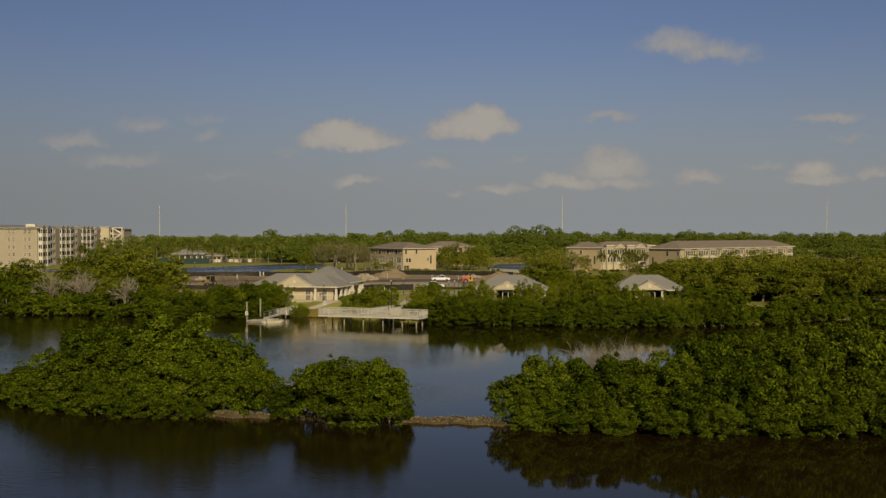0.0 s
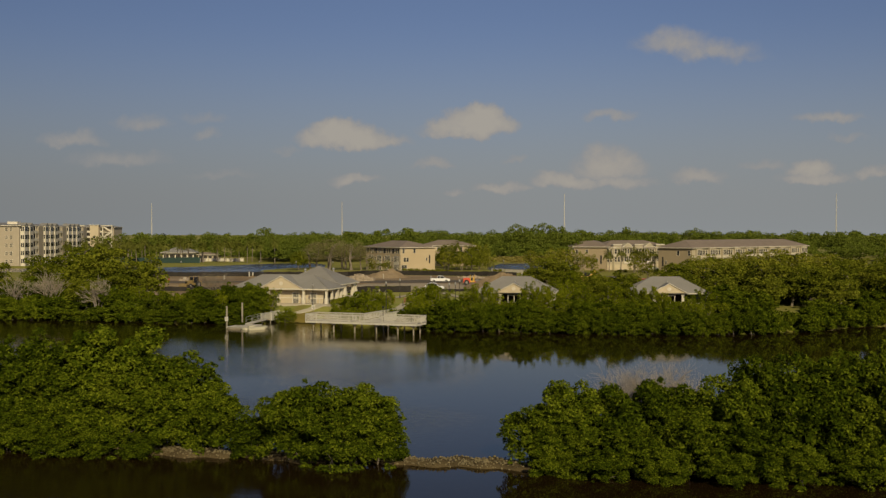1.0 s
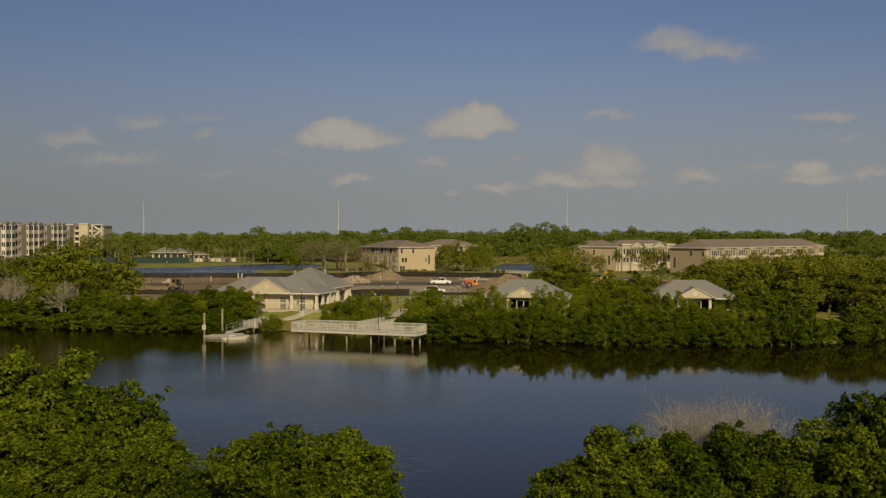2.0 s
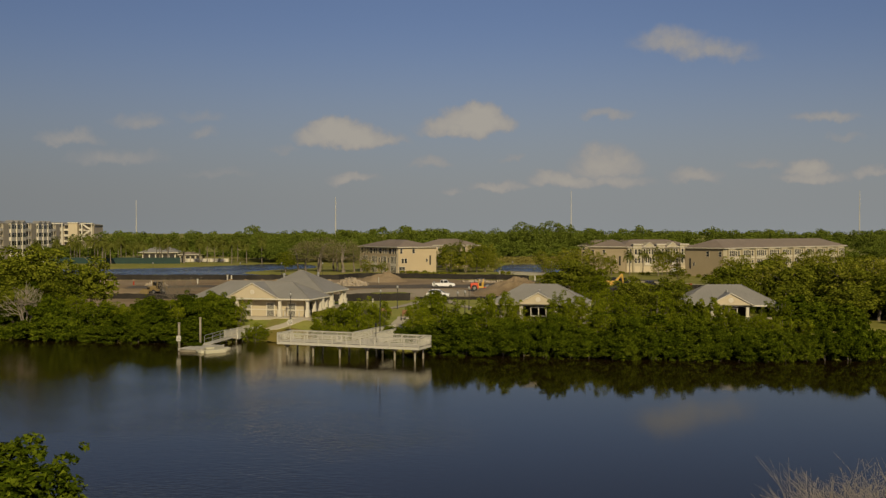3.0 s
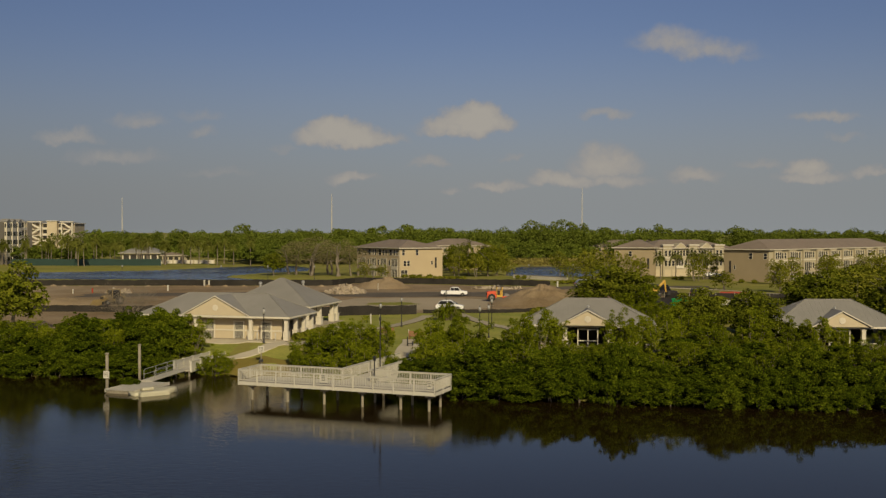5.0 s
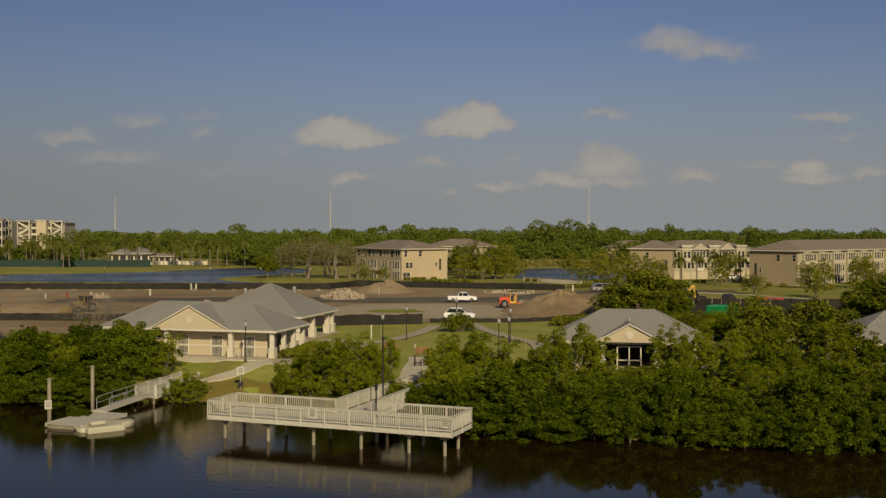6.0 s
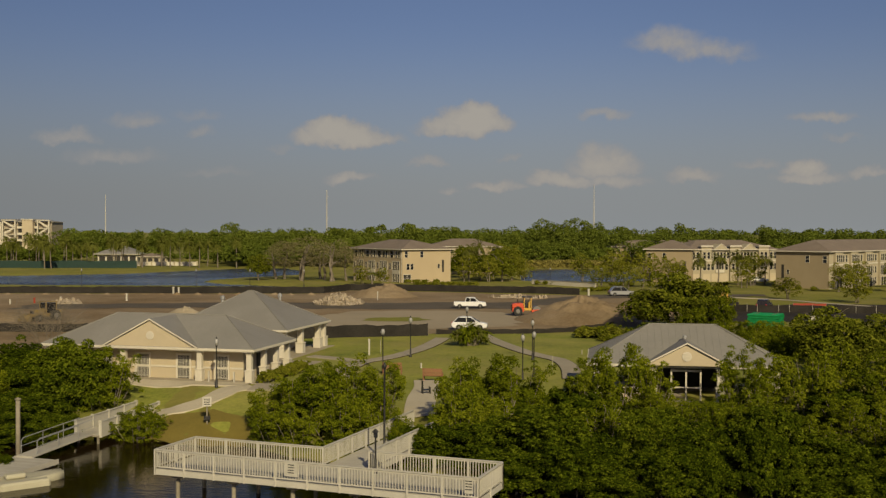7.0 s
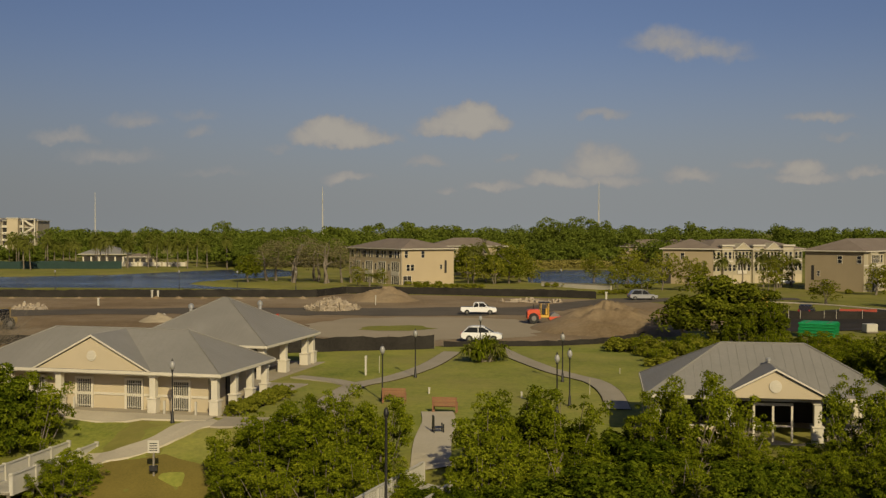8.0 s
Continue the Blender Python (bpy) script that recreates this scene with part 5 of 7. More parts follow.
def wing(parent, x0, x1, y0, y1, h, rise, wall="stucco", roof="tile_roof", over=0.7, z0=-0.6):
    part("wall", boxes((x0, x1, y0, y1, z0, h)), wall, parent)
    ax, ay = x1 - x0 + 2 * over, y1 - y0 + 2 * over
    if ax >= ay:
        r = part("roof", hip_solid(x0 - over, x1 + over, y0 - over, y1 + over, h + 0.05, h + rise, ay / 2, 0.2), roof, parent, "brown tiled hip roof")
    else:
        r = part("roof", hip_solid(-(y1 + over), -(y0 - over), x0 - over, x1 + over, h + 0.05, h + rise, ax / 2, 0.2), roof, parent, "brown tiled hip roof")
        r.matrix_basis = pose(0, 0, 0, 0, 0, -90)
    for f in fascia(x0 - over, x1 + over, y0 - over, y1 + over, h + 0.04, 0.17):
        part("fascia", f, "trim", r if ax >= ay else parent)
    return r


def centre_apartments():
    ob = thing("apartment_building", "three-storey tan stucco apartment building with a brown hip roof", "building", turn_at(-14.5, 390.5, 2.2, 33))
    D = 25.0
    wing(ob, 0, 14.2, 0, D, 8.3, 2.3, "stucco_apt")
    # end wall
    for x, z, w, h in ((1.1, 6.3, 0.8, 1.5), (5.6, 6.3, 0.85, 1.5), (1.6, 3.3, 0.85, 1.4), (2.75, 3.3, 0.85, 1.4), (10.6, 3.6, 0.6, 1.0)):
        window(ob, x, 0, z, w, h)
    part("stair_slot", boxes((11.6, 12.2, -0.04, 0.02, 2.6, 5.6)), "dark", ob, "tall dark stairwell slot")
    part("screened_porch", boxes((0.3, 2.4, -0.06, 0.02, 0.0, 2.1)), "dark", ob, "dark screened porch")
    part("porch_frame", boxes((0.2, 0.3, -0.1, 0.0, 0, 2.2), (1.3, 1.4, -0.1, 0.0, 0, 2.2), (2.4, 2.5, -0.1, 0.0, 0, 2.2), (0.3, 2.4, -0.1, 0, 2.1, 2.2), (0.3, 2.4, -0.1, 0, 1.0, 1.08)), "trim", ob)
    # long wall towards the pond
    for k in range(4):
        y = 3.4 + k * 6.1
        for dy, w in ((-1.9, 0.8), (-0.6, 0.8), (1.6, 1.5)):
            window(ob, y + dy, 0, 6.2, w, 1.6, "x")
        window(ob, y + 2.4, 0, 3.3, 0.8, 1.5, "x")
        for z, name, label in ((3.1, "balcony", "dark screened balcony with white parapet"), (0.05, "porch", "dark ground-floor porch")):
            dark = part(name, boxes((-0.05, 0.02, y - 2.2, y + 1.2, z, z + 2.1)), "glass", ob, label)
            for s in (-2.2, -1.35, -0.5, 0.35, 1.2):
                part("mullion", boxes((-0.12, -0.02, y + s - 0.07, y + s + 0.07, z, z + 2.2)), "trim", dark)
            part("lintel", boxes((-0.13, -0.02, y - 2.27, y + 1.27, z + 2.1, z + 2.25)), "trim", dark)
            if name == "balcony":
                part("parapet", boxes((-0.16, -0.02, y - 2.3, y + 1.3, z - 0.85, z)), "trim", dark)
    part("downpipe", boxes((-0.1, -0.02, 0.25, 0.35, 0, 8.2)), "trim", ob)
    part("roof_platform", boxes((8.5, 13.5, 9.0, 13.0, 8.9, 9.3)), "trim", ob, "pale flat platform on the roof")
    return ob


def rear_apartments():
    ob = thing("apartment_building", "tan stucco apartment building partly hidden behind trees", "building", turn_at(-8, 447, 2.2, 4))
    wing(ob, 0, 21, 0, 14, 8.2, 2.3, "stucco_apt")
    for x in (2.5, 6.5, 11, 15.5, 19):
        for z in (0.8, 3.6, 6.2):
            window(ob, x, 0, z, 1.1, 1.4)
    return ob


def townhouses_back():
    ob = thing("townhouse_row", "cream and tan townhouse row with pediments and a brown roof", "building", turn_at(47.2, 401, 2.2, -18))
    wing(ob, 0, 11.6, 0, 16, 8.4, 2.3, "stucco_tan")
    for x, z, w, h in ((1.0, 6.0, 0.8, 1.4), (4.6, 6.0, 0.8, 1.4), (8.3, 3.2, 0.6, 1.1), (1.2, 3.2, 1.0, 1.4)):
        window(ob, x, 0, z, w, h)
    part("stair_slot", boxes((9.4, 10.0, -0.04, 0.02, 2.4, 5.4)), "dark", ob)
    part("screened_porch", boxes((0.2, 1.9, -0.06, 0.02, 0, 2.4)), "dark", ob)
    ob2 = thing("townhouse_row", "cream townhouse row with white pediments, garages and many sash windows", "building", turn_at(58.0, 399.0, 2.2, 20))
    wing(ob2, 0, 27, 0.6, 14, 8.3, 2.4, "stucco_pale")
    for x in (1.9, 4.9, 13.6, 22.4, 25.6):
        tower = x in (4.9, 13.6, 22.4)
        w, front, top = (3.0, 0.0, 9.0) if tower else (2.2, 0.35, 8.2)
        bay = part("bay", boxes((x - w / 2, x + w / 2, front, 0.59, -0.5, top)), "stucco_pale", ob2, "cream projecting bay")
        part("string_course", boxes((x - w / 2 - 0.05, x + w / 2 + 0.05, front - 0.08, front - 0.005, 5.3, 5.6)), "trim", bay)
        if tower:
            part("cornice", boxes((x - w / 2 - 0.3, x + w / 2 + 0.3, front - 0.35, 1.2, top, top + 0.35)), "trim", bay, "white flat cornice")
        for dx in (-0.62, 0.62):
            window(bay, x + dx, front, 6.0, 0.75, 1.6)
            window(bay, x + dx, front, 3.1, 0.75, 1.6)
        part("garage_door", boxes((x - 1.0, x + 1.0, front - 0.06, front - 0.004, 0.0, 2.1)), "stucco", bay, "cream garage door")
    for x, n in ((9.25, 6), (18.0, 5)):
        gablet = part("pediment", prism(bmesh.new(), [(x - 2.1, 8.36), (x + 2.1, 8.36), (x, 9.75)], -0.12, 3.0, "y"), "stucco_pale", ob2, "small cream pediment at the eaves")
        for s in (-1, 1):
            part("raking_trim", prism(bmesh.new(), [(x + s * 2.3, 8.36), (x, 9.92), (x, 9.76), (x + s * 2.06, 8.36)], -0.24, -0.125, "y"), "trim", gablet)
        for k in range(n):
            wx = x + (k - (n - 1) / 2) * 1.0
            window(ob2, wx, 0.6, 6.0, 0.62, 1.6)
        for wx in (x - 2.1, x + 2.1):
            window(ob2, wx, 0.6, 3.1, 0.8, 1.5)
        screen = part("balcony", boxes((x - 1.2, x + 1.2, 0.5, 0.59, 2.6, 4.9)), "dark", ob2, "dark recessed balcony with white posts")
        for dx in (-1.2, -0.4, 0.4, 1.2):
            part("post", boxes((x + dx - 0.07, x + dx + 0.07, 0.38, 0.49, 2.6, 4.9)), "trim", screen)
        part("parapet", boxes((x - 1.3, x + 1.3, 0.3, 0.375, 2.4, 3.2)), "trim", screen)
        part("garage_door", boxes((x - 2.4, x + 2.4, 0.52, 0.596, 0.0, 2.1)), "stucco", ob2, "cream double garage door")
    return ob


def townhouses_front():
    # the near corner stands where end wall and long front meet
    ob = thing("townhouse_row", "long three-storey townhouse row, tan end wall, cream front, brown roof", "building", turn_at(81.3, 366.5, 2.2, 46))
    wing(ob, 0, 84, 0, 12.6, 8.5, 2.6, "stucco_pale")
    part("end_wall", boxes((-0.06, -0.002, 0.0, 12.6, -0.6, 8.5)), "stucco_tan", ob, "tan stucco end wall")
    for y, z, w, h in ((0.9, 6.0, 0.9, 1.5), (5.0, 6.0, 0.9, 1.5), (9.6, 3.2, 0.55, 1.0)):
        window(ob, y, -0.06, z, w, h, "x")
    part("stair_slot", boxes((-0.1, -0.05, 10.6, 11.2, 2.3, 5.4)), "dark", ob, "tall dark stairwell slot")
    part("string_course", boxes((0, 84, -0.08, -0.005, 5.4, 5.7)), "trim", ob)
    for k in range(10):
        x = 4.2 + k * 8.4
        bay = part("bay", boxes((x - 2.0, x + 2.0, -0.55, -0.002, -0.5, 8.3)), "stucco_pale", ob, "cream projecting bay")
        part("string_course", boxes((x - 2.06, x + 2.06, -0.63, -0.555, 5.4, 5.7)), "trim", bay)
        for dx in (-1.1, 0.0, 1.1):
            window(bay, x + dx, -0.55, 6.1, 0.85, 1.6)
        screen = part("balcony", boxes((x - 1.6, x + 1.6, -0.62, -0.552, 2.7, 4.9)), "glass", bay, "dark wide window with white mullions")
        for dx in (-1.65, -0.55, 0.55, 1.65):
            part("mullion", boxes((x + dx - 0.07, x + dx + 0.07, -0.7, -0.625, 2.6, 5.0)), "trim", screen)
        part("porch", boxes((x - 1.5, x + 1.5, -0.6, -0.552, 0, 2.1)), "dark", bay, "dark ground-floor porch")
        for dx in (-1.6, 0.0, 1.6):
            part("porch_post", boxes((x + dx - 0.09, x + dx + 0.09, -0.72, -0.605, -0.3, 2.3)), "trim", bay)
        for dx in (3.4, 5.0):
            for z in (0.6, 3.2, 6.1):
                if x + dx < 83.5:
                    window(ob, x + dx, 0, z, 0.95, 1.5)
    return ob


def far_apartments():
    ob = thing("apartment_building", "distant tan apartment building with a low brown roof behind the pond", "building", turn_at(62.5, 546, 2.0, -4))
    wing(ob, 0, 46, 0, 16, 7.0, 2.6, "stucco_tan")
    for k in range(11):
        for z in (0.6, 2.9, 5.0):
            window(ob, 2.4 + 4.1 * k, 0, z, 1.3, 1.3)
    return ob


far_apartments(), centre_apartments(), rear_apartments(), townhouses_back(), townhouses_front()


def condo(at, length, front, label):
    """A five-storey block: plain front wall with windows, long side of white bays and dark balconies."""
    ob = thing("condominium", label, "building", at, "condominiums")
    H = 16.2
    wing(ob, -front, 0, 0, length, H, 1.6, "stucco_condo", "metal_roof", 0.8)
    for k in range(int(front / 6.5)):
        for s in range(5):
            for dx in (-3.2, -5.0):
                window(ob, dx - k * 6.5, 0, 1.2 + s * 3.2, 1.0, 1.5, "y", "blind")
    for k in range(int(length / 6.2)):
        y = 3.2 + k * 6.2
        if k % 5 == 3:
            part("stair_wall", boxes((-0.4, 1.2, y - 2.8, y + 2.8, -0.5, H - 0.2)), "stucco_condo", ob, "tan projecting stair wall")
            continue
        if k % 5 == 2:
            for s in range(5):
                z = 0.3 + s * 3.2
                b = part("balcony", boxes((0.004, 0.06, y - 2.7, y + 2.7, z + 0.3, z + 2.9)), "dark", ob, "dark balcony recess with a white railing")
                part("slab", boxes((0.07, 1.3, y - 2.7, y + 2.7, z, z + 0.22)), "trim", b)
                part("railing", boxes((1.2, 1.26, y - 2.7, y + 2.7, z + 0.25, z + 1.1)), "trim", b)
                part("post", boxes((1.1, 1.3, y - 0.1, y + 0.1, z + 0.22, z + 3.19)), "trim", b)
            continue
        bay = part("bay", boxes((0.004, 1.7, y - 2.0, y + 2.0, -0.5, H - 0.1)), "trim", ob, "white projecting window bay")
        for s in range(5):
            z = 0.3 + s * 3.2
            for dy in (-0.95, 0, 0.95):
                part("window", boxes((1.704, 1.74, y + dy - 0.4, y + dy + 0.4, z + 0.9, z + 2.6)), "glass", bay)
            for dx in (0.5, 1.2):
                part("window", boxes((dx - 0.25, dx + 0.25, y - 2.04, y - 2.004, z + 0.9, z + 2.6)), "glass", bay)
        part("gablet", prism(bmesh.new(), [(y - 2.3, H + 0.06), (y + 2.3, H + 0.06), (y, H + 1.2)], -1.0, 1.9, "y"), "metal_roof", bay, "small grey gable over the bay").matrix_basis = Matrix(((0, 1, 0, 0), (1, 0, 0, 0), (0, 0, 1, 0), (0, 0, 0, 1)))
    part("roof_box", boxes((-9, -5, 12, 16, H + 0.6, H + 1.7)), "trim", ob, "white rooftop plant box")
    return ob


def stair_end(at):
    """The end of a farther block: open white stairs, a stucco tower, balconies and a bay."""
    ob = thing("condominium", "far cream condominium with open white stair towers", "building", at, "condominiums")
    H = 16.4
    wing(ob, -44, 0, 2.0, 18, H, 1.4, "stucco_condo", "metal_roof", 0.6)
    tower = part("tower", boxes((-13.6, -8.4, -1.0, 1.99, -0.5, H + 1.0)), "stucco", ob, "tan stucco tower with a flat cap")
    part("cap", boxes((-14.0, -8.0, -1.4, 2.4, H + 1.0, H + 1.4)), "trim", tower)
    part("window", boxes((-11.5, -10.5, -1.04, -1.004, 9.8, 11.2)), "glass", tower)
    for x0, x1 in ((-23.6, -16.8), (-6.3, -0.1)):
        shaft = part("stairwell", boxes((x0, x1, 1.9, 1.99, -0.4, H)), "stucco_condo", ob, "open white stairwell")
        for x in (x0 + 0.3, x1 - 0.3):
            part("column", boxes((x - 0.3, x + 0.3, -1.0, -0.4, -0.5, H + 0.6)), "trim", shaft)
        part("roof", boxes((x0 - 0.3, x1 + 0.3, -1.3, 1.9, H + 0.6, H + 1.0)), "trim", shaft)
        for s in range(5):
            z = 0.2 + s * 3.2
            part("landing", boxes((x0 + 0.6, x1 - 0.6, 0.2, 1.88, z, z + 0.25)), "trim", shaft)
            up = s % 2
            xa, xb = (x0 + 0.7, x1 - 0.7) if up else (x1 - 0.7, x0 + 0.7)
            part("flight", prism(bmesh.new(), [(xa, z + 0.25), (xb, z + 3.2), (xb, z + 4.1), (xa, z + 1.15)], -0.7, -0.5, "y"), "trim", shaft)
    for x0, x1 in ((-16.6, -13.8), (-8.2, -6.5)):
        for s in range(5):
            z = 0.3 + s * 3.2
            b = part("balcony", boxes((x0, x1, 1.9, 1.98, z + 0.3, z + 2.9)), "dark", ob, "dark balcony recess with a white railing")
            part("railing", boxes((x0, x1, 0.7, 0.78, z, z + 1.1)), "trim", b)
    bay = part("bay", boxes((-33, -24.4, 0.2, 1.99, -0.5, H)), "trim", ob, "white window bay under a small gable")
    part("gablet", prism(bmesh.new(), [(-33.4, H + 0.05), (-24.0, H + 0.05), (-28.7, H + 2.2)], -0.2, 3.0, "y"), "metal_roof", bay)
    for s in range(5):
        for x in (-32, -30.4, -28.7, -27, -25.4):
            part("window", boxes((x - 0.55, x + 0.55, 0.16, 0.196, 1.2 + s * 3.2, 2.9 + s * 3.2)), "glass", bay)
    return ob


condo(turn_at(-168, 443, 2.2, 2), 88, 48, "five-storey cream condominium with white bays and grey roof")
stair_end(turn_at(-197.4, 660, 2.4, 0))


def clubhouse():
    ob = thing("clubhouse", "low white clubhouse with a pale grey hip roof by the pond", "building", turn_at(-130, 545, 2.2, 4))
    wing(ob, -7.5, 7.5, 0, 14, 3.4, 3.4, "trim", "metal_roof", 1.4)
    for x in (-5.8, -2.9, 0, 2.9, 5.8):
        part("opening", boxes((x - 1.15, x + 1.15, -0.05, 0.02, 0.2, 2.6)), "dark", ob)
    wing(ob, 12, 22, -16, -10, 2.8, 1.2, "stucco_pale", "tile_roof", 0.8)
    for x in (13.4, 15.6, 17.8, 20.2):
        part("opening", boxes((x - 0.8, x + 0.8, -16.05, -15.98, 0.4, 2.2)), "dark", ob)
    wall = part("garden_wall", boxes((12, 36, -36.3, -36, -0.4, 1.5)), "trim", ob, "low cream garden wall")
    for x in range(12, 37, 4):
        part("pier", boxes((x - 0.25, x + 0.25, -36.45, -35.85, -0.4, 1.75)), "stucco_pale", wall)
    return ob


clubhouse()


# ---- palms ----
def make_palm(seed, height, fronds, reach):
    r2 = np.random.default_rng(seed)
    ob = thing("palm_tree", "tall green palm with a slim grey trunk", "palm", group="palms")
    bm, p = bmesh.new(), Vector((0, 0, -0.3))
    for s in range(5):
        q = p + Vector((r2.normal() * 0.08, r2.normal() * 0.08, (height + 0.3) / 5))
        tube(bm, p, q, 0.2 - s * 0.018, 0.19 - s * 0.018, 7, False)
        p = q
    part("trunk", bm, "bark", ob, smooth=True)
    bm = bmesh.new()
    for k in range(fronds):
        a, lift = r2.uniform(0, 6.28), r2.uniform(-0.25, 1.15)
        d = Vector((math.cos(a), math.sin(a), 0))
        side = Vector((-d.y, d.x, 0))
        spine = [p + d * (reach * t * (1 - 0.25 * t)) + Vector((0, 0, reach * (lift * t - 0.66 * t * t))) for t in np.linspace(0.05, 1, 7)]
        for i in range(6):
            for s in (-1, 1):
                w0 = 0.58 * math.sin(math.pi * min(1, (i + 0.6) / 6.4)) * reach / 2.2
                for u in (0.0, 0.5):
                    b = spine[i].lerp(spine[i + 1], u)
                    e = b + side * s * w0 + (spine[i + 1] - spine[i]) * 0.7 + Vector((0, 0, -w0 * 0.3))
                    bm.faces.new([bm.verts.new(c) for c in (b, b.lerp(e, 0.5) + Vector((0, 0, 0.05)), e, b + (spine[i + 1] - spine[i]) * 0.35)])
    part("crown", bm, "palm", ob)
    return ob


palm_stock = Stock([make_palm(90 + s, 6.0, 30, 2.8) for s in range(3)])
for x, y, h in ((-160, 497, 7.5), (-156, 503, 8.4), (-151, 495, 7.8), (-147, 506, 9), (-143, 498, 8), (-139, 492, 8.2), (-136, 503, 9.2), (-131, 497, 7.6), (-127, 494, 6.8), (-117, 500, 8.4), (-113, 495, 8.8), (-109, 502, 8), (-106, 493, 7.4), (-101, 499, 8), (-96, 504, 8.4), (-91, 498, 7.2),
                (-133, 476, 8.0), (-130.5, 475, 7.6), (-166, 490, 8), (-172, 498, 8.6), (-178, 492, 8), (57.3, 385, 6.2), (61.0, 383, 6.6), (68.2, 381, 6.6), (66.0, 384, 7.0), (73.0, 386, 6.2),
                *((-164 + 5.2 * k, 489 + 3.0 * ((k * 7) % 5), 7.6 + 0.5 * ((k * 3) % 4)) for k in range(18)), (6, 424, 8.6), (2.5, 414, 7.6), (-21.5, 384.5, 2.6), (-152, 512, 9), (-122, 511, 9), (-104, 512, 9.4), (-87, 507, 8)):
    palm_stock.put(x, y, high(x, y), rng.uniform(0, 360), 1.0 if h > 6 else 1.15, h / 6.0)


# ---- masts, lamps, fences ----
def mast(x, y, top, label):
    ob = thing("transmission_mast", label, "mast", turn_at(x, y, 2, 0), "masts")
    bm = bmesh.new()
    tube(bm, (0, 0, -1), (0, 0, top * 0.55), 0.34, 0.26, 8), tube(bm, (0, 0, top * 0.55), (0, 0, top - 2), 0.24, 0.12, 8)
    part("pole", bm, "paint", ob)
    bm = bmesh.new()
    for k in range(6):
        h = top * (0.35 + 0.1 * k)
        tube(bm, (0, -0.3, h), (0.9, -0.3, h + 0.1), 0.05, 0.04, 5)
    part("crossarm", bm, "steel", ob)


for x, y, top in ((78, 700, 40), (-204, 770, 36), (-55, 606, 33), (237, 661, 39)):
    mast(x, y, top, "slender pale transmission pole above the trees")


def make_lamp():
    ob = thing("park_lamp", "black park lamp post with a frosted acorn globe", "lamp post", group="park lamps")
    part("post", lathe(bmesh.new(), [(0.15, -0.2), (0.15, 0.12), (0.1, 0.2), (0.085, 0.7), (0.055, 0.8), (0.045, 3.3), (0.07, 3.35), (0.09, 3.45)], 10), "iron", ob, smooth=True)
    part("globe", lathe(bmesh.new(), [(0.09, 3.45), (0.17, 3.6), (0.19, 3.75), (0.14, 3.92), (0.08, 4.0)], 12), "lampglass", ob, "frosted white globe", smooth=True)
    part("finial", lathe(bmesh.new(), [(0.085, 4.0), (0.06, 4.05), (0.02, 4.18)], 8), "iron", ob)
    return ob


lamp_stock = Stock([make_lamp()])
for x, y in ((-24.1, 216.0), (-11.0, 225.1), (-8.8, 237.4), (1.2, 220.1), (2.4, 222.7), (3.4, 235.2), (-2.6, 253.5), (-86, 370), (-60.5, 371), (-48, 369), (-36, 370), (21, 384), (33, 383)):
    lamp_stock.put(x, y, high(x, y), 0)
spot = PIER @ Vector((11.2, 6.5, 1.75))
ob = thing("pier_pole", "slender dark pole standing on the pier deck", "pole", turn_at(spot.x, spot.y, spot.z, 0))
part("shaft", lathe(bmesh.new(), [(0.12, 0), (0.12, 0.1), (0.07, 0.2), (0.05, 5.3), (0.07, 5.35)], 10), "iron", ob, smooth=True)
part("fitting", lathe(bmesh.new(), [(0.08, 5.351), (0.12, 5.5), (0.09, 5.65), (0.03, 5.75)], 10), "iron", ob, smooth=True)
spot = PIER @ Vector((12.0, 3.5, 1.75))
ob = thing("deck_lantern", "short black lantern post on the pier deck", "lamp post", turn_at(spot.x, spot.y, spot.z, 0))
part("post", lathe(bmesh.new(), [(0.13, 0), (0.13, 0.08), (0.06, 0.16), (0.05, 1.95), (0.08, 2.0)], 10), "iron", ob, smooth=True)
part("lantern", boxes((-0.11, 0.11, -0.11, 0.11, 2.001, 2.28)), "glass", ob, "dark lantern glass", 0.015)
part("roof", lathe(bmesh.new(), [(0.2, 2.281), (0.12, 2.36), (0.03, 2.46)], 8), "iron", ob)


def cloth_fence(name, line, height, label, gap=2.4, material="cloth", side=0.03):
    """Sagging cloth on stakes along a line."""
    ob = thing(name, label, "fence")
    bm, last = bmesh.new(), None
    for (ax, ay), (bx, by) in zip(line, line[1:]):
        k = max(1, int(math.hypot(bx - ax, by - ay) / (gap / 2)))
        for i in range(k + 1):
            x, y = ax + (bx - ax) * i / k, ay + (by - ay) * i / k
            z = high(x, y)
            y += 0.12 * noise.noise((x * 0.6, y * 0.6, 1))
            h = height * (1 + 0.10 * noise.noise((x * 0.35, y * 0.35, 5))) - (0.1 if i % 2 else 0)
            row = [bm.verts.new((x, y - 0.02, z - 0.1)), bm.verts.new((x, y - 0.02 + 0.1 * noise.noise((x, y, 7)), z + h * 0.5)), bm.verts.new((x, y - 0.02, z + h)), bm.verts.new((x, y + 0.02, z + h)), bm.verts.new((x, y + 0.02, z - 0.1))]
            if last:
                for j in range(4):
                    bm.faces.new((last[j], last[j + 1], row[j + 1], row[j]))
            last = row
            if i % 2 == 0:
                part("stake", boxes((x - 0.03, x + 0.03, y + side, y + side + 0.05, z - 0.2, z + h + 0.12)), "deck" if side < 0 else "pile" if material == "cloth" else "steel", ob)
    bmesh.ops.recalc_face_normals(bm, faces=bm.faces[:])
    part("cloth", bm, material, ob)
    return ob


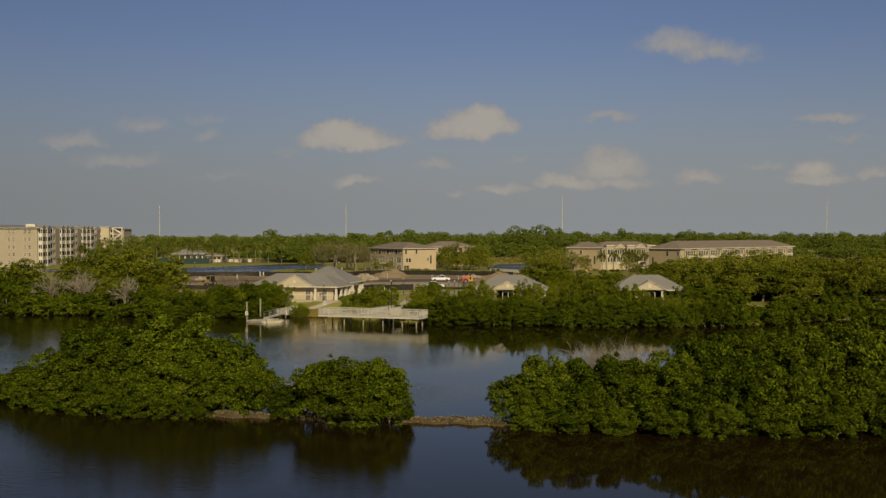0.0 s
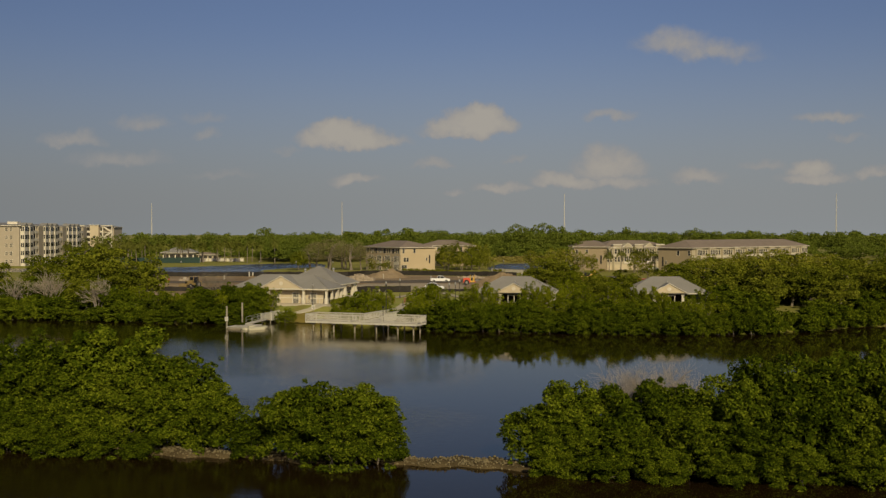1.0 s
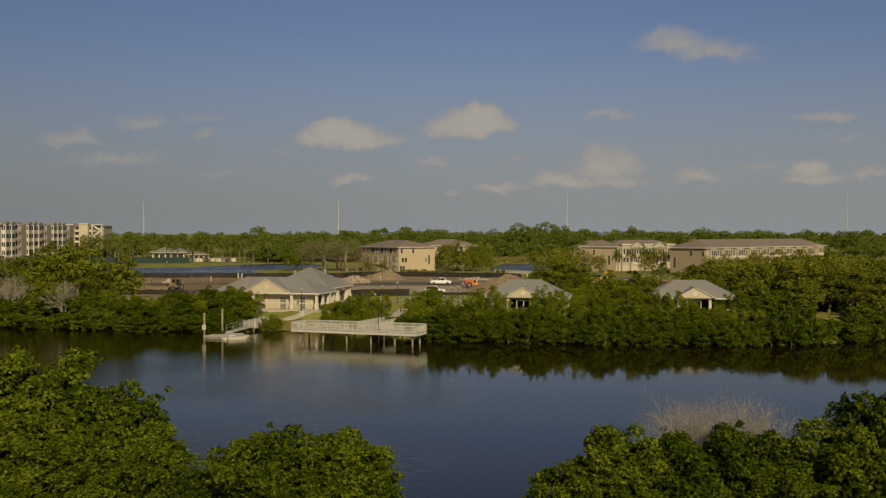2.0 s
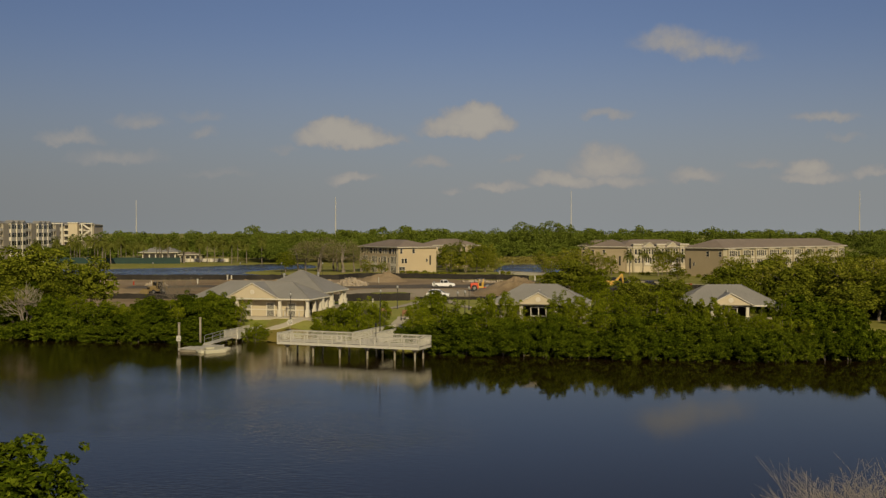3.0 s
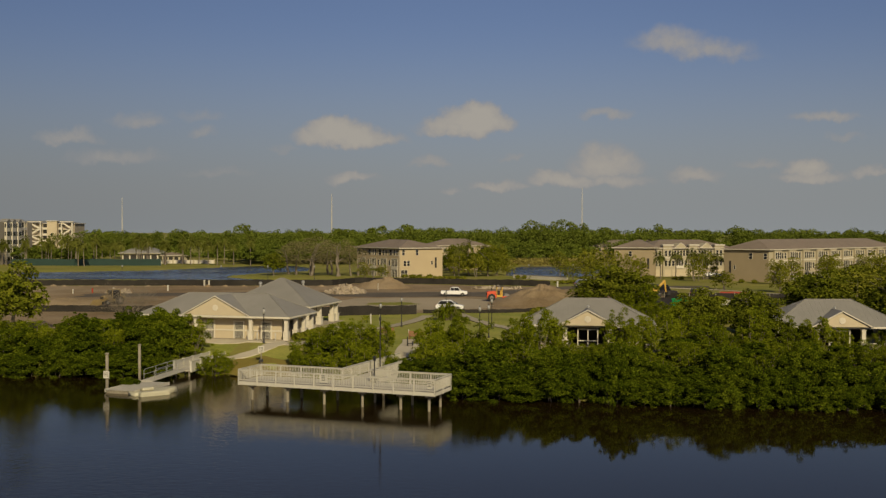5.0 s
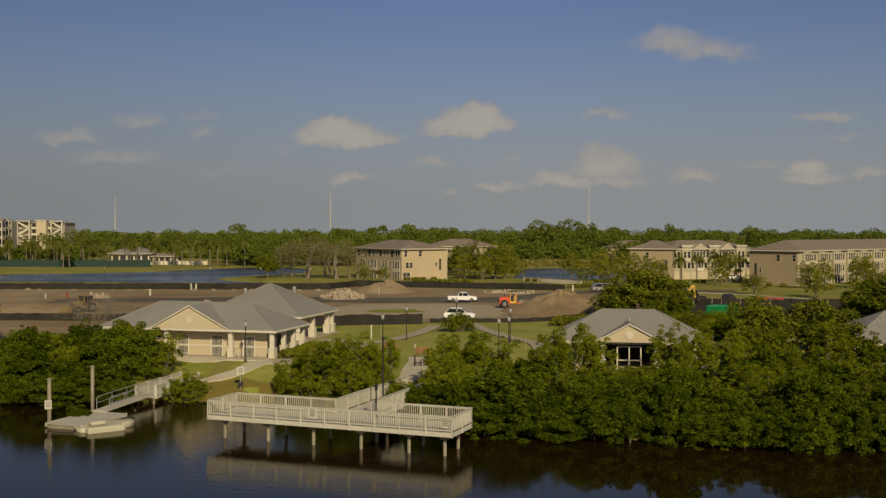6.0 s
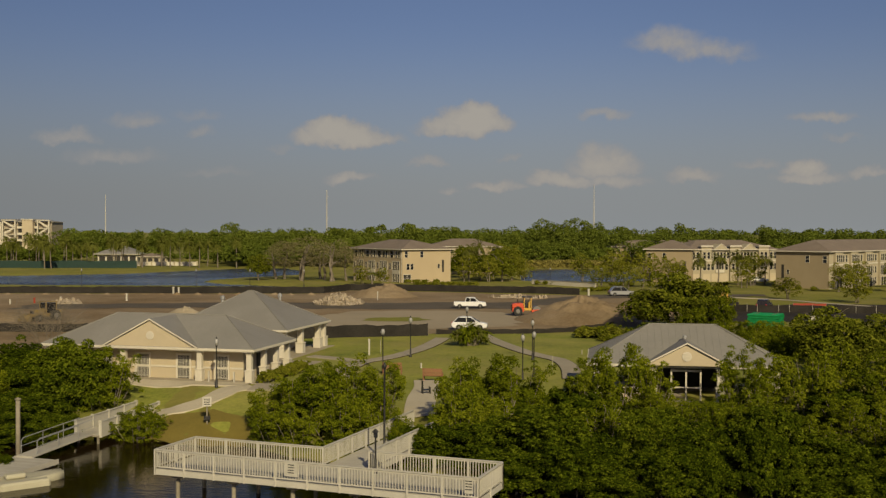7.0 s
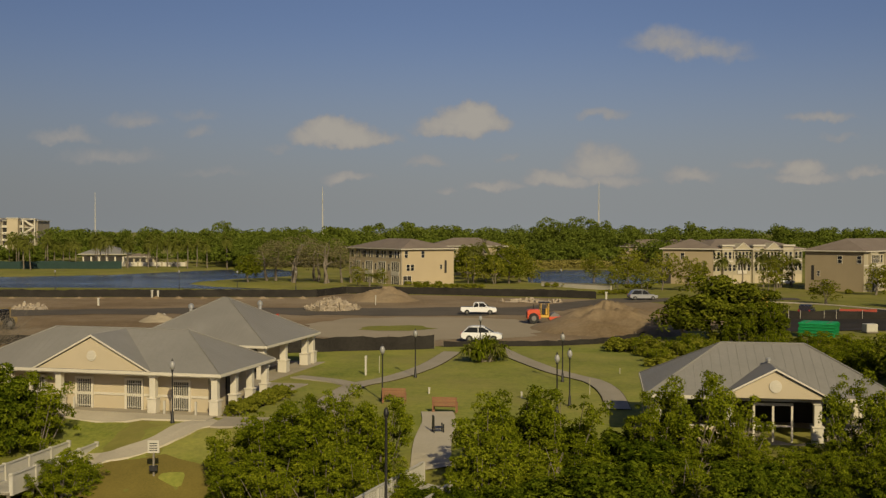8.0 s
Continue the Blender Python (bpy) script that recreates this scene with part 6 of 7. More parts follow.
cloth_fence("silt_fence", [(-122, 343.6), (-56, 345), (-29, 346.4), (-24.5, 357.5), (-11.4, 355.6), (10, 349), (22.6, 343.4)], 1.45, "long black silt fence between the site and the pond", 3.0)
cloth_fence("silt_fence", [(-27, 254.6), (-19.8, 256.2), (-12, 258.0), (-7.2, 259.4)], 1.5, "tall sagging black cloth fence at the lawn's edge", 2.4)
cloth_fence("silt_fence", [(-6.2, 261.2), (-0.4, 261.8), (6.2, 262.8), (11.5, 265.2), (16, 270), (20.4, 278), (27, 281.5), (34, 282.5)], 0.65, "low black silt fence round the dirt mound", 2.4)
cloth_fence("silt_fence", [(40.5, 300.5), (45, 299), (50, 298.6), (57, 297.5), (66, 296), (76, 294)], 1.2, "tall black cloth fence with pale stakes along the road", 3.0, "cloth", -0.1)
cloth_fence("silt_fence", [(-75, 263.2), (-50, 263.2), (-42, 261.5)], 1.1, "black cloth fence beside the bushes", 2.4)
cloth_fence("court_fence", [(-160, 483.5), (-143, 484), (-106, 486)], 2.5, "dark green screened tennis court fence", 6.0, "green_mesh")
ob = thing("pond_wall", "low pale wall beside the small pond", "wall", turn_at(17, 388.0, 2.2, -52))
part("wall", boxes((0, 21, 0, 0.3, -0.4, 1.05)), "trim", ob, bevel=0.03)
part("coping", boxes((-0.05, 21.05, -0.06, 0.36, 1.052, 1.15)), "concrete", ob)
cloth_fence("orange_barrier", [(51.5, 301.2), (54, 300.8), (56.5, 300.2)], 1.35, "orange plastic safety netting beside the road", 2.0, "orange")


# ---- the floating dock ----
def dock():
    ob = thing("floating_dock", "grey floating dock with pale timber decking", "dock", turn_at(-35.4, 192.9, 0, -18))
    part("float", boxes((0.1, 3.1, 0.1, 5.9, -0.25, 0.3)), "pile", ob, bevel=0.04)
    for i in range(int(6.0 / 0.15)):
        part("plank", boxes((0, 3.2, i * 0.15, i * 0.15 + 0.138, 0.31, 0.36)), "deck", ob)
    for a in ((-0.05, 0, 0, 6), (3.2, 3.25, 0, 6)):
        part("edge_board", boxes((*a, 0.1, 0.42)), "deck", ob)
    return ob


dock()
for x, y, h in ((-35.75, 194.7, 3.5), (-34.35, 200.9, 3.7)):
    ob = thing("mooring_pile", "pale round mooring pile beside the floating dock", "pile", turn_at(x, y, 0, 0), "mooring piles")
    part("shaft", tube(bmesh.new(), (0, 0, -2), (0, 0, h), 0.16, 0.145, 12), "pile", ob, smooth=True)
    part("cap", lathe(bmesh.new(), [(0.21, h), (0.21, h + 0.06), (0.03, h + 0.16)], 12), "pile", ob)
    if h < 3.6:
        s = part("notice", boxes((-0.28, 0.28, -0.27, -0.22, 1.2, 1.9)), "paint", ob, "white notice on the pile")
        for i in range(3):
            part("text_bar", boxes((-0.2, 0.2, -0.278, -0.271, 1.4 + i * 0.15, 1.44 + i * 0.15)), "iron", s)


def launch():
    """A moulded beige craft float beside the dock."""
    ob = thing("craft_float", "beige moulded plastic craft float moored by the dock", "float", turn_at(-32.6, 191.7, 0, 37))
    bm = bmesh.new()
    rings = []
    for s in np.linspace(0, 1, 9):
        w = 0.95 * (1 - max(0, s - 0.55) ** 2 * 3.2)
        z = 0.34 + 0.25 * max(0, s - 0.4)
        rings.append([bm.verts.new((s * 4.4, w * a, h)) for a, h in ((-1, -0.2), (-1, z * 0.75), (-0.75, z), (-0.3, z * 0.8), (0.3, z * 0.8), (0.75, z), (1, z * 0.75), (1, -0.2))])
    for lo, hi in zip(rings, rings[1:]):
        for i in range(8):
            bm.faces.new((lo[i], lo[(i + 1) % 8], hi[(i + 1) % 8], hi[i]))
    bm.faces.new(rings[0][::-1]), bm.faces.new(rings[-1])
    bmesh.ops.recalc_face_normals(bm, faces=bm.faces[:])
    part("hull", bm, "canvas", ob, smooth=True)
    part("pontoon", boxes((0.3, 3.2, -1.75, -1.0, -0.2, 0.42)), "canvas", ob, bevel=0.12)
    part("seat_block", boxes((1.0, 2.2, -0.35, 0.35, 0.3, 0.62)), "canvas", ob, bevel=0.1)


launch()


def gangway():
    ob = thing("gangway", "white metal gangway with curved pipe rails down to the dock", "gangway")
    a, b = Vector((-32.9, 198.2, 0.48)), Vector((-31.0, 204.9, 0.75))
    d = (b - a).normalized()
    side = Vector((d.y, -d.x, 0)).normalized() * 0.6
    bm = bmesh.new()
    for s, e in ((a, b),):
        v = [bm.verts.new(p + q) for q in (Vector((0, 0, 0)), Vector((0, 0, -0.12))) for p in (s - side, s + side, e + side, e - side)]
        for f in ((0, 1, 2, 3), (7, 6, 5, 4), (0, 4, 5, 1), (1, 5, 6, 2), (2, 6, 7, 3), (3, 7, 4, 0)):
            bm.faces.new([v[i] for i in f])
    part("ramp", bm, "deck", ob)
    for s in (-1, 1):
        bm = bmesh.new()
        up = Vector((0, 0, 1.0))
        p0, p1 = a + side * s + d * 0.5, b + side * s
        chain = [p0, p0 + up * 0.85, p0 + up + d * 0.25, p1 + up]
        for p, q in zip(chain, chain[1:]):
            tube(bm, p, q, 0.03, 0.03, 6)
        tube(bm, p0 + up * 0.5, p1 + up * 0.5, 0.025, 0.025, 6)
        for t in (0.35, 0.7):
            tube(bm, p0.lerp(p1, t), p0.lerp(p1, t) + up, 0.025, 0.025, 6)
        part("handrail", bm, "steel", ob, "bent metal pipe handrail")
    ob = thing("shore_landing", "white timber landing with solid side panels leading ashore", "landing", turn_at(-30.9, 204.6, -1.0, -12))
    part("deck_frame", boxes((-0.9, 0.9, 0, 9.0, 1.5, 1.62)), "pile", ob)
    for i in range(60):
        part("plank", boxes((-0.9, 0.9, i * 0.15, i * 0.15 + 0.138, 1.62, 1.66)), "deck", ob)
    for s in (-1, 1):
        x = 0.95 * s
        part("side_panel", boxes((x - 0.04, x + 0.04, 0.1, 9.0, 1.45, 2.55)), "paint", ob, "solid white board side")
        part("cap_rail", boxes((x - 0.1, x + 0.1, 0.0, 9.1, 2.552, 2.6)), "paint", ob)
        for y in (0.15, 2.4, 4.7, 7.0, 9.0):
            part("post", boxes((x - 0.11, x + 0.11, y - 0.08, y + 0.08, 1.46, 2.66)), "paint", ob)
            part("leg", tube(bmesh.new(), (x * 0.8, y, -1.2), (x * 0.8, y, 1.49), 0.1, 0.1, 8), "pile", ob)


gangway()


# ---- park furniture ----
def bench(x, y, turn):
    ob = thing("park_bench", "red-brown wooden slatted park bench with a high back", "bench", turn_at(x, y, high(x, y) + 0.06, turn), "benches")
    seat = part("seat", boxes((-0.85, 0.85, -0.02, 0.0, 0.4, 0.42)), "bench_wood", ob)
    for i in range(4):
        part("slat", boxes((-0.85, 0.85, -0.5 + i * 0.125, -0.39 + i * 0.125, 0.42, 0.45)), "bench_wood", seat)
    back = part("backrest", boxes((-0.85, 0.85, 0.05, 0.09, 0.46, 0.54)), "bench_wood", ob)
    for i in range(5):
        part("slat", boxes((-0.85, 0.85, 0.05 + i * 0.018, 0.08 + i * 0.018, 0.56 + i * 0.11, 0.65 + i * 0.11)), "bench_wood", back)
    for s in (-0.8, 0.8):
        part("leg", boxes((s - 0.04, s + 0.04, -0.48, -0.4, 0, 0.66)), "bench_wood", ob)
        part("leg", boxes((s - 0.04, s + 0.04, 0.04, 0.12, 0, 1.08)), "bench_wood", ob)
        part("armrest", boxes((s - 0.05, s + 0.05, -0.5, 0.04, 0.66, 0.7)), "bench_wood", ob)


bench(-10.1, 223.8, 175), bench(-6.5, 219.8, 170)
ob = thing("garden_chair", "dark slatted garden chair on the concrete landing", "chair", turn_at(-7.0, 212.4, high(-7.0, 212.4) + 0.07, 100))
part("backrest", boxes((-0.3, 0.3, 0.25, 0.3, 0.35, 1.05)), "iron", ob)
part("seat", boxes((-0.3, 0.3, -0.35, 0.24, 0.3, 0.35)), "iron", ob)
for s in (-0.27, 0.27):
    part("leg", boxes((s - 0.04, s + 0.04, -0.35, -0.28, 0, 0.55)), "iron", ob)
    part("leg", boxes((s - 0.04, s + 0.04, 0.24, 0.31, 0, 0.55)), "iron", ob)

ob = thing("park_sign", "small white notice on a post by the shore", "sign", turn_at(-22.9, 206.8, high(-22.9, 206.8), 5))
part("post", boxes((-0.05, 0.05, -0.05, 0.05, -0.2, 1.9)), "pile", ob)
board = part("board", boxes((-0.32, 0.32, -0.09, -0.055, 1.35, 2.05)), "paint", ob, "white notice board")
for i in range(4):
    part("text_bar", boxes((-0.22, 0.22, -0.096, -0.091, 1.46 + i * 0.13, 1.51 + i * 0.13)), "iron", board)
part("litter_box", boxes((-0.22, 0.22, -0.2, 0.1, 0.35, 0.62)), "iron", ob, "small dark box on the post")

for x, y, h, w, mat_name, label in ((-13.1, 239.1, 1.7, 0.16, "paint", "white utility marker post on the lawn"), (-7.6, 228.7, 0.5, 0.13, "paint", "small white marker on the lawn"), (-0.7, 226.5, 0.5, 0.13, "paint", "small white marker on the lawn"), (9.0, 240.1, 0.5, 0.08, "canvas", "thin pale yellow survey stake on the lawn"),
                                    (4.6, 228, 1.2, 0.05, "canvas", "thin pale yellow survey stake on the lawn"), (-12, 240.5, 1.5, 0.05, "canvas", "thin pale yellow survey stake on the lawn"), (24.0, 340.5, 1.4, 0.35, "paint", "white site marker board by the fence"), (-17, 326, 1.6, 0.12, "paint", "white marker post on the dirt"), (-58.5, 341.8, 1.5, 0.3, "paint", "white pipe stub by the silt fence"),
                                    (-57.4, 341.8, 1.4, 0.3, "paint", "white pipe stub by the silt fence"), (-62, 322, 1.3, 0.3, "paint", "white valve box on the dirt"), (-79, 312, 0.9, 0.2, "paint", "small white survey marker on the dirt"), (-76, 315, 1.0, 0.25, "orange", "small orange survey marker on the dirt"), (-72.5, 318, 1.0, 0.2, "paint", "small white survey marker on the dirt"), (-29, 296, 0.8, 0.3, "orange", "small orange marker on the sand"), (-45, 297, 0.7, 0.2, "paint", "small white survey marker on the dirt")):
    ob = thing("marker_post", label, "marker", turn_at(x, y, high(x, y), rng.uniform(0, 90)))
    part("post", boxes((-w / 2, w / 2, -w / 2, w / 2, -0.2, h * 0.86)), mat_name, ob, bevel=0.01)
    part("cap", boxes((-w * 0.6, w * 0.6, -w * 0.6, w * 0.6, h * 0.862, h)), mat_name, ob, bevel=0.01)


# ---- shrubs and hedges ----
shrub_stock = Stock([make_bush(40 + s, 1.0, 1.0, 1.2, 900, 0.2, 12, "olive", 0.0, "shrub", "low yellow-green shrub", "shrub", 60) for s in range(2)])
for k in range(9):
    shrub_stock.put(-20.5 + 0.25 * k, 218.7 + 1.0 * k, 2.25, 40 * k, 1.0, 0.95, "clipped yellow-green hedge shrub beside the pavilion")
for k in range(26):
    x, y = 10 + rng.uniform(0, 12), 242 + rng.uniform(0, 22)
    if x < 12 and y < 250:
        continue
    shrub_stock.put(x, y, high(x, y) - 0.1, 37 * k, rng.uniform(1.0, 2.0), rng.uniform(0.8, 1.6), "unkempt yellow-green shrub at the lawn's edge")
for k in range(22):
    x, y = 12.5 + rng.uniform(0, 9), 246 + rng.uniform(0, 15)
    grow(loose_stock, x, y, rng.uniform(0.9, 1.7), rng.uniform(1.2, 2.2), "unkempt yellow-green bush on the slope beside the lawn", 0.1)
for x, y in ((18, 385), (20, 384), (22, 383), (35, 378), (37, 377.5), (39, 377), (-13, 388.5), (-11, 389), (-9, 389.8), (-6, 391), (60, 379), (62, 380), (71, 366), (73.5, 363.5), (76, 361), (84, 352), (52, 386), (55, 387), (28, 404), (30, 404.5), *((-10.6 + 1.5 * k, 378.0) for k in range(10)), *((25.6 + 1.3 * k, 355.5 + 0.6 * k) for k in range(6))):
    shrub_stock.put(x, y, high(x, y) - 0.1, 31 * x, 1.2, 1.0, "clipped green hedge shrub by the buildings")

for k in range(40):
    x, y = rng.uniform(24, 44), rng.uniform(236, 264)
    if x - 24 > (266 - y) * 1.6:
        continue
    grow(loose_stock if k % 3 else shrub_stock, x, y, rng.uniform(1.6, 2.6), rng.uniform(1.8, 3.2), "dry brown-green brush behind the picnic pavilion", 0.1) if k % 3 else shrub_stock.put(x, y, high(x, y) - 0.1, 37 * k, 1.8, 1.4, "unkempt yellow-green shrub behind the pavilion")


def spiky_plant(x, y):
    """A clump of low palms: many small fan crowns on pale leaning stems."""
    ob = thing("cabbage_palm_clump", "shaggy green clump of low palms on the lawn", "shrub", turn_at(x, y, high(x, y), 0) @ Matrix.Scale(1.3, 4))
    r2 = np.random.default_rng(7)
    for k in range(24):
        bm = bmesh.new()
        a, f = r2.uniform(0, 6.28), math.sqrt(r2.uniform(0, 1))
        cx, cy, cz = 1.65 * f * math.cos(a), 1.3 * f * math.sin(a), r2.uniform(0.35, 1.0) * (2.1 - 1.0 * f)
        part("stem", tube(bmesh.new(), (cx * 0.35, cy * 0.35, -0.1), (cx, cy, cz), 0.07, 0.05, 6), "twig", ob)
        for i in range(64):
            b, e = r2.uniform(0, 6.28), r2.uniform(-0.5, 1.3)
            d = Vector((math.cos(b) * math.cos(e), math.sin(b) * math.cos(e), math.sin(e)))
            side = Vector((-d.y, d.x, 0)) * 0.06
            p = Vector((cx, cy, cz))
            q = p + d * r2.uniform(0.55, 0.95)
            m = p.lerp(q, 0.55)
            bm.faces.new([bm.verts.new(c) for c in (p, m - side, q - Vector((0, 0, 0.28)), m + side)])
        part("frond_tuft", bm, "mangrove_sun" if k % 3 else "palm", ob)


spiky_plant(-2.4, 248.8)


def dead_shrub(x, y, h, r, seed, label, stems=12, depth_of=3, material="twig", girth=0.03):
    ob = thing("bare_shrub", label, "shrub", turn_at(x, y, max(0, high(x, y)) - 0.1, 0))
    r2 = np.random.default_rng(seed)
    bm = bmesh.new()

    def grow_twig(p, d, length, girth, depth):
        q = p + d * length
        tube(bm, p, q, girth, girth * 0.6, 4, False)
        if depth:
            for k in range(4 if depth > 1 else 5):
                n = (d + Vector((r2.normal(), r2.normal(), r2.normal() * 0.7)) * 0.55).normalized()
                grow_twig(p.lerp(q, r2.uniform(0.5, 1.0)), n, length * r2.uniform(0.5, 0.8), girth * 0.55, depth - 1)

    for k in range(stems):
        a = k * 0.9
        grow_twig(Vector((math.cos(a) * 0.3, math.sin(a) * 0.3, 0)), Vector((math.cos(a) * r / h, math.sin(a) * r / h, 1)).normalized(), h * 0.42, max(0.03, girth), depth_of)
    part("bough", bm, material, ob)


for x, y, h, r, seed in ((13.2, 95.2, 7.8, 1.2, 3), (14.9, 96.2, 7.6, 1.3, 4), (16.8, 95.6, 7.2, 1.2, 5)):
    dead_shrub(x, y, h, r, seed, "leafless grey-brown shrub among the mangroves", 15)
dead_shrub(-47.5, 242, 7.0, 4.6, 6, "leafless brown tree at the site's edge", 22, 3, "bark")
for x, y, h, r, seed in ((-78.0, 214.5, 8.4, 2.6, 8), (-72.5, 215.5, 9.2, 2.2, 9), (-63.0, 213.5, 7.6, 2.0, 10)):
    dead_shrub(x, y, h, r, seed, "leafless pale tree among the bank trees", 6, 3, "twig", 0.1)
for k, (x, y, h) in enumerate(((-2.0, 198.0, 4.6), (-52, 209, 5.2), (4.5, 196, 4.4))):
    dead_shrub(x, y, h, 0.6, 60 + k, "bare pale branch standing among the mangroves", 2, 1)
r2 = np.random.default_rng(31)
cl = [(r2.uniform(22, 52), r2.uniform(506, 520), 2.6) for i in range(90)]
structure("pond_reeds", leaf_mesh("pond_reeds", leaf_cloud(r2, cl, [(2.4, 2.0, 2.0)] * 90, 9000, 1.1, 0.25)), "reed", "dry yellow reeds along the far pond edge", "reeds", kind="stuff")


# ---- building site ----
def mound(name, x, y, rx, ry, h, material, label, seed=0, sharp=1.0):
    bm = bmesh.new()
    n, m = 44, 16
    rings = []
    for j in range(m + 1):
        f = j / m
        ring = []
        for i in range(n):
            a = 2 * math.pi * i / n
            k = 1 + 0.22 * noise.noise((math.cos(a) * 1.5, math.sin(a) * 1.5, seed))
            px, py = x + rx * f * k * math.cos(a), y + ry * f * k * math.sin(a)
            z = h * (1 - f ** sharp) * (1 + 0.35 * noise.noise((px * 0.5, py * 0.5, seed + 4)) + 0.22 * noise.noise((px * 1.7, py * 1.7, seed + 9))) - 0.15 * f + 0.1 * (1 - f) * noise.noise((px * 3.1, py * 3.1, seed))
            ring.append(bm.verts.new((px, py, high(px, py) + z)) if j else None)
        rings.append(ring)
    tip = bm.verts.new((x, y, high(x, y) + h))
    for i in range(n):
        bm.faces.new((tip, rings[1][i], rings[1][(i + 1) % n]))
        for j in range(1, m):
            bm.faces.new((rings[j][i], rings[j + 1][i], rings[j + 1][(i + 1) % n], rings[j][(i + 1) % n]))
    bmesh.ops.recalc_face_normals(bm, faces=bm.faces[:])
    me = mesh_of(bm, name, 0, True)
    me.materials.append(M[material])
    return tagged(new(name, me), label, "mound", "", "stuff")


mound("dirt_mound", 15.5, 283, 10.5, 12, 3.2, "dirt", "broad brown dirt mound beside the road", 1, 1.3)
mound("dirt_mound", 20, 300, 8, 9, 1.5, "dirt", "low brown dirt mound on the site", 2, 1.3)
mound("dirt_mound", -16.5, 337, 7.5, 6, 2.2, "dirt", "brown dirt mound before the silt fence", 3, 1.4)
mound("dirt_mound", -44.6, 292, 3.0, 2.4, 1.25, "sand", "pale heap of sand behind the pavilion", 4, 1.1)
mound("dirt_mound", -70, 283, 12, 6, 1.0, "dirt", "low spread of graded dirt", 6, 1.5)
for k in range(24):
    mound("dirt_heap", -116 + k * 3.7 + rng.uniform(-0.6, 0.6), 340.2 + rng.uniform(-0.5, 0.5), 1.5, 1.1, rng.uniform(0.22, 0.5), "dirt", "small pale dirt heap along the silt fence", 20 + k, 1.2)


def rubble(x, y, rx, ry, h, count, label, sizes=(0.25, 0.8)):
    ob = thing("rubble_heap", label, "rubble", turn_at(x, y, high(x, y), 0))
    r3 = np.random.default_rng(int(x * 10) % 97)
    base = bmesh.new()
    lathe(base, [(rx, -0.1), (rx * 0.7, h * 0.35), (rx * 0.3, h * 0.75), (0.2, h * 0.9)], 14)
    bmesh.ops.scale(base, vec=(1, ry / rx, 1), verts=base.verts[:])
    part("base", base, "rubble", ob)
    shapes = []
    for k in range(6):
        bm = boxes((-0.5, 0.5, -0.35, 0.35, -0.2, 0.2))
        for v in bm.verts:
            v.co += Vector((r3.normal(), r3.normal(), r3.normal())) * 0.1
        shapes.append(mesh_of(bm, "chunk"))
    for k in range(count):
        f, a = math.sqrt(r3.uniform(0, 1)), r3.uniform(0, 6.28)
        o = part("chunk", shapes[k % 6], "rubble", ob)
        s = r3.uniform(*sizes)
        o.matrix_basis = pose(rx * f * math.cos(a), ry * f * math.sin(a), h * (1 - f) * 0.95 + 0.1, *r3.uniform(0, 360, 3)) @ Matrix.Diagonal((s * 1.6, s, s, 1))


rubble(-23, 314, 4.2, 3.4, 1.7, 190, "heap of broken concrete and timber on the site")
rubble(9.5, 333, 6.0, 1.5, 0.5, 50, "scattered pale debris beside the asphalt", (0.2, 0.6))
rubble(-70, 314, 3.0, 2.0, 0.7, 40, "low heap of timber debris on the dirt", (0.2, 0.6))


def wheel(parent, x, y, r, width, z=None):
    z = r if z is None else z
    t = part("wheel", tube(bmesh.new(), (x, y - width / 2, z), (x, y + width / 2, z), r, r, 20), "rubber", parent, "black tyre", 0.02)
    s = -1 if y < 0 else 1
    part("rim", lathe_y(x, y + s * (width / 2 + 0.004), z, r * 0.52, s), "rim", t, "dark grey wheel rim")


def lathe_y(x, y, z, r, s):
    bm = bmesh.new()
    return tube(bm, (x, y - 0.02 * s, z), (x, y + 0.015 * s, z), r, r * 0.85, 14)


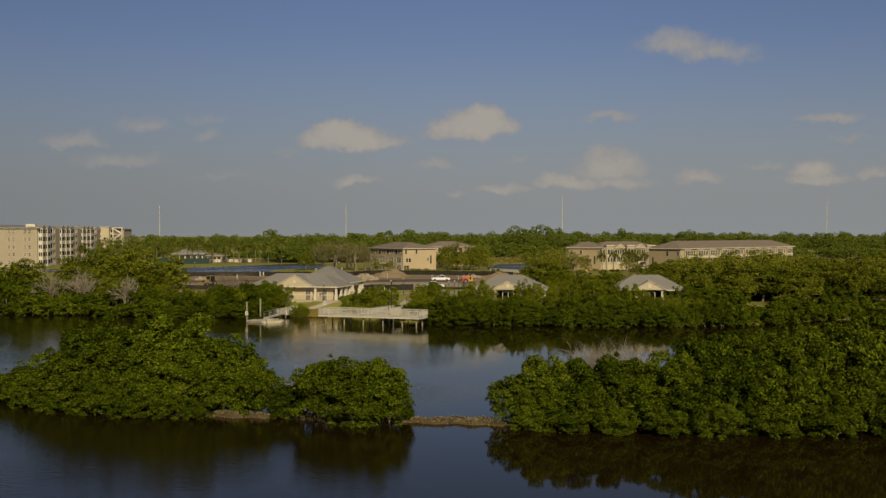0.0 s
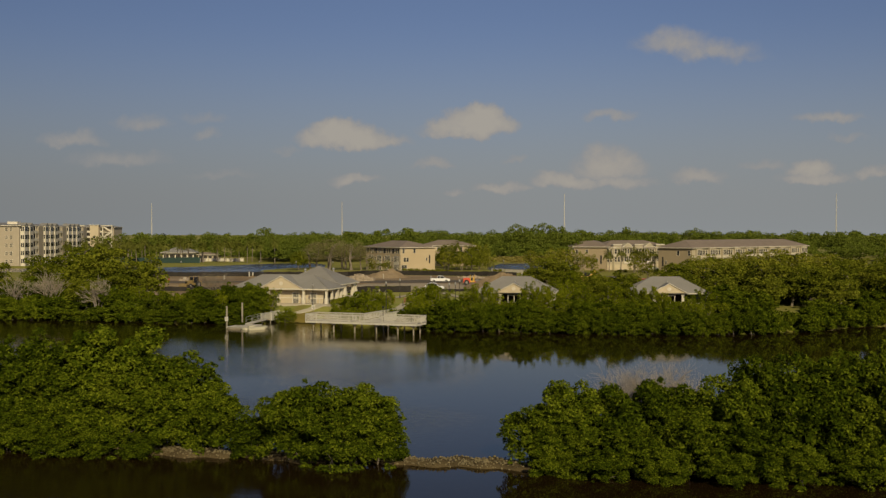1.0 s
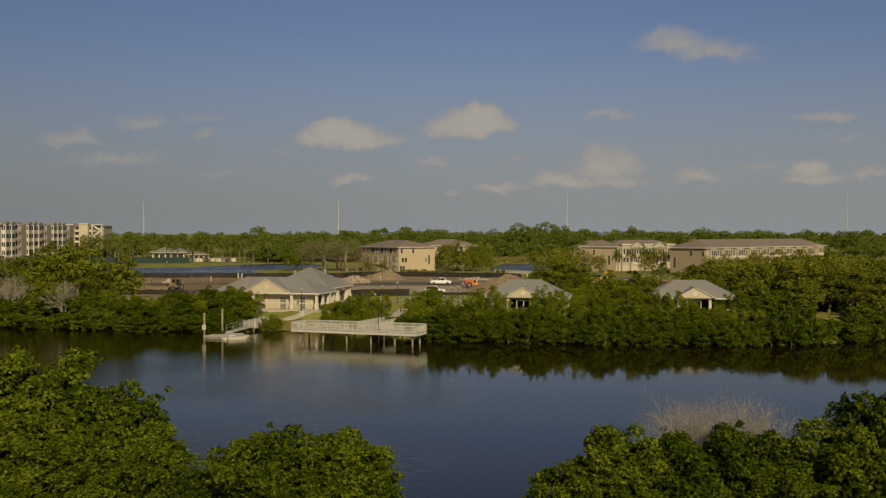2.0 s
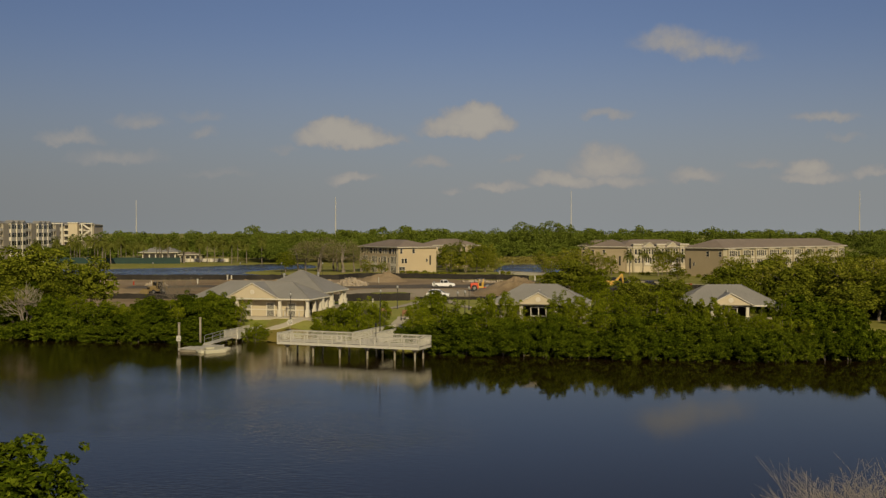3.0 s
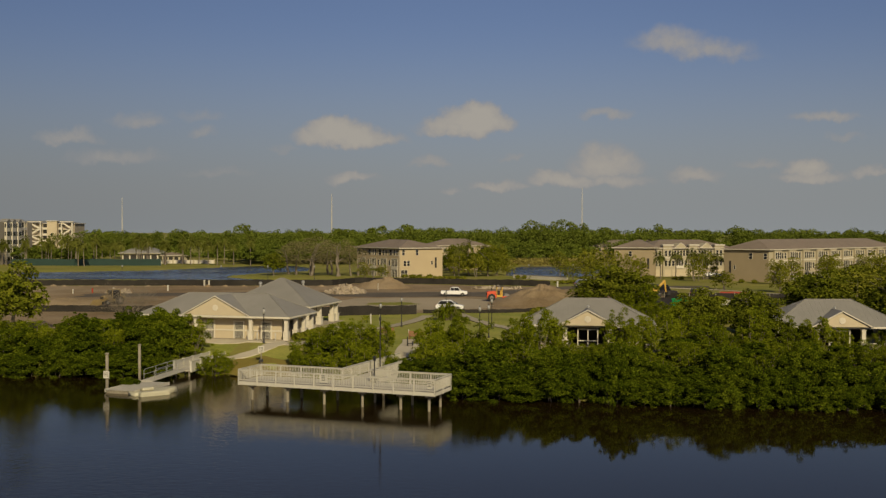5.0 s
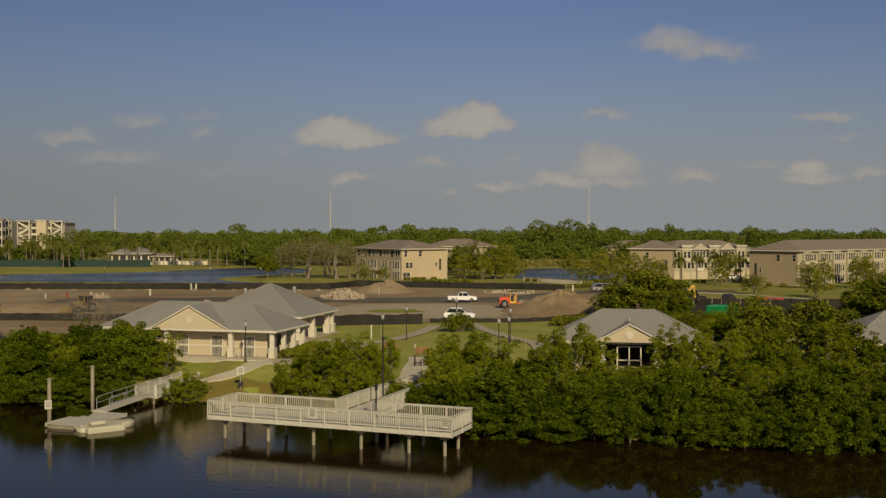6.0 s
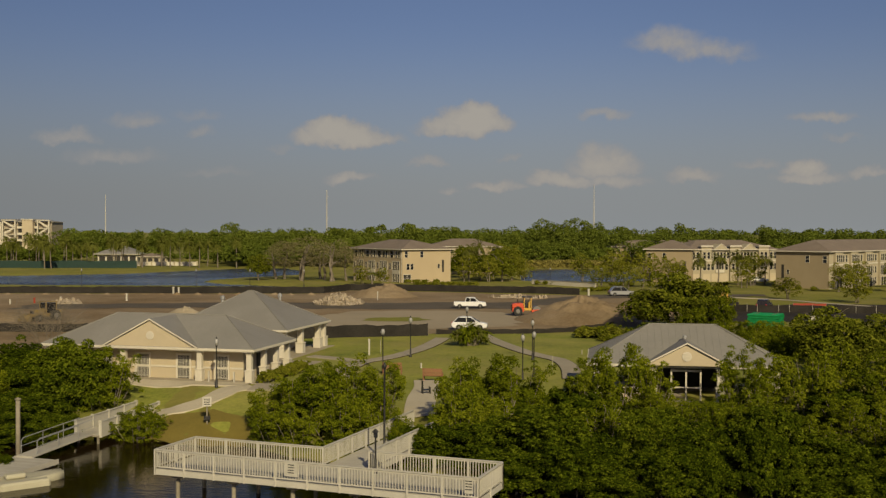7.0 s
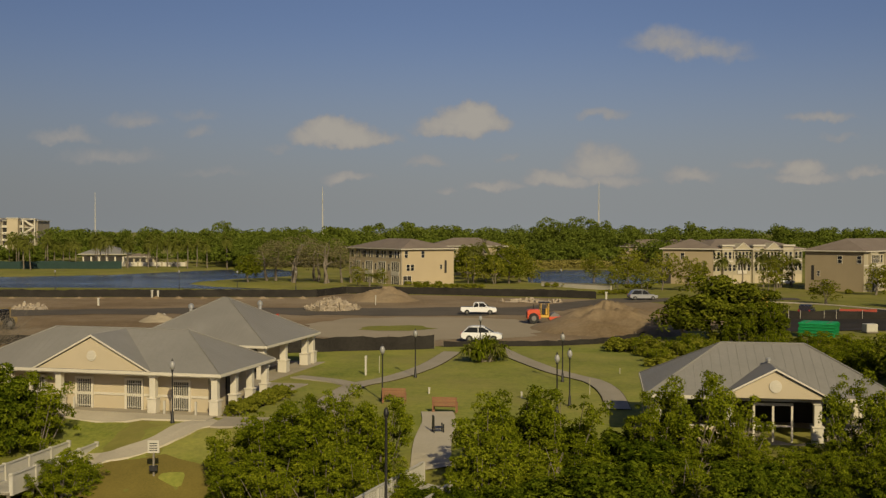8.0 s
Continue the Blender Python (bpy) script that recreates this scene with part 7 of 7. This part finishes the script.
def car(name, label, at, paint, length=4.7, width=1.86, height=1.68, pickup=False, boxy=False):
    ob = thing(name, label, "car", at, "parked vehicles")
    L, W = length / 2, width / 2
    if pickup:
        lower = [(-L, 0.55), (-L, 1.08), (-L + 0.1, 1.12), (0.9, 1.12), (L - 0.9, 1.08), (L - 0.1, 0.98), (L, 0.75), (L, 0.45), (L - 0.4, 0.36), (-L + 0.3, 0.38)]
        cabin = [(-0.85, 1.1), (-0.7, 1.68), (-0.3, 1.8), (0.75, 1.78), (1.5, 1.1)]
    else:
        lower = [(-L, 0.5), (-L + 0.02, 0.95), (-L + 0.25, 1.05), (0.75, 1.02), (L - 0.5, 0.95), (L - 0.08, 0.82), (L, 0.6), (L - 0.05, 0.36), (L - 0.5, 0.28), (-L + 0.3, 0.3)]
        cabin = [(-L + 0.15, 0.98), (-L + 0.75, height - 0.14), (-L + 1.3, height), (0.2, height - 0.02), (1.3, 0.96)]
    if boxy:
        cabin = [(-L + 0.06, 0.98), (-L + 0.2, height - 0.06), (-L + 0.5, height), (0.35, height - 0.02), (1.15, 0.96)]
    body = part("body", prism(bmesh.new(), lower, -W, W, "y"), paint, ob, bevel=0.06)
    top = part("cabin", prism(bmesh.new(), cabin, -W + 0.14, W - 0.14, "y"), paint, ob, bevel=0.07)
    mid_z = 1.13 if pickup else 1.03
    hi_z = cabin[2][1] - 0.1
    for s in (-1, 1):
        y = s * (W - 0.14)
        glass = [(cabin[0][0] + 0.14, mid_z), (cabin[1][0] + 0.14, hi_z), (cabin[3][0] - 0.02, hi_z), (cabin[4][0] - 0.16, mid_z)]
        part("side_window", prism(bmesh.new(), glass, y - s * 0.03, y + s * 0.015, "y"), "glass", top)
        part("pillar", boxes(((-0.02 if pickup else -0.4), (0.06 if pickup else -0.32), y + s * 0.018 - 0.004, y + s * 0.018 + 0.004, mid_z, hi_z)), paint, top)
        part("headlight", boxes((L - 0.3, L + 0.01, s * (W - 0.32) - 0.2, s * (W - 0.32) + 0.2, 0.7, 0.86)), "lampglass", body, bevel=0.02)
        part("tail_light", boxes((-L - 0.012, -L + 0.1, s * (W - 0.18) - 0.1, s * (W - 0.18) + 0.1, 0.72, 1.0)), "tail", body, "red tail light")
        part("mirror", boxes((cabin[4][0] - 0.5, cabin[4][0] - 0.3, s * (W + 0.02) - 0.08, s * (W + 0.02) + 0.08, mid_z + 0.0, mid_z + 0.16)), paint, top)
        for x in (-L + 0.95, L - 0.95):
            wheel(ob, x, s * (W - 0.1), 0.37, 0.24)
    wind = part("windscreen", prism(bmesh.new(), [(cabin[4][0] - 0.02, cabin[4][1] + 0.1), (cabin[3][0] + 0.12, cabin[3][1] - 0.1), (cabin[3][0] + 0.15, cabin[3][1] - 0.1), (cabin[4][0] + 0.03, cabin[4][1] + 0.1)], -W + 0.26, W - 0.26, "y"), "glass", top)
    part("bumper", boxes((L - 0.06, L + 0.06, -W + 0.1, W - 0.1, 0.38, 0.58)), "iron", body, bevel=0.03)
    part("bumper", boxes((-L - 0.06, -L + 0.06, -W + 0.1, W - 0.1, 0.42, 0.6)), "iron", body, bevel=0.03)
    if pickup:
        part("load_bed", boxes((-L + 0.12, -0.95, -W + 0.12, W - 0.12, 1.125, 1.13)), "iron", body, "dark load bed")
    return ob


def on_ground(x, y, turn):
    return turn_at(x, y, high(x, y) + 0.07, turn)


car("suv", "white suv parked at the edge of the lawn", on_ground(-1.9, 266.6, -4), "car_white", 4.6, 1.86, 1.72)
car("pickup_truck", "white crew-cab pickup truck on the building site", on_ground(-0.6, 305.5, -3), "car_white", 5.3, 1.88, 1.8, True)
car("suv", "silver suv parked by the black fence", on_ground(30.4, 339.5, 6), "car_silver", 5.2, 2.0, 1.85)
car("suv", "dark suv parked along the road", on_ground(47.6, 303.8, 62), "car_dark", 4.7)
car("sedan", "white car parked before the townhouse garages", on_ground(74.5, 396, 8), "car_white", 4.6, 1.8, 1.45)
car("suv", "dark van parked along the road", on_ground(42.2, 309.0, 20), "car_dark", 5.2, 2.0, 2.2, False, True)


def roller(at):
    ob = thing("road_roller", "red and yellow road roller parked on the dirt", "machine", at)
    body = part("engine_body", prism(bmesh.new(), [(-2.2, 1.25), (-2.2, 1.7), (-1.9, 1.85), (-0.5, 1.9), (-0.3, 1.25)], -0.85, 0.85, "y"), "red", ob, "red engine hood", 0.05)
    part("skirt", boxes((-2.2, -0.3, -0.88, 0.88, 0.6, 1.24)), "red", ob, "red engine skirt", 0.05)
    part("grille", boxes((-2.24, -2.2, -0.6, 0.6, 0.8, 1.6)), "iron", body)
    part("deck", boxes((-0.3, 0.9, -0.9, 0.9, 0.8, 1.15)), "yellow", ob, "yellow operator deck", 0.04)
    part("console", boxes((0.45, 0.85, -0.5, 0.5, 1.16, 2.0)), "yellow", ob, bevel=0.05)
    for x in (-0.25, 0.85):
        for y in (-0.8, 0.8):
            part("canopy_post", boxes((x - 0.05, x + 0.05, y - 0.05, y + 0.05, 1.15, 2.75)), "yellow", ob)
    part("canopy", boxes((-0.5, 1.1, -0.98, 0.98, 2.752, 2.86)), "iron", ob, "dark canopy roof", 0.04)
    part("exhaust", tube(bmesh.new(), (-1.2, 0.4, 1.85), (-1.2, 0.4, 2.5), 0.06, 0.06, 8), "iron", ob)
    part("blade", boxes((2.66, 2.74, -1.05, 1.05, 0.3, 0.95)), "red", ob)
    part("seat", boxes((-0.1, 0.35, -0.3, 0.3, 1.16, 1.9)), "iron", ob, bevel=0.05)
    yoke = part("drum_frame", boxes((0.9, 2.5, -1.1, -0.98, 0.55, 0.95), (0.9, 2.5, 0.98, 1.1, 0.55, 0.95), (2.5, 2.65, -1.1, 1.1, 0.55, 0.95)), "red", ob, "red drum frame")
    part("drum", tube(bmesh.new(), (1.75, -0.95, 0.72), (1.75, 0.95, 0.72), 0.72, 0.72, 24), "rim", yoke, "dull steel drum")
    for y in (-0.95, 0.95):
        wheel(ob, -1.3, y, 0.72, 0.45)


roller(on_ground(7.3, 290.6, 2) @ Matrix.Diagonal((0.94, 0.94, 1.0, 1)))


def wheel_loader(at, label):
    ob = thing("wheel_loader", label, "machine", at)
    part("chassis", boxes((-1.8, 2.0, -0.6, 0.6, 0.6, 1.1)), "old_yellow", ob, bevel=0.06)
    hood = part("hood", prism(bmesh.new(), [(0.4, 1.1), (0.4, 1.75), (1.9, 1.6), (2.05, 1.1)], -0.5, 0.5, "y"), "old_yellow", ob, "yellow bonnet", 0.06)
    part("grille", boxes((2.06, 2.1, -0.4, 0.4, 1.1, 1.5)), "iron", hood)
    cab = part("cab", boxes((-1.3, 0.35, -0.7, 0.7, 1.12, 2.5)), "glass", ob, "glazed cab")
    for x in (-1.3, 0.35):
        for y in (-0.7, 0.7):
            part("pillar", boxes((x - 0.06, x + 0.06, y - 0.06, y + 0.06, 1.1, 2.6)), "old_yellow", cab)
    part("roof", boxes((-1.45, 0.5, -0.8, 0.8, 2.601, 2.72)), "old_yellow", cab, bevel=0.03)
    part("counterweight", boxes((-2.3, -1.8, -0.8, 0.8, 0.7, 1.5)), "old_yellow", ob, bevel=0.06)
    part("loader_arm", boxes((0.6, 3.0, -0.75, -0.62, 0.8, 1.05), (0.6, 3.0, 0.62, 0.75, 0.8, 1.05)), "old_yellow", ob)
    part("loader_bucket", prism(bmesh.new(), [(2.9, 0.15), (3.8, 0.1), (3.0, 1.0), (2.85, 0.9)], -1.1, 1.1, "y"), "old_yellow", ob, bevel=0.02)
    for y in (-0.8, 0.8):
        wheel(ob, -1.1, y, 0.75, 0.45), wheel(ob, 1.5, y, 0.5, 0.35)


wheel_loader(on_ground(-61.0, 279.0, 235) @ Matrix.Scale(1.0, 4), "dusty yellow wheel loader parked on the dirt")


def excavator(at):
    ob = thing("excavator", "yellow excavator with its arm raised beside the road", "machine", at)
    for y in (-1.0, 1.0):
        part("track", prism(bmesh.new(), [(-1.7, 0.3), (-1.4, 0.02), (1.4, 0.02), (1.7, 0.3), (1.7, 0.5), (1.4, 0.78), (-1.4, 0.78), (-1.7, 0.5)], y - 0.28, y + 0.28, "y"), "iron", ob, "black crawler track", 0.03)
    part("house", boxes((-1.9, 1.0, -1.2, 1.2, 0.9, 1.9)), "yellow", ob, "yellow machine house", 0.08)
    part("cab", boxes((0.1, 1.4, 0.2, 1.2, 1.0, 2.7)), "glass", ob, bevel=0.06)
    bm = bmesh.new()
    tube(bm, (1.0, -0.2, 1.5), (2.8, -0.2, 3.4), 0.28, 0.22, 6), tube(bm, (2.8, -0.2, 3.4), (3.1, -0.2, 1.2), 0.2, 0.14, 6)
    part("boom", bm, "yellow", ob, "yellow boom and arm")
    part("bucket", prism(bmesh.new(), [(3.2, 0.5), (3.9, 0.6), (3.9, 1.4), (3.4, 1.5)], -0.6, 0.3, "y"), "iron", ob, bevel=0.03)


excavator(on_ground(37.6, 300.0, 8))


def pipe_stack(at):
    ob = thing("pipe_stack", "bundled stack of bright green plastic pipes", "pipes", at)
    pipe = mesh_of(tube(bmesh.new(), (0, -2.0, 0), (0, 2.0, 0), 0.1, 0.1, 10, False), "pipe", 0, True)
    for row in range(9):
        for k in range(20 - (row % 2)):
            o = part("pipe", pipe, "green_pipe", ob)
            o.location = (-2.0 + k * 0.205 + (row % 2) * 0.1, rng.uniform(-0.12, 0.12), 0.12 + row * 0.178)
    for y in (-1.2, 1.2):
        part("strap", boxes((-2.14, 2.14, y - 0.05, y + 0.05, 1.65, 1.67)), "pile", ob)


pipe_stack(on_ground(38.6, 273.8, 62))
ob = thing("block_pallet", "pallet of pale wrapped blocks beside the road", "pallet", on_ground(46.2, 277.5, 10))
part("pallet", boxes((-0.8, 0.8, -0.6, 0.6, 0, 0.14)), "pile", ob)
part("blocks", boxes((-0.75, 0.75, -0.55, 0.55, 0.141, 1.1)), "paint", ob, bevel=0.05)
